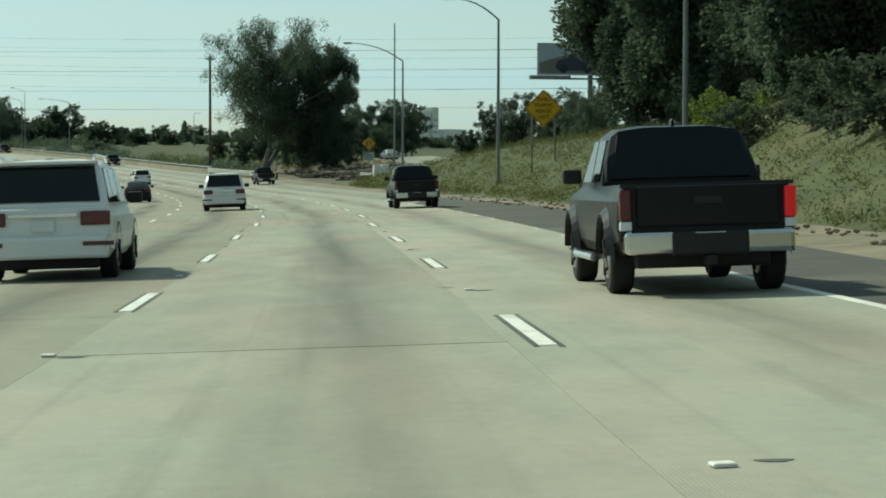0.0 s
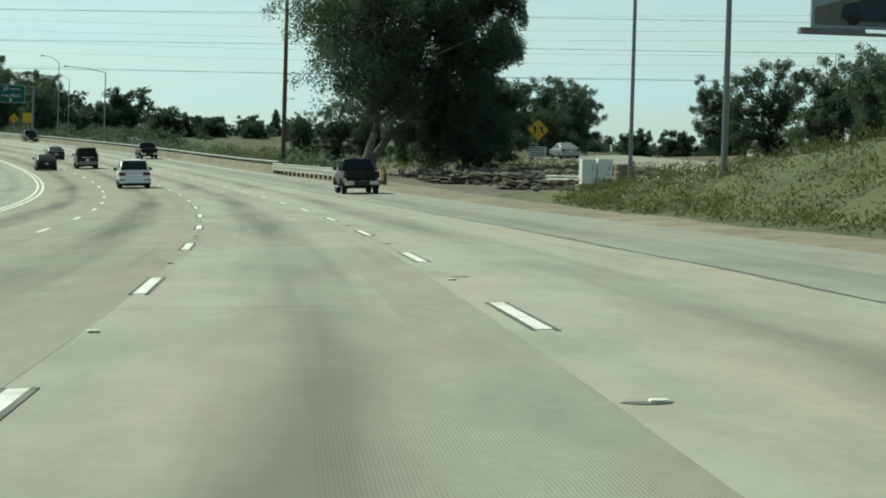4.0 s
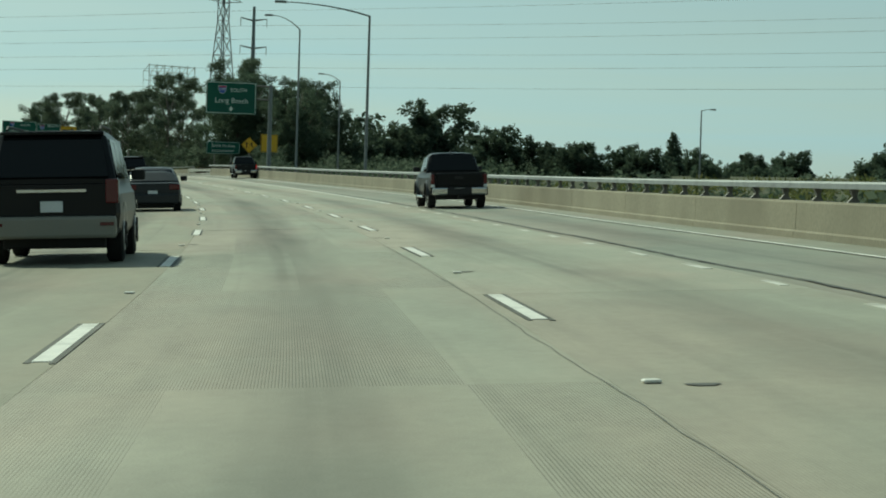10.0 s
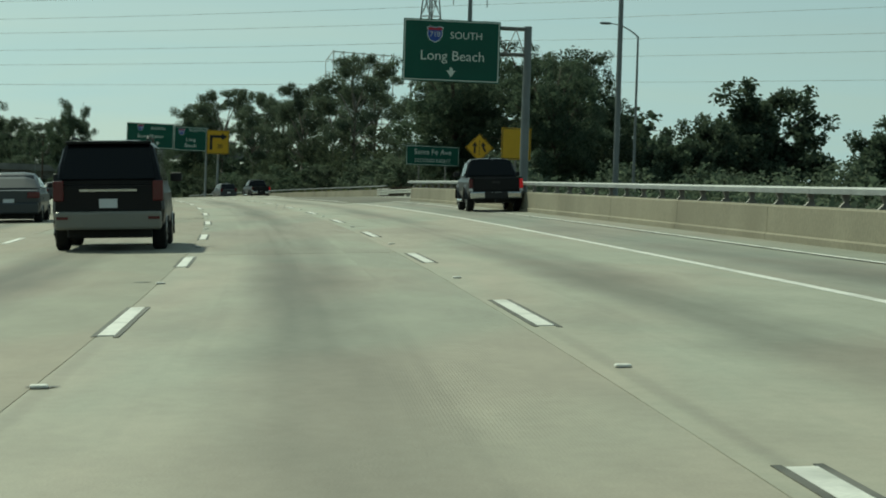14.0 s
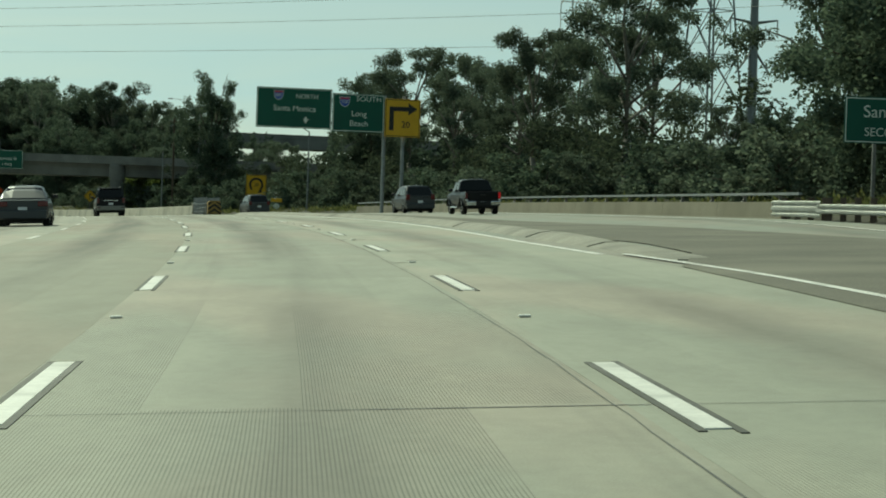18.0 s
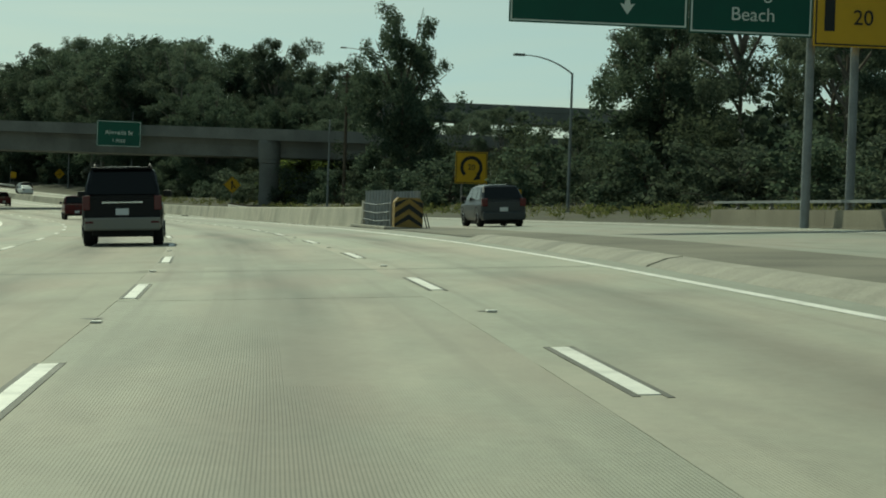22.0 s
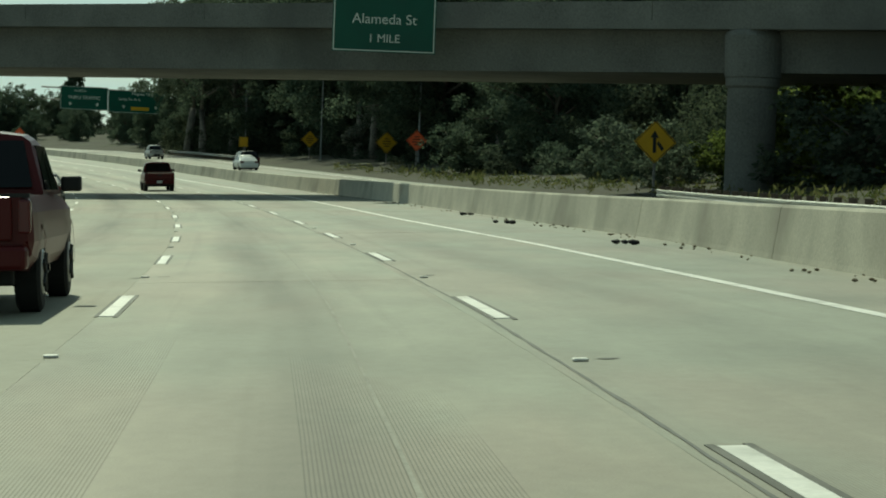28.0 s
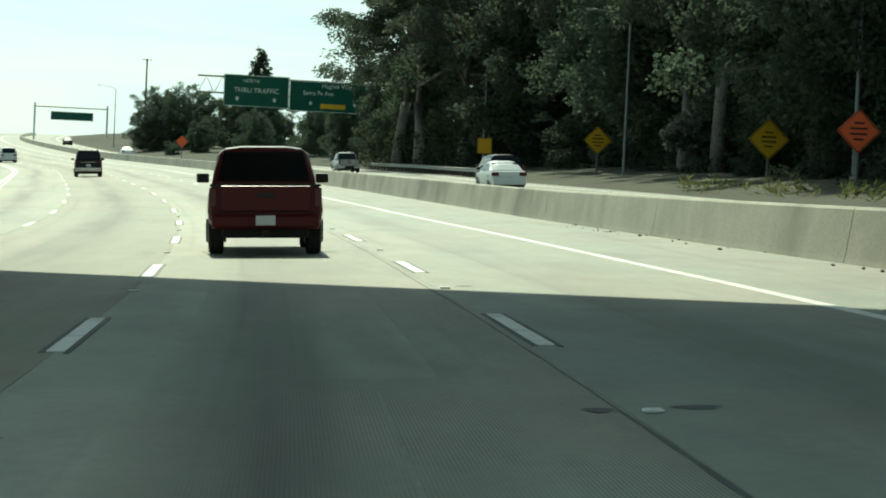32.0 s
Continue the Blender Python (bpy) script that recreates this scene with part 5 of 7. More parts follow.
bm = bmesh.new()
for k in range(260):
    s = rng.uniform(735, 950)
    lump(bm, at(s, barrier_d(s) - rng.uniform(0.05, 0.7) ** 1.0, 0.01), rng.uniform(0.015, 0.05), k)
for k in range(240):
    s = rng.uniform(-20, 130)
    lump(bm, at(s, toe_d(s) - rng.uniform(0.2, 2.2), 0.04), rng.uniform(0.03, 0.11), k)
tagged(mesh_object("roadside_grit", bm, M_DIRT), "grit and small debris along the shoulder", "debris", kind="stuff")
for s, d in ((861, 8.0), (849, 7.5), (829, 7.2)):
    bm = bmesh.new()
    for k in range(7):
        lump(bm, Vector((rng.uniform(-0.25, 0.25), rng.uniform(-0.1, 0.1), 0.05)), rng.uniform(0.05, 0.12), k)
    o = mesh_object("tyre_scrap", bm, M_TYRE)
    o.matrix_world = stand(s, d, 0)
    tagged(o, "shred of black tyre on the shoulder", "tyre scrap", "scraps on the shoulder")


# ---- trees ----
def leaves(gen, centres, radii, count, size, droop=0.5, slim=2.4, tufts=6, hang=1.0, squash=0.85):
    """Many small leaves in tufts round centres, with gaps between the tufts: vertices and faces."""
    n = len(centres)
    off = gen.normal(size=(n * tufts, 3))
    off /= np.linalg.norm(off, axis=1)[:, None]
    off *= 0.85 * (gen.random(n * tufts) ** 0.4)[:, None]
    knot = np.repeat(centres, tufts, 0) + off * np.repeat(radii, tufts)[:, None] * np.array([1, 1, squash])
    girth = np.repeat(radii, tufts) * gen.uniform(0.3, 0.58, n * tufts)
    weight = girth ** 2
    pick = gen.choice(n * tufts, count, p=weight / weight.sum())
    way = gen.normal(size=(count, 3))
    way /= np.linalg.norm(way, axis=1)[:, None]
    c = knot[pick] + way * girth[pick][:, None] * (gen.random(count) ** 0.36)[:, None] * np.array([1, 1, hang])
    c[:, 2] -= (hang - 1) * girth[pick] * 0.6
    a = gen.normal(size=(count, 3)) * np.array([1, 1, 0.6])
    a[:, 2] -= droop
    a /= np.linalg.norm(a, axis=1)[:, None]
    b = np.cross(a, gen.normal(size=(count, 3)))
    b /= np.linalg.norm(b, axis=1)[:, None] + 1e-9
    k = size * (0.6 + 0.8 * gen.random(count))[:, None]
    a, b = a * k, b * k / slim
    verts = np.stack([c, c + a * 0.5 + b * 0.5, c + a, c + a * 0.5 - b * 0.5], 1).reshape(-1, 3)
    faces = np.arange(4 * count).reshape(-1, 4)
    return verts, faces


def np_mesh(name, verts, faces, mat):
    me = bpy.data.meshes.new(name)
    me.vertices.add(len(verts))
    me.vertices.foreach_set("co", np.asarray(verts, np.float32).ravel())
    me.loops.add(faces.size)
    me.loops.foreach_set("vertex_index", faces.ravel().astype(np.int32))
    me.polygons.add(len(faces))
    me.polygons.foreach_set("loop_start", np.arange(0, faces.size, faces.shape[1], dtype=np.int32))
    me.materials.append(mat)
    me.update(calc_edges=True)
    return me


def make_tree(seed, height, spread, kind, bark, leaf, count, size, label, trunks=1, low=None, hang=1.0):
    """A tree: tapered trunk with limbs, and a crown of leaf clumps with gaps."""
    gen = np.random.default_rng(seed)
    e = thing("tree", Matrix(), label, "tree", "roadside trees")
    bm = bmesh.new()
    centres, radii = [], []
    r0 = height * 0.013 + 0.06
    low = {"gum": 0.36, "round": 0.12, "pine": 0.1, "bush": 0.03}[kind] if low is None else low
    for t in range(trunks):
        lean = gen.normal(size=2) * (0.03 if trunks == 1 else 0.12) * height
        fork = height * {"gum": 0.3, "round": 0.18, "pine": 0.9, "bush": 0.08}[kind]
        pts = [Vector((0, 0, -1.0)), Vector((lean[0] * 0.2, lean[1] * 0.2, fork * 0.5)), Vector((lean[0] * 0.5, lean[1] * 0.5, fork))]
        tube(bm, pts, [r0 * 1.3, r0, r0 * 0.85], 9)
        if kind == "pine":
            for k in range(26):
                z = height * (0.14 + 0.86 * k / 25)
                w = spread * (1 - (z / height)) ** 0.8 + 0.25
                for q in range(4):
                    an = gen.random() * 6.28
                    centres.append((w * 0.62 * math.cos(an), w * 0.62 * math.sin(an), z))
                    radii.append(0.32 * w + 0.25)
            continue
        limbs = {"gum": 13, "round": 20, "bush": 9}[kind]
        for k in range(limbs):
            an = 6.283 * (k * 0.618 + gen.random() * 0.15)
            up = (k + gen.random()) / limbs
            z = height * (low + 0.04 + (0.92 - low) * up)
            mid_h = (z / height - low) / (1 - low)
            out = spread * (max(0.0, 1 - abs(mid_h * 1.75 - 0.8) ** 2.4)) ** 0.5 * gen.uniform(0.5, 0.95)
            tip = Vector((pts[-1].x + out * math.cos(an), pts[-1].y + out * math.sin(an), z))
            root = pts[-1] + Vector((0, 0, max(0.0, (z - fork) * 0.45)))
            mid = root.lerp(tip, 0.55) + Vector((gen.normal() * 0.2, gen.normal() * 0.2, 0.03 * height))
            tube(bm, [pts[-1], root, mid, tip], [r0 * 0.5, r0 * 0.42, r0 * 0.25, r0 * 0.08], 6)
            for q in range(4 if kind == "gum" else 7):
                f = gen.uniform(0.8, 1.08) if kind == "gum" else gen.uniform(0.3, 1.05)
                base = root.lerp(tip, f)
                o = gen.normal(size=3) * spread * 0.15
                centres.append((base.x + o[0], base.y + o[1], min(height * 0.9, max(height * low, base.z + o[2] * 0.6))))
                radii.append(spread * (gen.uniform(0.17, 0.3) if kind == "gum" else gen.uniform(0.14, 0.25)))
    part("trunk", bm, bark, e, smooth=True)
    v, f = leaves(gen, np.array(centres), np.array(radii), count, size, 0.8 if kind == "gum" else 0.4, 2.2 if kind == "gum" else 1.7, hang=hang, squash=0.6 if kind == "gum" else 0.85)
    crown = new("crown", np_mesh("crown", v, f, leaf))
    crown.parent = e
    return e


def plant(proto, s, d, h, turn, scale=1.0, wide=1.0):
    o = copy_thing(proto, stand(s, d, h, turn) @ Matrix.Diagonal((scale * wide, scale * wide, scale, 1)))
    return o


GUM_LABEL = "tall grey-green eucalyptus with pale limbs and clumped foliage"
gums = [make_tree(k + 1, 20, 5.6, "gum", M_BARK, M_LEAF, 23000, 0.25, GUM_LABEL, hang=0.9) for k in range(4)]
dense = [make_tree(k + 20, 18, 6.2, "round", M_BARK_DARK, M_LEAF2, 42000, 0.25, "dense dark green roadside tree") for k in range(4)]
rounds = [make_tree(k + 40, 9, 4.4, "round", M_BARK_DARK, M_LEAF2, 28000, 0.3, "rounded dark green tree beyond the river") for k in range(4)]
pine = make_tree(60, 9, 2.6, "pine", M_BARK_DARK, M_LEAF2, 6000, 0.35, "small dark pointed conifer tree")
bushes = [make_tree(k + 70, 3.2, 2.4, "bush", M_BARK_DARK, (M_LEAF, M_LEAF3, M_LEAF2)[k], 5000, 0.17, "leafy green roadside shrub") for k in range(3)]
for k, o in enumerate(gums + dense + rounds + bushes + [pine]):
    o.matrix_world = stand(-190 + 9 * (k % 4), 46 + 12 * (k // 4), 5.0)
# the great tree by the bridge
big = [make_tree(90, 21.8, 8.6, "round", M_BARK, M_LEAF2, 120000, 0.2, "huge dark eucalyptus with a pale trunk and drooping foliage", 2, low=0.3, hang=1.2),
       make_tree(91, 20.2, 5.9, "round", M_BARK_DARK, M_LEAF2, 120000, 0.2, "huge dark eucalyptus with hanging foliage", low=0.04, hang=1.6)]
big[0].matrix_world = stand(305, 16.3, -0.7, 30)
big[1].matrix_world = stand(307, 25.2, -0.7, 80)
pepper = make_tree(95, 13, 6.3, "round", M_BARK_DARK, M_LEAF2, 130000, 0.24, "spreading roadside tree with weeping foliage", low=0.17, hang=2.0)
pepper.matrix_world = stand(117.5, 19.6, 2.3, 40)
rng = random.Random(5)
# trees on the first slope
for s, d, h, sc in ((106, 20.5, 3.0, 0.95), (95, 23.0, 3.8, 1.05), (84, 20.0, 3.4, 0.95), (72, 25, 4.6, 1.1), (60, 21, 4.2, 1.0), (98, 31, 4.6, 1.15), (80, 33, 5.0, 1.2)):
    plant(pepper, s, d, h - 0.7, rng.uniform(0, 360), sc)
for s, d, h, k, sc in ((112, 32, 3.6, 0, 0.62), (104, 27, 3.6, 1, 0.7), (96, 26, 3.8, 3, 0.72), (86, 27, 4.2, 0, 0.75), (92, 21.5, 3.2, 1, 0.5), (80, 22, 3.4, 2, 0.5), (90, 36, 5.0, 2, 0.8), (78, 36, 5.2, 3, 0.85), (66, 31, 5.0, 1, 0.8), (100, 38, 4.8, 2, 0.75)):
    plant(dense[k], s, d, h - 0.8, rng.uniform(0, 360), sc)
for s, d, h in ((103, 16.5, 2.0), (94, 17.5, 2.4), (84, 16, 2.0), (75, 17.5, 2.6), (66, 16.5, 2.4), (88, 20, 3.2), (99, 20, 3.0)):
    plant(bushes[rng.randrange(3)], s, d, h - 0.3, rng.uniform(0, 360), rng.uniform(0.5, 0.9), 1.2)
# the clump behind the lot
for s, d, k, sc in ((282, 55, 0, 0.6), (292, 58, 1, 0.64), (304, 60, 2, 0.68), (318, 60, 3, 0.66), (334, 61, 0, 0.66), (348, 61, 2, 0.6), (326, 68, 1, 0.66), (310, 70, 3, 0.66), (398, 54, 1, 0.62), (405, 60, 3, 0.64), (414, 66, 0, 0.64), (394, 50, 2, 0.58), (424, 72, 1, 0.6), (318, 66, 1, 0.45), (345, 42, 2, 0.42), (365, 36, 0, 0.45), (372, 30, 1, 0.42), (385, 48, 2, 0.4), (352, 74, 0, 0.4), (400, 84, 1, 0.42), (260, 80, 2, 0.55), (240, 66, 0, 0.5), (225, 84, 1, 0.6), (390, 40, 3, 0.5), (420, 52, 1, 0.5), (410, 66, 0, 0.5), (355, 26, 2, 0.4), (380, 24, 3, 0.36)):
    plant(dense[k], s, d, -0.5 - 0.02 * d, rng.uniform(0, 360), sc)
# the row beyond the river
for s, d, k, sc in ((606, 51.2, 0, 1.28), (602, 46, 1, 0.95), (573, 49.6, 2, 0.88), (576, 54, 0, 0.75), (566, 58, 1, 0.7), (560, 64, 2, 0.62), (583, 62, 0, 0.7), (575, 84, 1, 0.62), (580, 92, 2, 0.7), (570, 99, 0, 0.68), (585, 106, 1, 0.66), (560, 72, 2, 0.5), (590, 116, 0, 1.15), (575, 122, 1, 1.0), (600, 40, 2, 0.8), (560, 128, 0, 1.0), (610, 70, 1, 0.75), (620, 85, 2, 0.8), (630, 100, 0, 0.85), (640, 120, 1, 0.9), (520, 125, 2, 0.8), (500, 135, 0, 0.9), (540, 145, 1, 0.9)):
    plant(rounds[k], s, d, -1.6 - 0.03 * d, rng.uniform(0, 360), sc * 1.08)
river = [(rng.uniform(545, 640), 34 + i * 1.9, -3.2 - 0.02 * i, rng.uniform(2.6, 3.6), rng.uniform(2.2, 4.4)) for i in range(96)]
plant(pine, 583.6, 77.0, -3.8, 0, 0.9)
plant(pine, 1300, 44.3, -1, 0, 2.15, 0.9)
# the eucalyptus grove along the exit and the overpass
GROVE = [(604, 34, 12.5), (616, 38, 14.0), (628, 31, 15.0), (640, 42, 15.5), (636, 47, 10.5), (652, 36, 19.5), (664, 33, 7.5), (676, 40, 8.2), (690, 34, 19.0), (704, 40, 17.5), (722, 36, 17.5), (738, 44, 18.0), (752, 36, 16.0), (764, 46, 20.0), (772, 37, 21.0), (784, 47, 21.0), (790, 36, 19.5), (806, 42, 20.5), (800, 55, 21.0), (824, 36, 9.0), (838, 45, 10.0), (852, 31, 23.5), (849, 40, 12.0), (870, 42, 11.5), (884, 52, 11.0), (898, 44, 12.0), (912, 56, 14.0), (925, 40, 13.0), (940, 47, 15.5)]
for i, (s, d, hh) in enumerate(GROVE):
    proto = dense[1] if s == 852 else (gums[i % 4] if s > 700 and i % 4 else (gums + dense)[(i * 5 + i // 3) % 8])
    plant(proto, s, d, -0.6, rng.uniform(0, 360), (1.0 if s < 760 else 0.94) * hh / (20 if proto in gums else 18), rng.uniform(0.9, 1.15) * (0.68 if s == 852 else 1.0))
for i in range(40):
    s = 952 + i * 4.05
    d = (edge_r(s) + rng.uniform(11, 15)) if i % 2 else rng.uniform(45, 57)
    proto = (gums + dense)[(i * 7 + i // 4) % 8]
    hh = rng.uniform(16.0, 19.0) if s < 985 else (rng.uniform(24.5, 28) if s < 1040 else rng.uniform(26, 30.5))
    plant(proto, s, d, -0.4, rng.uniform(0, 360), hh / (20 if proto in gums else 18), rng.uniform(0.95, 1.15))
for s, d, k, hh, wide in ((617, 27.5, 0, 15.5, 1.15), (607, 31.5, 2, 14.5, 1.1), (597, 31, 3, 12.5, 1.0), (624, 30, 1, 15.0, 1.0)):
    plant(dense[k], s, d, -0.8, 70 * k + 15, hh / 18, wide)
# undergrowth and the dark depth of the grove
def thicket(name, clumps, count, size, mat, label, seed):
    """Uncounted shrubs and saplings: clumps of (s, d, h, radius, height)."""
    g = np.random.default_rng(seed)
    c, r = [], []
    for s, d, h, rad, tall in clumps:
        for k in range(9):
            p = at(s + g.normal() * rad * 0.5, d + g.normal() * rad * 0.5, h + tall * g.uniform(0.05, 0.92))
            c.append(tuple(p))
            r.append(rad * g.uniform(0.35, 0.6))
    v, f = leaves(g, np.array(c), np.array(r), count, size, 0.3, 1.7)
    tagged(new(name, np_mesh(name, v, f, mat)), label, "undergrowth", kind="stuff")


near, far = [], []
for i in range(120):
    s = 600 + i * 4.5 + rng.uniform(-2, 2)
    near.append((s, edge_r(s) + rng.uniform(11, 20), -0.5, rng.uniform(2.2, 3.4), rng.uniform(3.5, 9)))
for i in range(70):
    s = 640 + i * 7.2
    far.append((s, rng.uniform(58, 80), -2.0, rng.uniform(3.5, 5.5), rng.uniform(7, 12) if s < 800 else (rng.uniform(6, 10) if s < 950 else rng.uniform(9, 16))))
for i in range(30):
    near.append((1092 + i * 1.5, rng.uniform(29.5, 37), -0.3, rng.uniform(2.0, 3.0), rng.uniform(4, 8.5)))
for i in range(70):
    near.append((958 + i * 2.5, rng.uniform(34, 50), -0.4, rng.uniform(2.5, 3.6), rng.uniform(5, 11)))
for i in range(22):
    far.append((770 + i * 4, 46 + (i * 7) % 16, -1.0, 3.0 + (i * 5) % 4 * 0.35, 9 + (i * 3) % 5 * 0.55))
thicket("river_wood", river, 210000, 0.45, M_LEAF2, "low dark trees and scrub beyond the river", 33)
thicket("undergrowth", near, 330000, 0.28, M_LEAF_SHADED, "tangled saplings under the eucalyptus, shade put into their leaf colour", 31)
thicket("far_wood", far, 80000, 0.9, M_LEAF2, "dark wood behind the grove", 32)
for s, d, hh in ((1104, 32, 24), (1112, 29.5, 24), (1122, 29.0, 25), (1118, 36, 26), (962, 60, 21), (972, 66, 22), (984, 58, 23), (996, 65, 22), (1008, 60, 23), (1020, 68, 22)):
    plant(gums[int(s) % 4], s, d, -0.6, rng.uniform(0, 360), hh / 20, 1.4 if s > 1100 else 1.05)
for i in range(44):
    s = 602 + i * 12.6
    plant(bushes[(0, 2)[i % 2]], s, edge_r(s) + (rng.uniform(5.5, 11) if s < 975 else rng.uniform(10.5, 13)), -0.1, rng.uniform(0, 360), rng.uniform(0.7, 1.6), 1.3)
for s, d, sc in ((886, 28.5, 1.3), (892, 30.2, 1.9), (899, 32.5, 2.0), (904, 29, 1.2)):
    plant(bushes[1], s, d, 0.0, rng.uniform(0, 360), sc)
for s, d, hh in ((1290, 24, 10), (1295, 27.5, 13), (1300, 32, 14.5), (1310, 36, 13.5), (1300, 41, 13), (1295, 46, 12), (1320, 29, 14), (1330, 44, 12), (1270, 30, 8), (1265, 38, 9), (1280, 50, 8), (1340, 56, 9), (1350, 64, 10), (1255, 24, 4)):
    plant(dense[rng.randrange(4)], s, d, -1.2, rng.uniform(0, 360), hh / 18, 1.2)
for s, d, hh in ((1148, 33, 13), (1160, 37, 15), (1172, 34, 11), (1186, 38, 14), (1200, 36, 11), (1215, 40, 13), (1176, 46, 17), (1140, 42, 20), (1132, 34, 22), (1235, 34, 9)):
    plant(dense[int(s) % 4], s, d, -0.8, rng.uniform(0, 360), hh / 18, 1.0)
# far trees on the other side of the freeway
for i in range(16):
    plant(rounds[i % 4], 640 + i * 42, -62 - rng.uniform(0, 40), -0.6, rng.uniform(0, 360), rng.uniform(0.9, 1.5))
# shrubs behind the bridge parapet and the lot
scrub = []
for i in range(90):
    s = 318 + i * 2.4
    scrub.append((s, parapet_d(s) + (rng.uniform(5, 9) if s < 372 else rng.uniform(6, 16)), -1.8 if s > 345 else -0.9, rng.uniform(1.3, 2.2), rng.uniform(1.4, 2.6)))
for i in range(60):
    s = rng.uniform(515, 585)
    scrub.append((s, edge_r(s) + rng.uniform(2.5, 34), -1.0 - bank_drop(s), rng.uniform(1.6, 2.6), rng.uniform(1.6, 3.4)))
thicket("scrub", scrub, 62000, 0.3, M_LEAF, "grey-green scrub on the bank behind the parapet", 34)
for s, d, sc in ((300, 24.3, 0.52), (318, 27.5, 0.5), (326, 31.5, 0.5), (332, 25, 0.42), (340, 20, 0.4)):
    plant(dense[int(d) % 4], s, d, -0.8, rng.uniform(0, 360), sc, 0.9)
pale = [(1031 + k * 0.6, 31.6 + k * 0.62, 2.2 + 0.55 * k, 0.9, 1.2) for k in range(7)]
thicket("pale_shrub", pale, 2600, 0.3, M_LEAF_SUNLIT, "shrub in front of the dark grove, sunlight put into its pale leaf colour", 35)
# weeds on the slope and the verge
gen = np.random.default_rng(3)
cs, rs = [], []
for k in range(9000):
    s = gen.uniform(-20, 212)
    pr = slope_profile(s)
    f = gen.random() ** 1.3
    d = pr[0][0] + 0.3 + f * (pr[8][0] - pr[0][0] + 3)
    h = float(np.interp(d, [a for a, _ in pr], [b for _, b in pr]))
    if noise.noise(Vector((s * 0.12, d * 0.25, 7.7))) > -0.55:
        p = at(s, d, h)
        cs.append((p.x, p.y, p.z + 0.08))
        rs.append(gen.uniform(0.15, 0.55))
v, f = leaves(gen, np.array(cs), np.array(rs), 150000, 0.13, -0.9, 4.0)
w = new("weeds", np_mesh("weeds", v, f, M_WEED))
tagged(w, "green and straw-coloured weeds on the slope", "weeds", kind="stuff")
cs, rs = [], []
for k in range(2600):
    s = gen.uniform(236, 420) if k % 2 else gen.uniform(575, 1000)
    d = (gen.uniform(14, 40) if s > 305 else gen.uniform(24, 40)) if k % 2 else edge_r(s) + gen.uniform(0.8, 9)
    if s < 310 and d < 33 and gen.random() < 0.7:
        continue
    p = at(s, d, 0.15 if k % 2 else 0.35)
    cs.append((p.x, p.y, p.z))
    rs.append(gen.uniform(0.15, 0.5))
v, f = leaves(gen, np.array(cs), np.array(rs), 30000, 0.3, -0.9, 4.0)
w = new("weeds", np_mesh("weeds", v, f, M_WEED))
tagged(w, "dry green weeds on the verges", "weeds", kind="stuff")


# ---- vehicles ----
def loft(sections):
    """A closed skin over sections of (x, z) outlines at stations y."""
    bm = bmesh.new()
    rings = [[bm.verts.new((x, y, z)) for x, z in pts] for y, pts in sections]
    n = len(rings[0])
    for a, b in zip(rings, rings[1:]):
        for k in range(n):
            bm.faces.new((a[k], a[(k + 1) % n], b[(k + 1) % n], b[k]))
    bm.faces.new(rings[0][::-1])
    bm.faces.new(rings[-1])
    bmesh.ops.recalc_face_normals(bm, faces=bm.faces)
    return bm


def body_ring(w, z0, z1, belt):
    """The cross-section of a car's lower body."""
    return [(-w * 0.88, z0), (w * 0.88, z0), (w * 0.97, z0 + 0.12), (w, belt * 0.62), (w * 0.985, belt * 0.86), (w * 0.93, z1), (-w * 0.93, z1), (-w * 0.985, belt * 0.86), (-w, belt * 0.62), (-w * 0.97, z0 + 0.12)]


def cabin_ring(w0, w1, z0, z1):
    k = min(1.0, (z1 - z0) / 0.4)
    side = [(w0, z0), (w0 * 0.985, z0 + 0.03 * k), (w1 + 0.03, z1 - 0.16 * k), (w1 - 0.02, z1 - 0.07 * k), (w1 - 0.1, z1 - 0.015 * k), (w1 * 0.5, z1 + 0.02 * k)]
    return [(-x, z) for x, z in side[:1]] + side + [(-x, z) for x, z in side[:0:-1]]


def wheel(e, x, y, r, w):
    t = part("wheel", tubed([(x - w / 2, y, r), (x - w / 2 + 0.03, y, r), (x + w / 2 - 0.03, y, r), (x + w / 2, y, r)], [r * 0.9, r, r, r * 0.9], 28), M_TYRE, e, "black tyre", smooth=False)
    for side in (-1, 1):
        part("rim", tubed([(x + side * (w / 2 - 0.01), y, r), (x + side * (w / 2 + 0.012), y, r)], [r * 0.62, r * 0.55], 20), M_RIM, t)
        for k in range(5):
            a = k * 2 * math.pi / 5
            part("spoke", tubed([(x + side * (w / 2 + 0.014), y, r), (x + side * (w / 2 + 0.014), y + 0.5 * r * math.cos(a), r + 0.5 * r * math.sin(a))], 0.03, 5), M_TRIM, t)


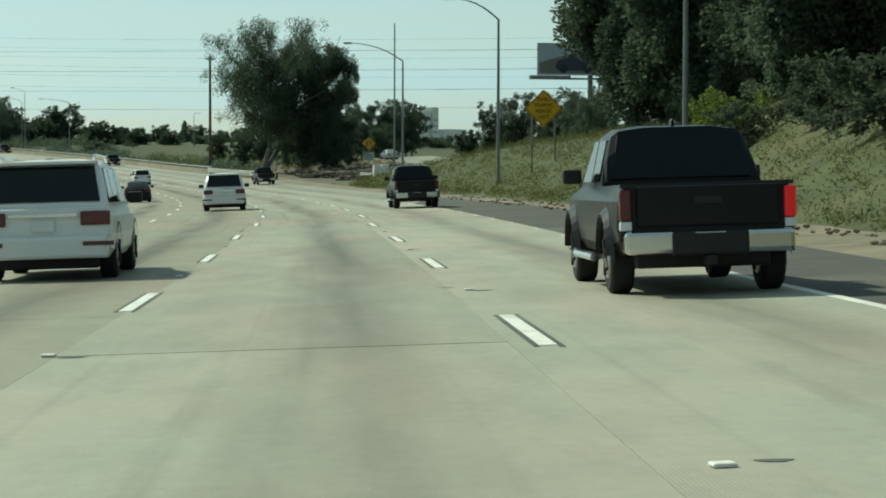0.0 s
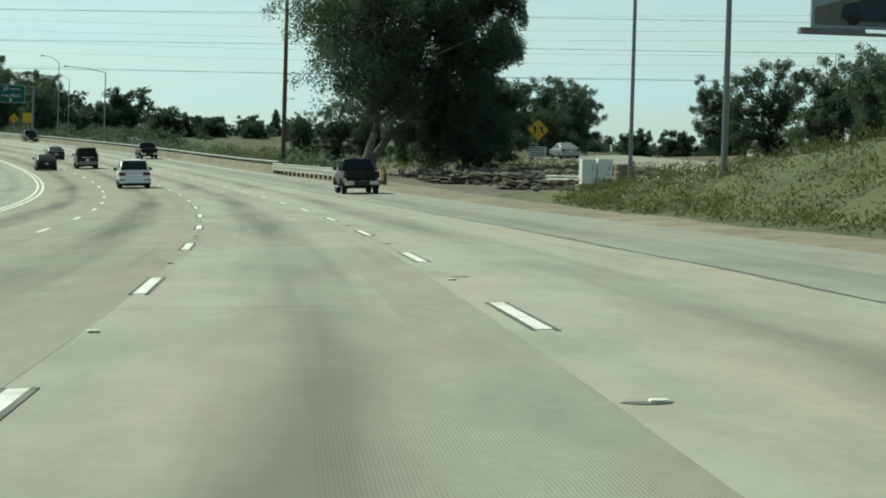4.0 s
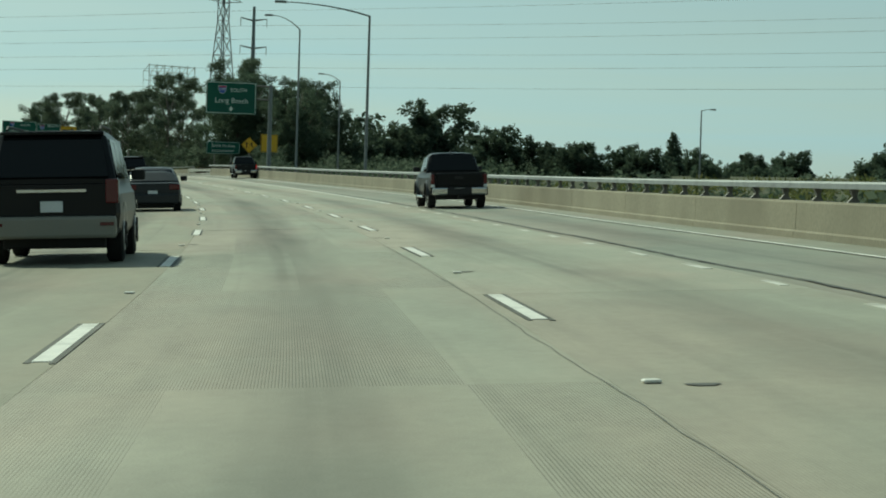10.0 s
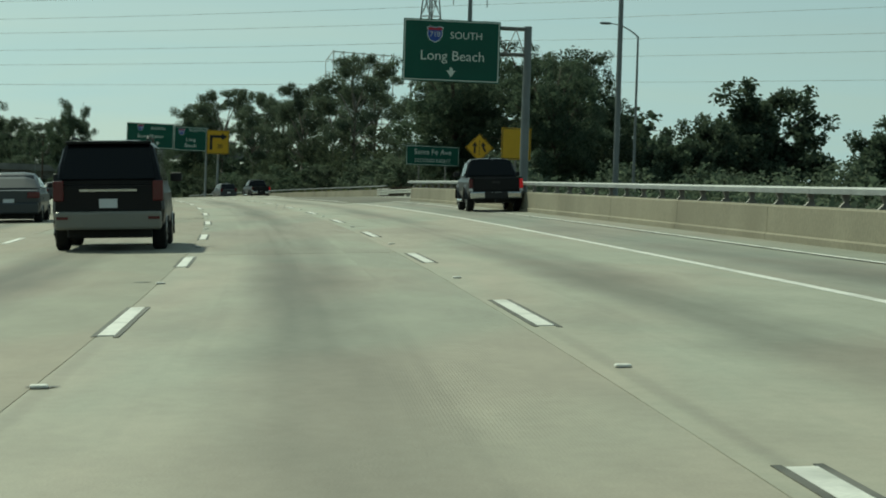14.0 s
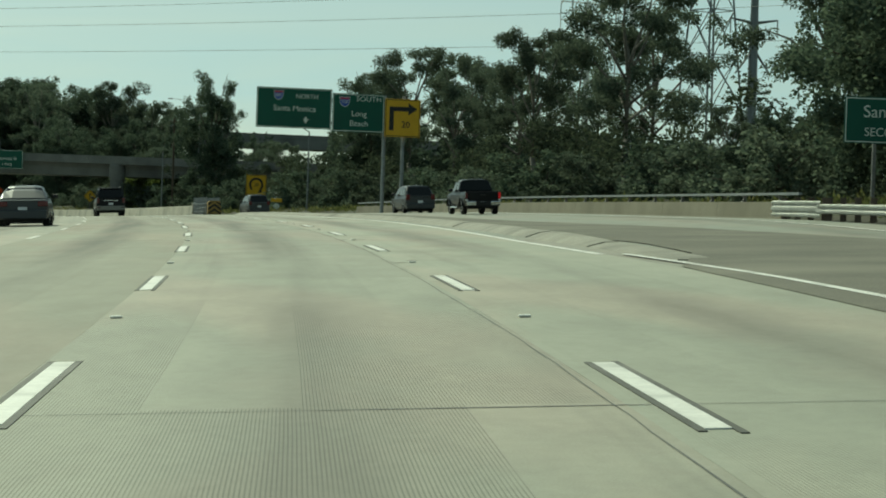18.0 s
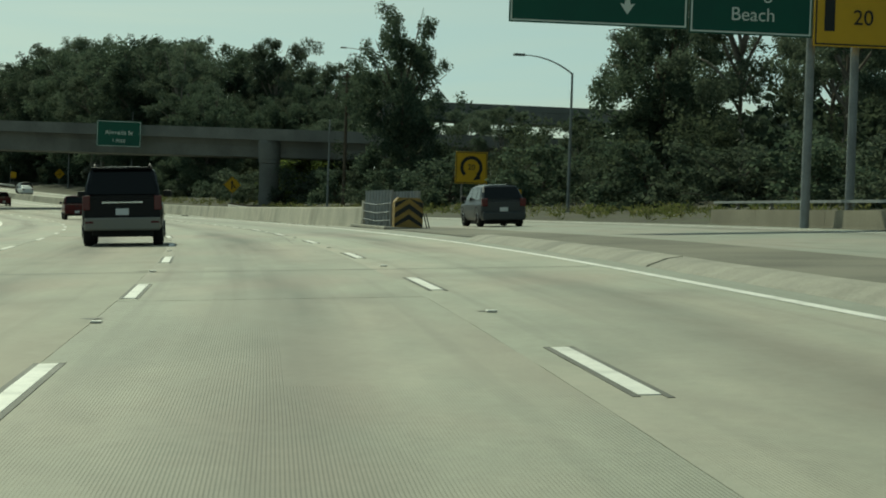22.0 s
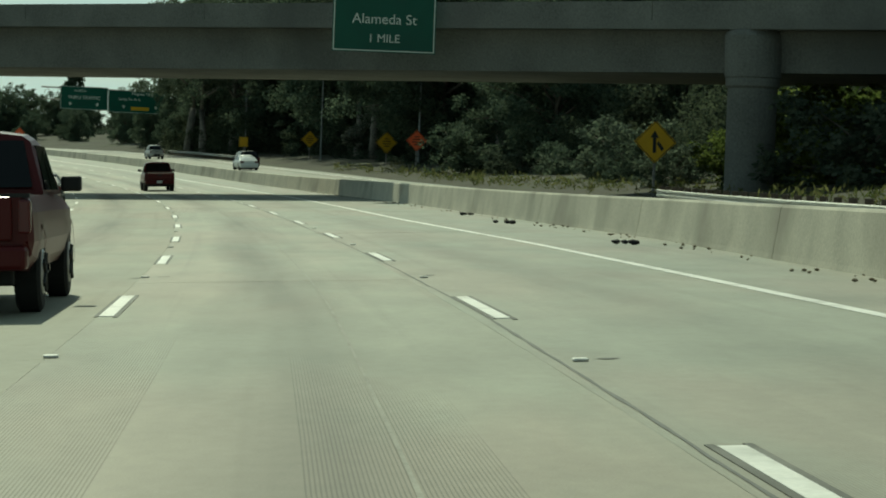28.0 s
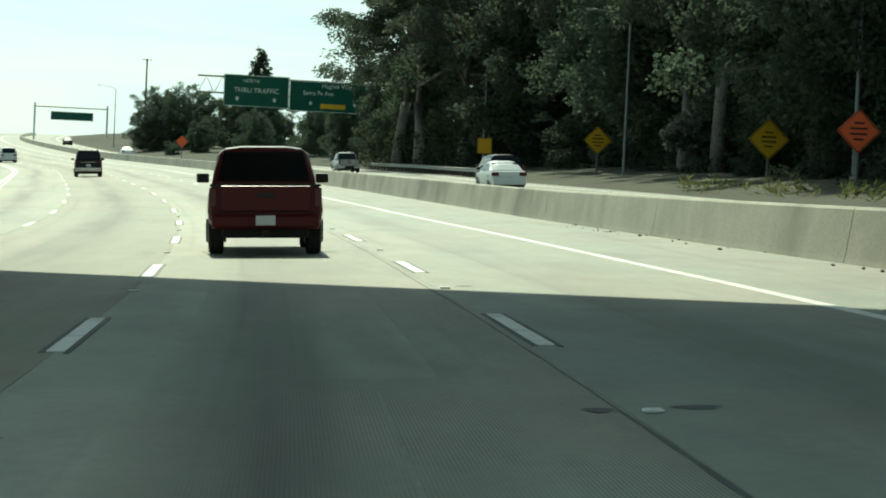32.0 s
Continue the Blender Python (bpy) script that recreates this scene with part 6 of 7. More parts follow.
def vehicle(kind, m, paint, label, category, brake=False, rack=False, lower=None):
    """A parked vehicle; local y points ahead, the rear bumper at y = 0."""
    dims = {"suv": (5.05, 1.97, 1.74, 0.37), "big_suv": (5.25, 2.0, 1.96, 0.40), "pickup": (5.4, 1.9, 1.80, 0.39), "sedan": (4.85, 1.85, 1.45, 0.33), "hatch": (4.6, 1.85, 1.66, 0.36), "van": (5.1, 1.98, 1.76, 0.34)}[kind]
    length, width, height, r = dims
    w = width / 2
    e = thing({"big_suv": "suv", "hatch": "crossover"}.get(kind, kind), m, label, category)
    clear = {"pickup": 0.42, "big_suv": 0.36, "suv": 0.3}.get(kind, 0.24)
    belt = {"pickup": 1.15, "big_suv": 1.18, "suv": 1.05, "sedan": 0.95, "hatch": 1.02, "van": 1.0}[kind]
    hood = belt * {"pickup": 0.97, "big_suv": 0.97}.get(kind, 0.9)
    sec = []
    for y, k, z1, zz in ((0.05, 0.93, belt - 0.02, clear + 0.18), (0.16, 0.985, belt, clear + 0.05), (0.5, 1.0, belt, clear), (length * 0.55, 1.0, belt, clear), (length * 0.7, 1.0, belt - 0.02, clear), (length * 0.74, 0.995, hood, clear), (length * 0.92, 0.96, hood - 0.06, clear + 0.02), (length - 0.08, 0.86, hood - 0.2, clear + 0.08), (length, 0.78, hood - 0.32, clear + 0.16)):
        sec.append((y, body_ring(w * k, zz, z1, belt)))
    part("body", loft(sec), paint, e)
    # cabin: rear foot, rear roof, front roof, front foot
    c = {"suv": (0.18, 0.75, 2.9, 3.75), "big_suv": (0.12, 0.5, 3.2, 3.85), "pickup": (1.75, 2.05, 3.2, 3.95), "sedan": (0.75, 1.7, 2.75, 3.75), "hatch": (0.2, 0.75, 2.7, 3.6), "van": (0.15, 0.5, 3.1, 4.3)}[kind]
    if kind == "pickup":
        part("bed_wall", boxed(-w * 0.95, w * 0.95, 0.06, 0.14, belt - 0.02, belt + 0.02), M_TRIM, e)
        part("bed_cover", boxed(-w * 0.84, w * 0.84, 0.2, 1.72, belt - 0.06, belt + 0.008, bevel=0.01), M_TRIM, e)
    wc0, wc1 = w * 0.93, w * (0.74 if kind == "sedan" else 0.79)
    roof_sec = [(c[0], cabin_ring(wc0, wc0 - 0.03, belt - 0.03, belt + 0.06)), (c[0] + (c[1] - c[0]) * 0.5, cabin_ring(wc0, (wc0 + wc1) / 2, belt - 0.03, (belt + height) / 2 + 0.06)), (c[1], cabin_ring(wc0, wc1, belt - 0.03, height - 0.03)), ((c[1] + c[2]) / 2, cabin_ring(wc0, wc1, belt - 0.03, height)), (c[2], cabin_ring(wc0, wc1, belt - 0.03, height - 0.05)), ((c[2] + c[3]) / 2, cabin_ring(wc0, (wc0 + wc1) / 2, belt - 0.03, (belt + height) / 2)), (c[3], cabin_ring(wc0, wc0 - 0.03, belt - 0.03, belt + 0.02))]
    part("cabin", loft(roof_sec), paint, e)
    # rear window
    def rear(f):
        return c[0] + (c[1] - c[0]) * f, belt + (height - belt) * f
    (ya, za), (yb, zb) = rear(0.12), rear(0.86)
    bm = bmesh.new()
    q = [(-wc0 * 0.88, ya, za), (wc0 * 0.88, ya, za), (wc1 * 0.9, yb, zb), (-wc1 * 0.9, yb, zb)]
    a = [bm.verts.new((x, y - 0.085, z)) for x, y, z in q]
    b = [bm.verts.new((x, y + 0.03, z)) for x, y, z in q]
    bm.faces.new(a)
    bm.faces.new(b[::-1])
    for i in range(4):
        bm.faces.new((a[(i + 1) % 4], a[i], b[i], b[(i + 1) % 4]))
    part("rear_window", bm, M_GLASS, e, "dark tinted rear window")
    # side windows
    splits = {"sedan": [0.06, 0.5, 0.97], "pickup": [0.06, 0.45, 0.97]}.get(kind, [0.04, 0.3, 0.62, 0.97])
    for side in (-1, 1):
        for f0, f1 in zip(splits, splits[1:]):
            y0b, y1b = c[0] + 0.25 + (c[3] - c[0] - 0.5) * f0, c[0] + 0.25 + (c[3] - c[0] - 0.5) * f1 - 0.07
            y0t, y1t = max(y0b, c[1] + 0.06), min(y1b, c[2] - 0.05)
            if y1t - y0t < 0.1:
                y1t = y0t + 0.1
            zb_, zt = belt + 0.05, height - 0.14
            xb, xt = wc0 * 0.985, wc1 + (wc0 - wc1) * 0.12
            q = [(xb, y0b, zb_), (xb, y1b, zb_), (xt, y1t, zt), (xt, y0t, zt)]
            bm = bmesh.new()
            a = [bm.verts.new((side * (x + 0.012), y, z)) for x, y, z in q]
            b = [bm.verts.new((side * (x - 0.03), y, z)) for x, y, z in q]
            bm.faces.new(a)
            bm.faces.new(b[::-1])
            for i in range(4):
                bm.faces.new((a[(i + 1) % 4], a[i], b[i], b[(i + 1) % 4]))
            bmesh.ops.recalc_face_normals(bm, faces=bm.faces)
            part("side_window", bm, M_GLASS, e)
        part("mirror", boxed(side * (w + 0.1) - 0.11, side * (w + 0.1) + 0.11, c[3] - 0.75, c[3] - 0.6, belt + 0.03, belt + 0.2, bevel=0.03), M_TRIM, e)
        lz = {"pickup": (belt - 0.36, belt - 0.04), "big_suv": (belt - 0.3, belt + 0.06), "suv": (belt - 0.26, belt - 0.06), "hatch": (belt - 0.22, belt + 0.1), "van": (belt - 0.2, belt + 0.15), "sedan": (belt - 0.24, belt - 0.06)}[kind]
        lw = {"pickup": 0.12, "big_suv": 0.19, "suv": 0.42, "sedan": 0.36, "hatch": 0.24, "van": 0.18}[kind]
        x1 = side * w * 0.965
        x0 = x1 - side * lw
        part("tail_lamp", boxed(min(x0, x1), max(x0, x1), 0.0, 0.16, *lz, bevel=0.02), M_BRAKE if brake and (side > 0 or kind != "pickup") else M_LAMP_RED, e, "lit red tail lamp" if brake else "red tail lamp")
        for y in (length * 0.19, length * 0.79):
            wheel(e, side * (w - 0.14), y, r, 0.25)
            bm = bmesh.new()
            for k in range(12):
                a0, a1 = math.pi * k / 12, math.pi * (k + 1) / 12
                q = [(r * 1.1, a0), (r * 1.24, a0), (r * 1.24, a1), (r * 1.1, a1)]
                bm.faces.new([bm.verts.new((side * (w + 0.012), y + rr * math.cos(an), r + rr * math.sin(an))) for rr, an in q])
            part("wheel_arch", bm, M_TRIM if lower is None else lower, e)
    tone = lower or (M_TRIM if kind in ("suv", "hatch", "sedan", "van") else M_CHROME)
    part("rear_bumper", boxed(-w * 0.93, w * 0.93, -0.1, 0.2, clear + 0.02, clear + (0.26 if kind == "pickup" else 0.34), bevel=0.05), tone if kind in ("pickup", "big_suv") else paint, e)
    if kind == "pickup" and lower is None:
        part("bumper_step", boxed(-w * 0.42, w * 0.42, -0.13, 0.1, clear + 0.0, clear + 0.25, bevel=0.03), M_TRIM, e, "black bumper step")
        for side in (-1, 1):
            part("lamp_lens", boxed(min(side * w * 0.965, side * (w * 0.965 - 0.12)), max(side * w * 0.965, side * (w * 0.965 - 0.12)), -0.004, 0.1, belt - 0.46, belt - 0.37, bevel=0.01), M_PLATE, e, "clear reversing lens")
            part("running_board", tubed([(side * (w + 0.03), length * 0.34, clear - 0.05), (side * (w + 0.03), length * 0.66, clear - 0.05)], 0.05, 8), M_CHROME, e)
            for y in (length * 0.19, length * 0.79):
                bm = bmesh.new()
                for k in range(14):
                    a0, a1 = [math.pi * (0.02 + 0.96 * q / 14) for q in (k, k + 1)]
                    p4 = [bm.verts.new((side * xx, y + rr * math.cos(an), r + rr * math.sin(an))) for xx, rr, an in ((w - 0.03, r * 1.12, a0), (w + 0.055, r * 1.2, a0), (w + 0.055, r * 1.2, a1), (w - 0.03, r * 1.12, a1))]
                    p5 = [bm.verts.new((side * xx, y + rr * math.cos(an), r + rr * math.sin(an))) for xx, rr, an in ((w + 0.055, r * 1.2, a0), (w - 0.02, r * 1.42, a0), (w - 0.02, r * 1.42, a1), (w + 0.055, r * 1.2, a1))]
                    bm.faces.new(p4)
                    bm.faces.new(p5)
                part("fender_flare", bm, paint, e)
        part("antenna", prism(bmesh.new(), [(-0.02, height - 0.01), (0.02, height - 0.01), (0.012, height + 0.09), (-0.012, height + 0.07)], c[1] + 0.25, c[1] + 0.4), paint, e)
    part("underside", boxed(-w * 0.75, w * 0.75, 0.4, length - 0.4, clear - 0.14, clear + 0.1, bevel=0.03), M_TRIM, e)
    pz = clear + 0.32 if kind == "pickup" else belt - (0.42 if kind != "suv" else 0.34)
    if kind == "pickup":
        pz = clear + 0.08
    part("number_plate", boxed(-0.16, 0.16, -0.125, -0.1, pz, pz + 0.16, bevel=0.004) if kind == "pickup" else boxed(-0.16, 0.16, 0.0, 0.045, pz, pz + 0.16, bevel=0.004), M_PLATE, e)
    if kind in ("suv", "big_suv"):
        part("chrome_strip", boxed(-w * 0.5, w * 0.5, 0.0, 0.05, belt - 0.13, belt - 0.09), M_CHROME, e)
        part("spoiler", boxed(-wc1 * 0.95, wc1 * 0.95, c[1] - 0.22, c[1] + 0.1, height - 0.07, height - 0.02, bevel=0.015), paint, e)
        for side in (-1, 1):
            part("roof_rail", tubed([(side * wc1 * 0.86, c[1] + 0.1, height), (side * wc1 * 0.86, c[1] + 0.3, height + 0.06), (side * wc1 * 0.86, c[2] - 0.3, height + 0.05), (side * wc1 * 0.86, c[2], height - 0.02)], 0.022, 6), M_TRIM if kind == "big_suv" else M_CHROME, e)
            part("reflector", boxed(side * w * 0.8 - 0.22, side * w * 0.8 + 0.22, -0.115, -0.1, clear + 0.2, clear + 0.26) if kind == "suv" else boxed(side * w * 0.8 - 0.1, side * w * 0.8 + 0.1, -0.115, -0.1, clear + 0.2, clear + 0.25), M_LAMP_RED, e)
    if kind == "pickup":
        part("tailgate", boxed(-w * 0.78, w * 0.78, 0.005, 0.07, clear + 0.3, belt - 0.01, bevel=0.02), paint, e)
        part("tailgate_handle", boxed(-0.14, 0.14, -0.01, 0.01, belt - 0.2, belt - 0.12, bevel=0.006), M_TRIM, e)
        part("brake_lamp", boxed(-0.16, 0.16, c[1] - 0.03, c[1] + 0.02, height - 0.1, height - 0.06), M_LAMP_RED, e)
        part("tow_hitch", boxed(-0.05, 0.05, -0.2, 0.1, clear - 0.1, clear, bevel=0.01), M_TRIM, e)
    return e


BLACK, DARK, GREY = car_paint("black_car_paint", (0.004, 0.0045, 0.006), 0.0), car_paint("dark_grey_paint", (0.03, 0.032, 0.036), 0.1), car_paint("slate_paint", (0.06, 0.065, 0.07), 0.2)
WHITE, RED, SILVER, TAN = car_paint("white_car_paint", (0.72, 0.73, 0.72), 0.0), car_paint("dark_red_paint", (0.08, 0.008, 0.009), 0.1), car_paint("silver_paint", (0.35, 0.36, 0.36), 0.6), car_paint("tan_trim", (0.24, 0.23, 0.2), 0.0)
LANE_L, LANE_LL = -3.5, -7.25
PICKUP = "black crew-cab pickup truck with chrome bumper corners"
for s, d, turn in ((23.6, 3.9, 0), (96.5, 4.85, 0), (240.3, 7.5, 0), (378.3, 6.75, 0), (496.4, 8.25, -2)):
    vehicle("pickup", lay(s, d, 0, turn), BLACK, PICKUP, "pickup truck", brake=s > 490 or s < 30)
vehicle("pickup", lay(645, 14.6, 0, 2), BLACK, PICKUP + ", brake lamps lit", "pickup truck", brake=True)
vehicle("hatch", lay(666, 14.7, 0, 3), GREY, "grey crossover car on the exit ramp", "car")
vehicle("hatch", lay(722.8, 11.9, 0, 3), GREY, "slate grey crossover car on the exit ramp", "car")
for s, d in ((33.2, -4.05), (107.8, -3.25), (265.6, -3.42)):
    vehicle("suv", lay(s, d, 0), WHITE, "white suv with slim red tail lamps in the next lane", "suv")
vehicle("sedan", lay(160, -8.2, 0), BLACK, "black low sedan two lanes over", "car")
vehicle("sedan", lay(334, LANE_LL, 0), BLACK, "black sedan in the third lane", "car")
vehicle("sedan", lay(381, LANE_L + 0.4, 0), DARK, "dark sedan far ahead", "car")
for s, d in ((338, -3.35), (460, -3.05), (690, -2.7)):
    vehicle("big_suv", lay(s, d, 0), BLACK, "black full-size suv with tan lower trim", "suv", lower=TAN)
vehicle("sedan", lay(487, LANE_LL, 0), GREY, "slate grey sedan beside the suv", "car")
vehicle("sedan", lay(612, LANE_LL, 0), GREY, "grey sedan in the third lane", "car")
vehicle("sedan", lay(885, LANE_LL + 0.4, 0), GREY, "grey sedan near the overpass", "car")
vehicle("suv", lay(1290, LANE_LL, 0), WHITE, "white suv on the far rise of the freeway", "suv")
vehicle("pickup", lay(807, -3.15, 0), RED, "dark red pickup truck in the next lane", "pickup truck", lower=RED)
vehicle("pickup", lay(929.3, 0.0, 0), RED, "dark red pickup truck in the same lane", "pickup truck", lower=RED)
vehicle("van", lay(1014.7, 18.1, 0), BLACK, "dark minivan on the collector road", "minivan")
vehicle("sedan", lay(1006.2, 16.5, 0), WHITE, "white sedan on the collector road", "car")
vehicle("pickup", lay(1087, 18.9, 0), SILVER, "silver pickup truck on the collector road", "pickup truck")
vehicle("big_suv", lay(1062, -3.5, 0), BLACK, "black suv beyond the overpass", "suv")
vehicle("sedan", lay(1018, -10.2, 0), BLACK, "black sedan in the carpool lane", "car")
vehicle("suv", lay(1170, -7.0, 0), WHITE, "white suv far down the freeway", "suv")
vehicle("sedan", lay(1380, 17, 0), DARK, "dark sedan far along the collector road", "car")
vehicle("sedan", lay(1243, 15.6, 0), WHITE, "white sedan far along the collector road", "car")
vehicle("sedan", lay(331, 40.5, 0.35), SILVER, "silver sedan on the side ramp", "car")


# ---- road markings ----
def dash_mesh(name, x0, x1, y0, y1, z):
    bm = boxed(x0, x1, y0, y1, z - 0.012, z)
    me = bpy.data.meshes.new(name)
    bm.to_mesh(me)
    bm.free()
    return me


dash = dash_mesh("lane_dash", -0.068, 0.068, -4.05, 0, 0.008)
dash.materials.append(M_PAINT)
edge_l, edge_rr = dash_mesh("contrast_strip", -0.115, -0.07, -4.15, 0.08, 0.006), dash_mesh("contrast_strip", 0.07, 0.115, -4.25, 0.1, 0.006)
edge_l.materials.append(M_BLACK)
edge_rr.materials.append(M_BLACK)
bm = boxed(-0.055, 0.055, -0.05, 0.05, 0, 0.022, bevel=0.012)
marker = bpy.data.meshes.new("raised_marker")
bm.to_mesh(marker)
bm.free()
marker.materials.append(M_PAINT)
short_dash = dash_mesh("short_dash", -0.05, 0.05, -2.3, 0, 0.005)
short_dash.materials.append(M_PAINT_WORN)
bm = bmesh.new()
bm.faces.new([bm.verts.new((0.16 * math.cos(a) * (1 + 0.3 * math.sin(3 * a)), 0.12 * math.sin(a) * (1 + 0.2 * math.cos(2 * a)), 0.004)) for a in [k * 2 * math.pi / 14 for k in range(14)]])
glue = bpy.data.meshes.new("marker_glue")
bm.to_mesh(glue)
bm.free()
glue.materials.append(M_SEAL)
rng = random.Random(8)
# where the dashes stand: number and station, for the two lines beside the camera's lane
DASH_R = knots([(-10, -130), (-1, 21.2), (0, 37.6), (1, 52.6), (2, 69.0), (3, 84.4), (9, 176.9), (10, 192.1), (11, 207.6), (13, 237.9), (15, 267.6), (17, 297.0), (19, 327.6), (21, 358.2), (23, 386.3), (25, 415.0), (27, 442.0), (32, 514.7), (33, 529.2), (34, 543.8), (35, 558.2), (36, 574.0), (37, 589.3), (38, 605.0), (39, 620.2), (40, 635.6), (43, 679.0), (45, 709.4), (46, 723.7), (52, 809.8), (53, 825.7), (55, 855.4), (56, 870.2), (57, 884.1), (59, 912.8), (60, 926.6), (104, 1570.3)])
SIDE_R = knots([(-60, 1.55), (21, 1.6), (69, 1.64), (84, 1.9), (177, 2.13), (238, 2.2), (267, 2.1), (297, 2.02), (327, 2.06), (358, 2.22), (386, 2.2), (415, 2.1), (441, 2.02), (514, 2.12), (575, 2.06), (605, 2.26), (636, 2.26), (679, 2.03), (724, 2.03), (809, 2.09), (884, 1.96), (913, 1.98), (1000, 2.05)])
SIDE_L = knots([(-60, -2.2), (28, -2.15), (59, -2.05), (75, -1.75), (90, -1.62), (246, -1.58), (300, -1.62), (325, -1.75), (357, -1.58), (385, -1.47), (441, -1.55), (544, -1.48), (607, -1.65), (677, -1.47), (738, -1.62), (825, -1.52), (898, -1.62), (1000, -1.62)])
DASH_L = knots([(-10, -66), (-4, 28.2), (-2, 59.2), (-1, 74.8), (0, 90.2), (6, 184.3), (8, 215.3), (9, 230.4), (10, 246.0), (12, 275.7), (15, 324.0), (17, 357.2), (19, 385.4), (21, 413.8), (23, 441.6), (28, 514.6), (29, 530.0), (30, 544.6), (31, 559.4), (32, 575.4), (34, 606.2), (36, 635.0), (39, 677.8), (40, 692.7), (41, 707.4), (43, 738.5), (49, 825.5), (51, 852.5), (52, 866.0), (54, 897.6), (55, 912.4), (56, 925.6), (104, 1628.0)])
markings = {}
for name, d in (("lane_line_1", LINES[4]), ("lane_line_2", LINES[3]), ("lane_line_3", LINES[2]), ("lane_line_4", 5.5), ("lane_line_5", LINES[0])):
    markings[name] = tagged(new(name), "white dashed lane line with black borders", "road marking", kind="structure")


def put_dash(line, s, d, contrast=True):
    for me in (dash, edge_l, edge_rr) if contrast else (dash,):
        o = new(me.name.split(".")[0], me)
        o.parent = line
        o.matrix_world = lay(s - 2, d, 0) @ pose(0, 2, 0)


def put_marker(line, s, d):
    o = new("raised_marker", marker)
    o.parent = line
    o.matrix_world = lay(s, d, 0.002, rng.uniform(-8, 8))
    for k in range(rng.choice((0, 1, 1, 2))):
        g = new("marker_glue", glue)
        g.parent = line
        g.matrix_world = lay(s + rng.uniform(-0.25, 0.9), d + rng.uniform(-0.3, 0.3), 0.001, rng.uniform(-10, 10)) @ Matrix.Diagonal((rng.uniform(0.4, 0.85), rng.uniform(0.5, 1.3), 1, 1))


for n in range(-7, 104):
    for line, table, d0 in ((markings["lane_line_1"], DASH_R, LINES[4]), (markings["lane_line_2"], DASH_L, LINES[3])):
        s = table(n)
        d = (SIDE_R if table is DASH_R else SIDE_L)(s - 2)
        if -30 < s < 1600:
            put_dash(line, s, d, s < 1000)
            if s < 960:
                put_marker(line, s + 5.2, d + rng.uniform(-0.05, 0.05))
    s = DASH_L(n) - 1.2
    if -30 < s < 1600:
        put_dash(markings["lane_line_3"], s, LINES[2] + line_shift(s), False)
        put_dash(markings["lane_line_5"], s + 4, LINES[0] + line_shift(s), False)
for s in [*np.arange(36.0, 128, 6.9), *np.arange(286.9, 386, 4.75)]:
    o = new("short_dash", short_dash)
    o.parent = markings["lane_line_4"]
    o.matrix_world = lay(s - 1, line_r(s) - (0.05 if s > 200 else 0.02), 0, rng.uniform(-1, 1)) @ pose(0, 1, 0) @ Matrix.Diagonal((rng.uniform(0.8, 1.3), rng.uniform(0.3, 0.75) * (1.0 if s > 200 else 1.4), 1, 1))
for name, a, b, off, w in (("edge_line_1", -60, 30, 0.0, 0.07), ("edge_line_2", 388, 528, 0.0, 0.07), ("edge_line_3", 566, 1600, 0.0, 0.085)):
    tagged(sweep(name, a, b, lambda s: [(line_r(s) - w, 0.004), (line_r(s) + w, 0.004)], M_PAINT, step=3, closed=False), "solid white edge line", "road marking", kind="structure")
tagged(sweep("edge_line_9", 528, 566, lambda s: [(float(np.interp(s, [528, 534, 549, 557, 566], [line_r(528), 5.83, 6.0, 6.05, 5.75])) + k, 0.011) for k in (-0.07, 0.07)], M_PAINT, step=2, closed=False), "solid white line bending across the gore asphalt", "road marking", kind="structure")
tagged(sweep("edge_line_4", 300, 535, lambda s: [(parapet_d(s) - 1.1, 0.004), (parapet_d(s) - 0.98, 0.004)], M_PAINT, step=4, closed=False), "solid white line beside the parapet", "road marking", kind="structure")
for k, d in enumerate((-9.28, -8.95)):
    tagged(sweep(f"edge_line_{5 + k}", -60, 1600, lambda s, d=d: [(d + line_shift(s) - 0.07, 0.004), (d + line_shift(s) + 0.07, 0.004)], M_PAINT, step=5, closed=False), "double solid white line beside the carpool lane", "road marking", kind="structure")
tagged(sweep("edge_line_7", -60, 1600, [(-15.0, 0.004), (-14.85, 0.004)], M_PAINT, step=5, closed=False), "solid line along the median", "road marking", kind="structure")
tagged(sweep("edge_line_8", 560, 1600, lambda s: [(edge_r(s) - 1.7, 0.002), (edge_r(s) - 1.55, 0.002)], M_PAINT, step=4, closed=False), "solid white line along the exit lane", "road marking", kind="structure")


def crack(name, s0, s1, d, width, wander, seed, label, mat=M_SEAL):
    """A wandering dark seam in the pavement."""
    verts, faces = [], []
    n = int((s1 - s0) / 0.7)
    for i in range(n + 1):
        s = s0 + (s1 - s0) * i / n
        fine_ = 0.0 if mat is M_SKID else 0.4
        c = (d(s) if callable(d) else d) + wander * (noise.noise(Vector((s * (0.05 if mat is M_SKID else 0.12), seed, 0))) + fine_ * noise.noise(Vector((s * 0.9, seed, 5))))
        w = width * (0.45 + 0.9 * abs(noise.noise(Vector((s * (0.2 if mat is M_SKID else 0.7), seed, 9)))))
        verts += [at(s, c - w, 0.0035), at(s, c + w, 0.0035)]
        if i:
            faces.append((2 * i - 2, 2 * i - 1, 2 * i + 1, 2 * i))
    tagged(raw_object(name, verts, faces, mat), label, "crack", kind="structure")


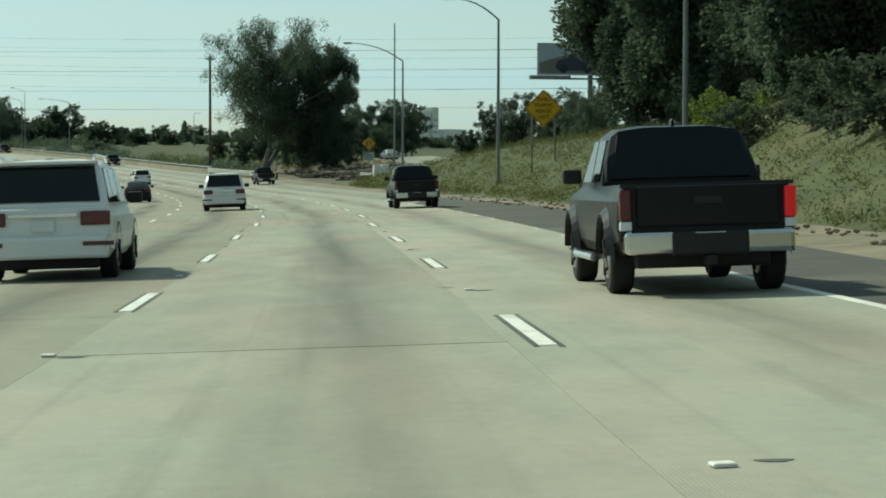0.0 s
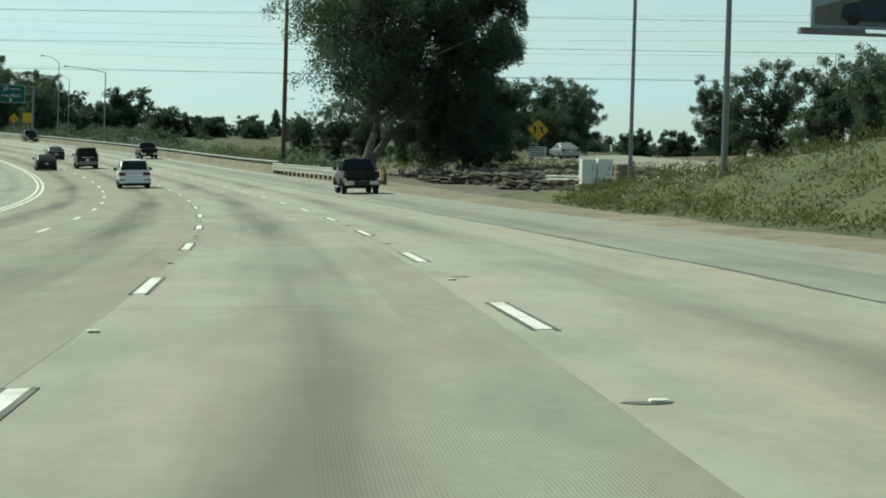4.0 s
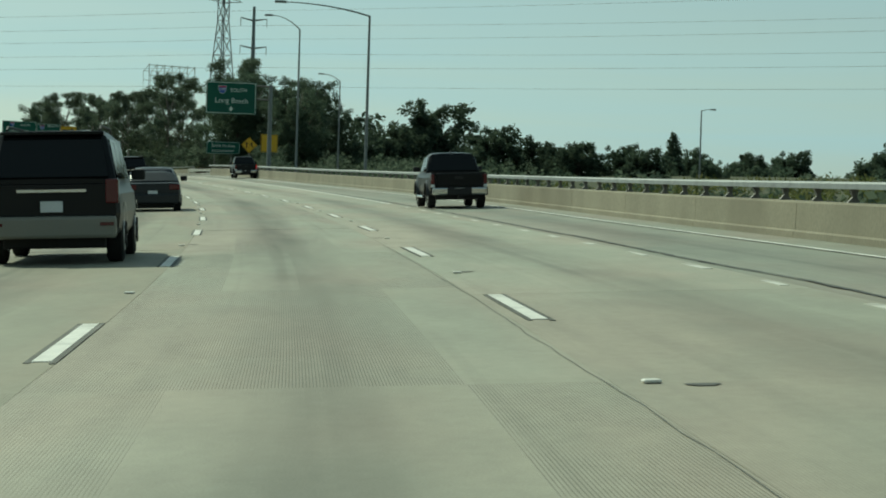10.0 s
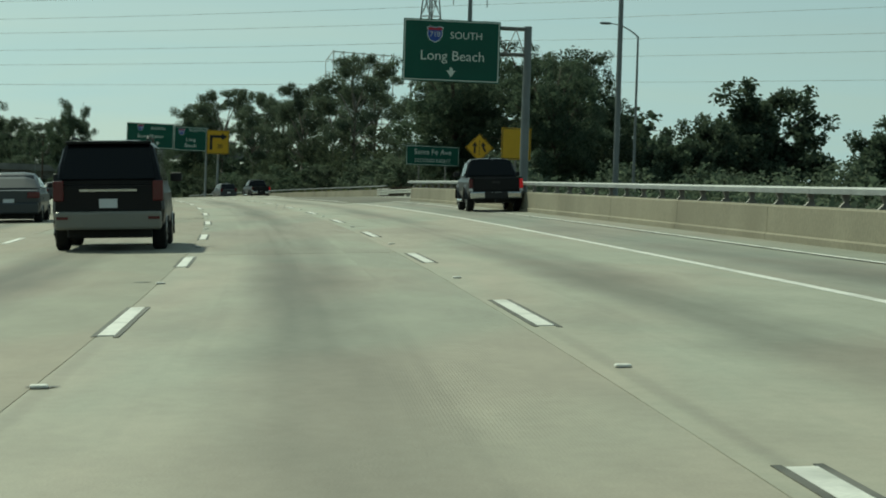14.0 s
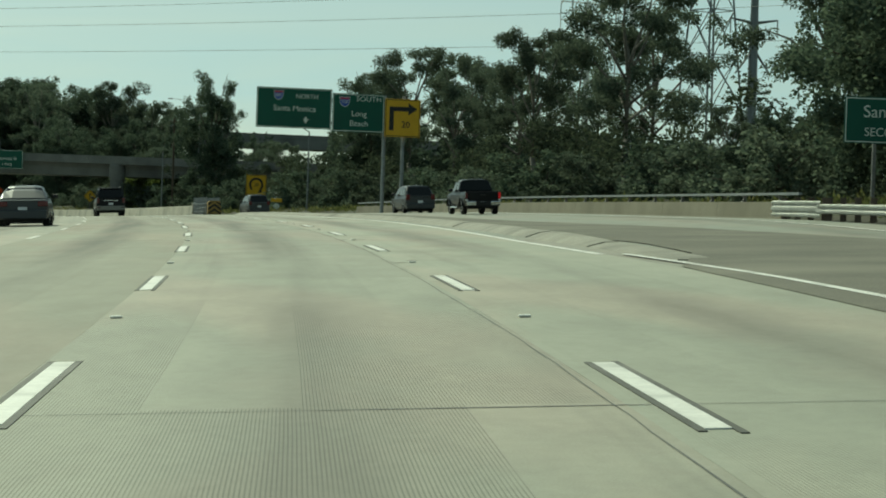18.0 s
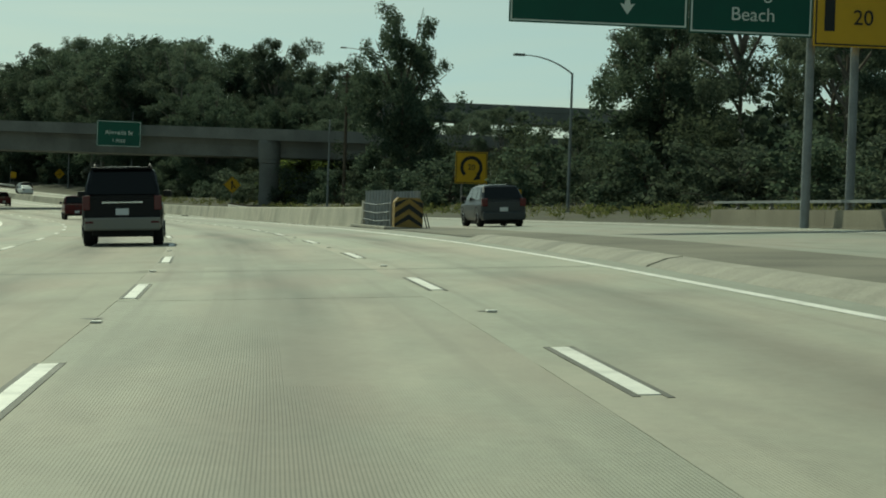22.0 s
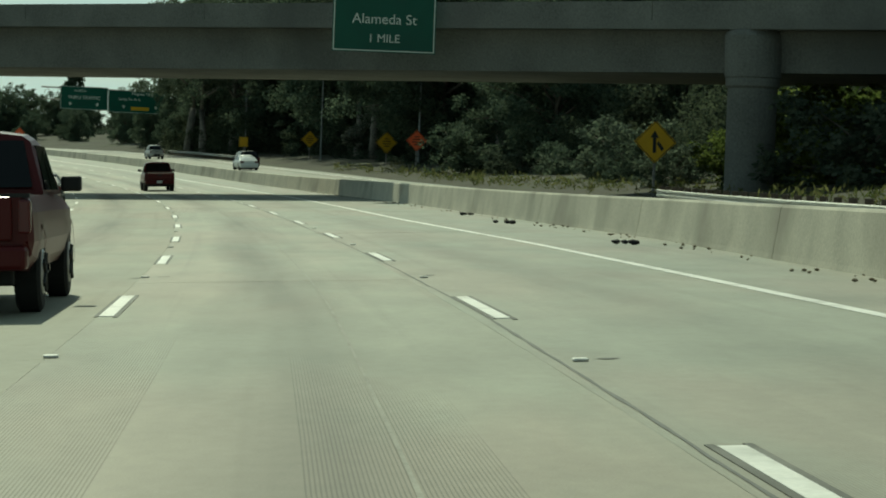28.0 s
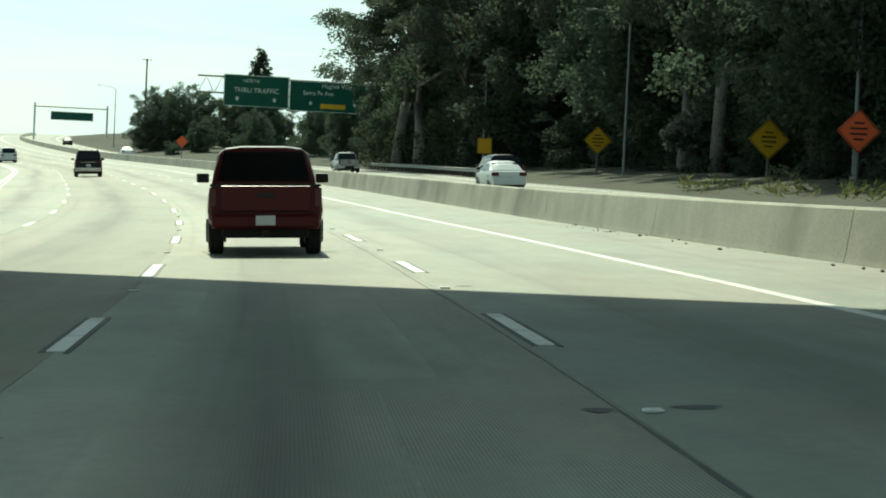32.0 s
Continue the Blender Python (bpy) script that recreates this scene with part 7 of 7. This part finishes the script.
SEAM_D = knots([(688, 1.42), (693, 1.54), (699, 1.74), (708, 1.98), (720, 1.85), (741, 1.97), (795, 1.89), (805, 1.98), (850, 1.86), (885, 1.86), (921, 1.75), (945, 1.75)])
crack("seam_1", 160, 345, 1.8, 0.006, 0.06, 1, "thin dark crack along the lane joint")
crack("seam_2", 525, 640, 1.77, 0.009, 0.05, 2, "thin dark crack along the lane joint")
crack("seam_3", 690, 945, SEAM_D, 0.02, 0.03, 3, "dark open joint between two lanes")
crack("seam_4", 130, 300, lambda s: line_r(s) + 0.1, 0.075, 0.12, 4, "dark tar-sealed joint beside the right lane")
crack("seam_5", 300, 420, lambda s: line_r(s) + 0.35, 0.05, 0.12, 5, "dark tar-sealed joint beside the right lane")
crack("seam_6", 700, 905, 0.57, 0.022, 0.07, 6, "faint long ridge in the lane", M_SKID)
crack("seam_7", 66, 110, 2.3, 0.05, 0.12, 7, "dark skid mark beside the dashes", M_SKID)
crack("seam_8", 66, 104, 1.95, 0.05, 0.12, 8, "dark skid mark along the lane", M_SKID)
crack("seam_9", 5, 90, -5.2, 0.007, 0.2, 9, "thin crack in the next lane")
crack("seam_10", 180, 230, -2.1, 0.007, 0.14, 10, "thin crack beside the dashes")
for k, (a, b, d, slope) in enumerate(((507, 526, 1.78, 0.059), (507, 523.5, 2.12, 0.06), (507, 529, 3.62, 0.043), (507, 524, 4.0, 0.07))):
    crack(f"seam_{11 + k}", a, b, lambda s: d + slope * (s - 516), 0.06, 0.03, 11 + k, "dark tyre mark swerving toward the exit", M_SKID)


def cross_seam(name, s0, d0, d1, width, seed, label):
    """A worn transverse joint across the lanes."""
    verts, faces = [], []
    n = int((d1 - d0) / 0.25)
    for i in range(n + 1):
        d = d0 + (d1 - d0) * i / n
        s = s0 + 0.05 * noise.noise(Vector((d * 0.8, seed, 0)))
        w = width * (0.4 + 1.6 * max(0.0, noise.noise(Vector((d * 0.45, seed, 3)))))
        verts += [at(s - w, d, 0.0035), at(s + w, d, 0.0035)]
        if i:
            faces.append((2 * i - 2, 2 * i, 2 * i + 1, 2 * i - 1))
    tagged(raw_object(name, verts, faces, M_SEAL), label, "joint", kind="structure")


for k, (s0, w) in enumerate(((511.1, 0.02), (632.9, 0.025), (668.4, 0.12), (309.0, 0.03), (541.0, 0.02))):
    cross_seam(f"joint_{k + 1}", s0, -12.7, 5.3, w, k + 3, "dark worn expansion joint across the lanes")

# ---- concrete slabs, lane by lane ----
LANES = [(-16.15, -12.75), (-12.75, -9.1), (-9.1, -5.44), (-5.44, -1.62), (-1.62, 1.84), (1.84, None)]
rng = random.Random(21)
for i, (d0, d1) in enumerate(LANES):
    lane = tagged(new(f"road_lane_{i + 1}"), "lane of worn pale concrete slabs", "road lane", kind="structure")
    s = -60.0 + rng.uniform(0, 5)
    while s < 1600:
        long = rng.choice((9.2, 18.3, 27.5, 36.6)) if 0 <= i - 2 and s < 935 else 45.0
        if i == 0:
            long = 60.0
        e = min(s + long, 1615)
        right = (lambda q: line_r(q) + 0.1) if d1 is None else (lambda q, k=d1: k + (line_shift(q) if k > -12 else 0))
        left = lambda q, k=d0: k + (line_shift(q) if k > -12 else 0)
        gap = rng.choice((0.002, 0.002, 0.006))
        n = max(2, round((e - s) / 4.6))
        verts, uv, faces = [], [], []
        lift = rng.uniform(-0.002, 0.002)
        mid = (d0 + (5.5 if d1 is None else d1)) / 2
        for k in range(n + 1):
            q = s + (e - gap - s) * k / n
            for d, h in ((left(q) + 0.0015, -0.03), (left(q) + 0.0015, lift), (right(q) - 0.0015, lift), (right(q) - 0.0015, -0.03)):
                verts.append(at(q, d, h))
                uv.append((d - mid, q))
        for k in range(n):
            for j in range(3):
                a = 4 * k + j
                faces.append((a, a + 1, a + 5, a + 4))
        faces += [(0, 3, 2, 1), (4 * n, 4 * n + 1, 4 * n + 2, 4 * n + 3)]
        raw_object("concrete_slab", verts, faces, M_SLAB_OLD if i < 2 or (i == 5 and s > 700) else (M_SLAB_LEFT if i == 3 or (i == 2 and s < 500) else (M_SLAB_RIGHT if i == 5 else M_SLAB)), lane, uv)
        s = e
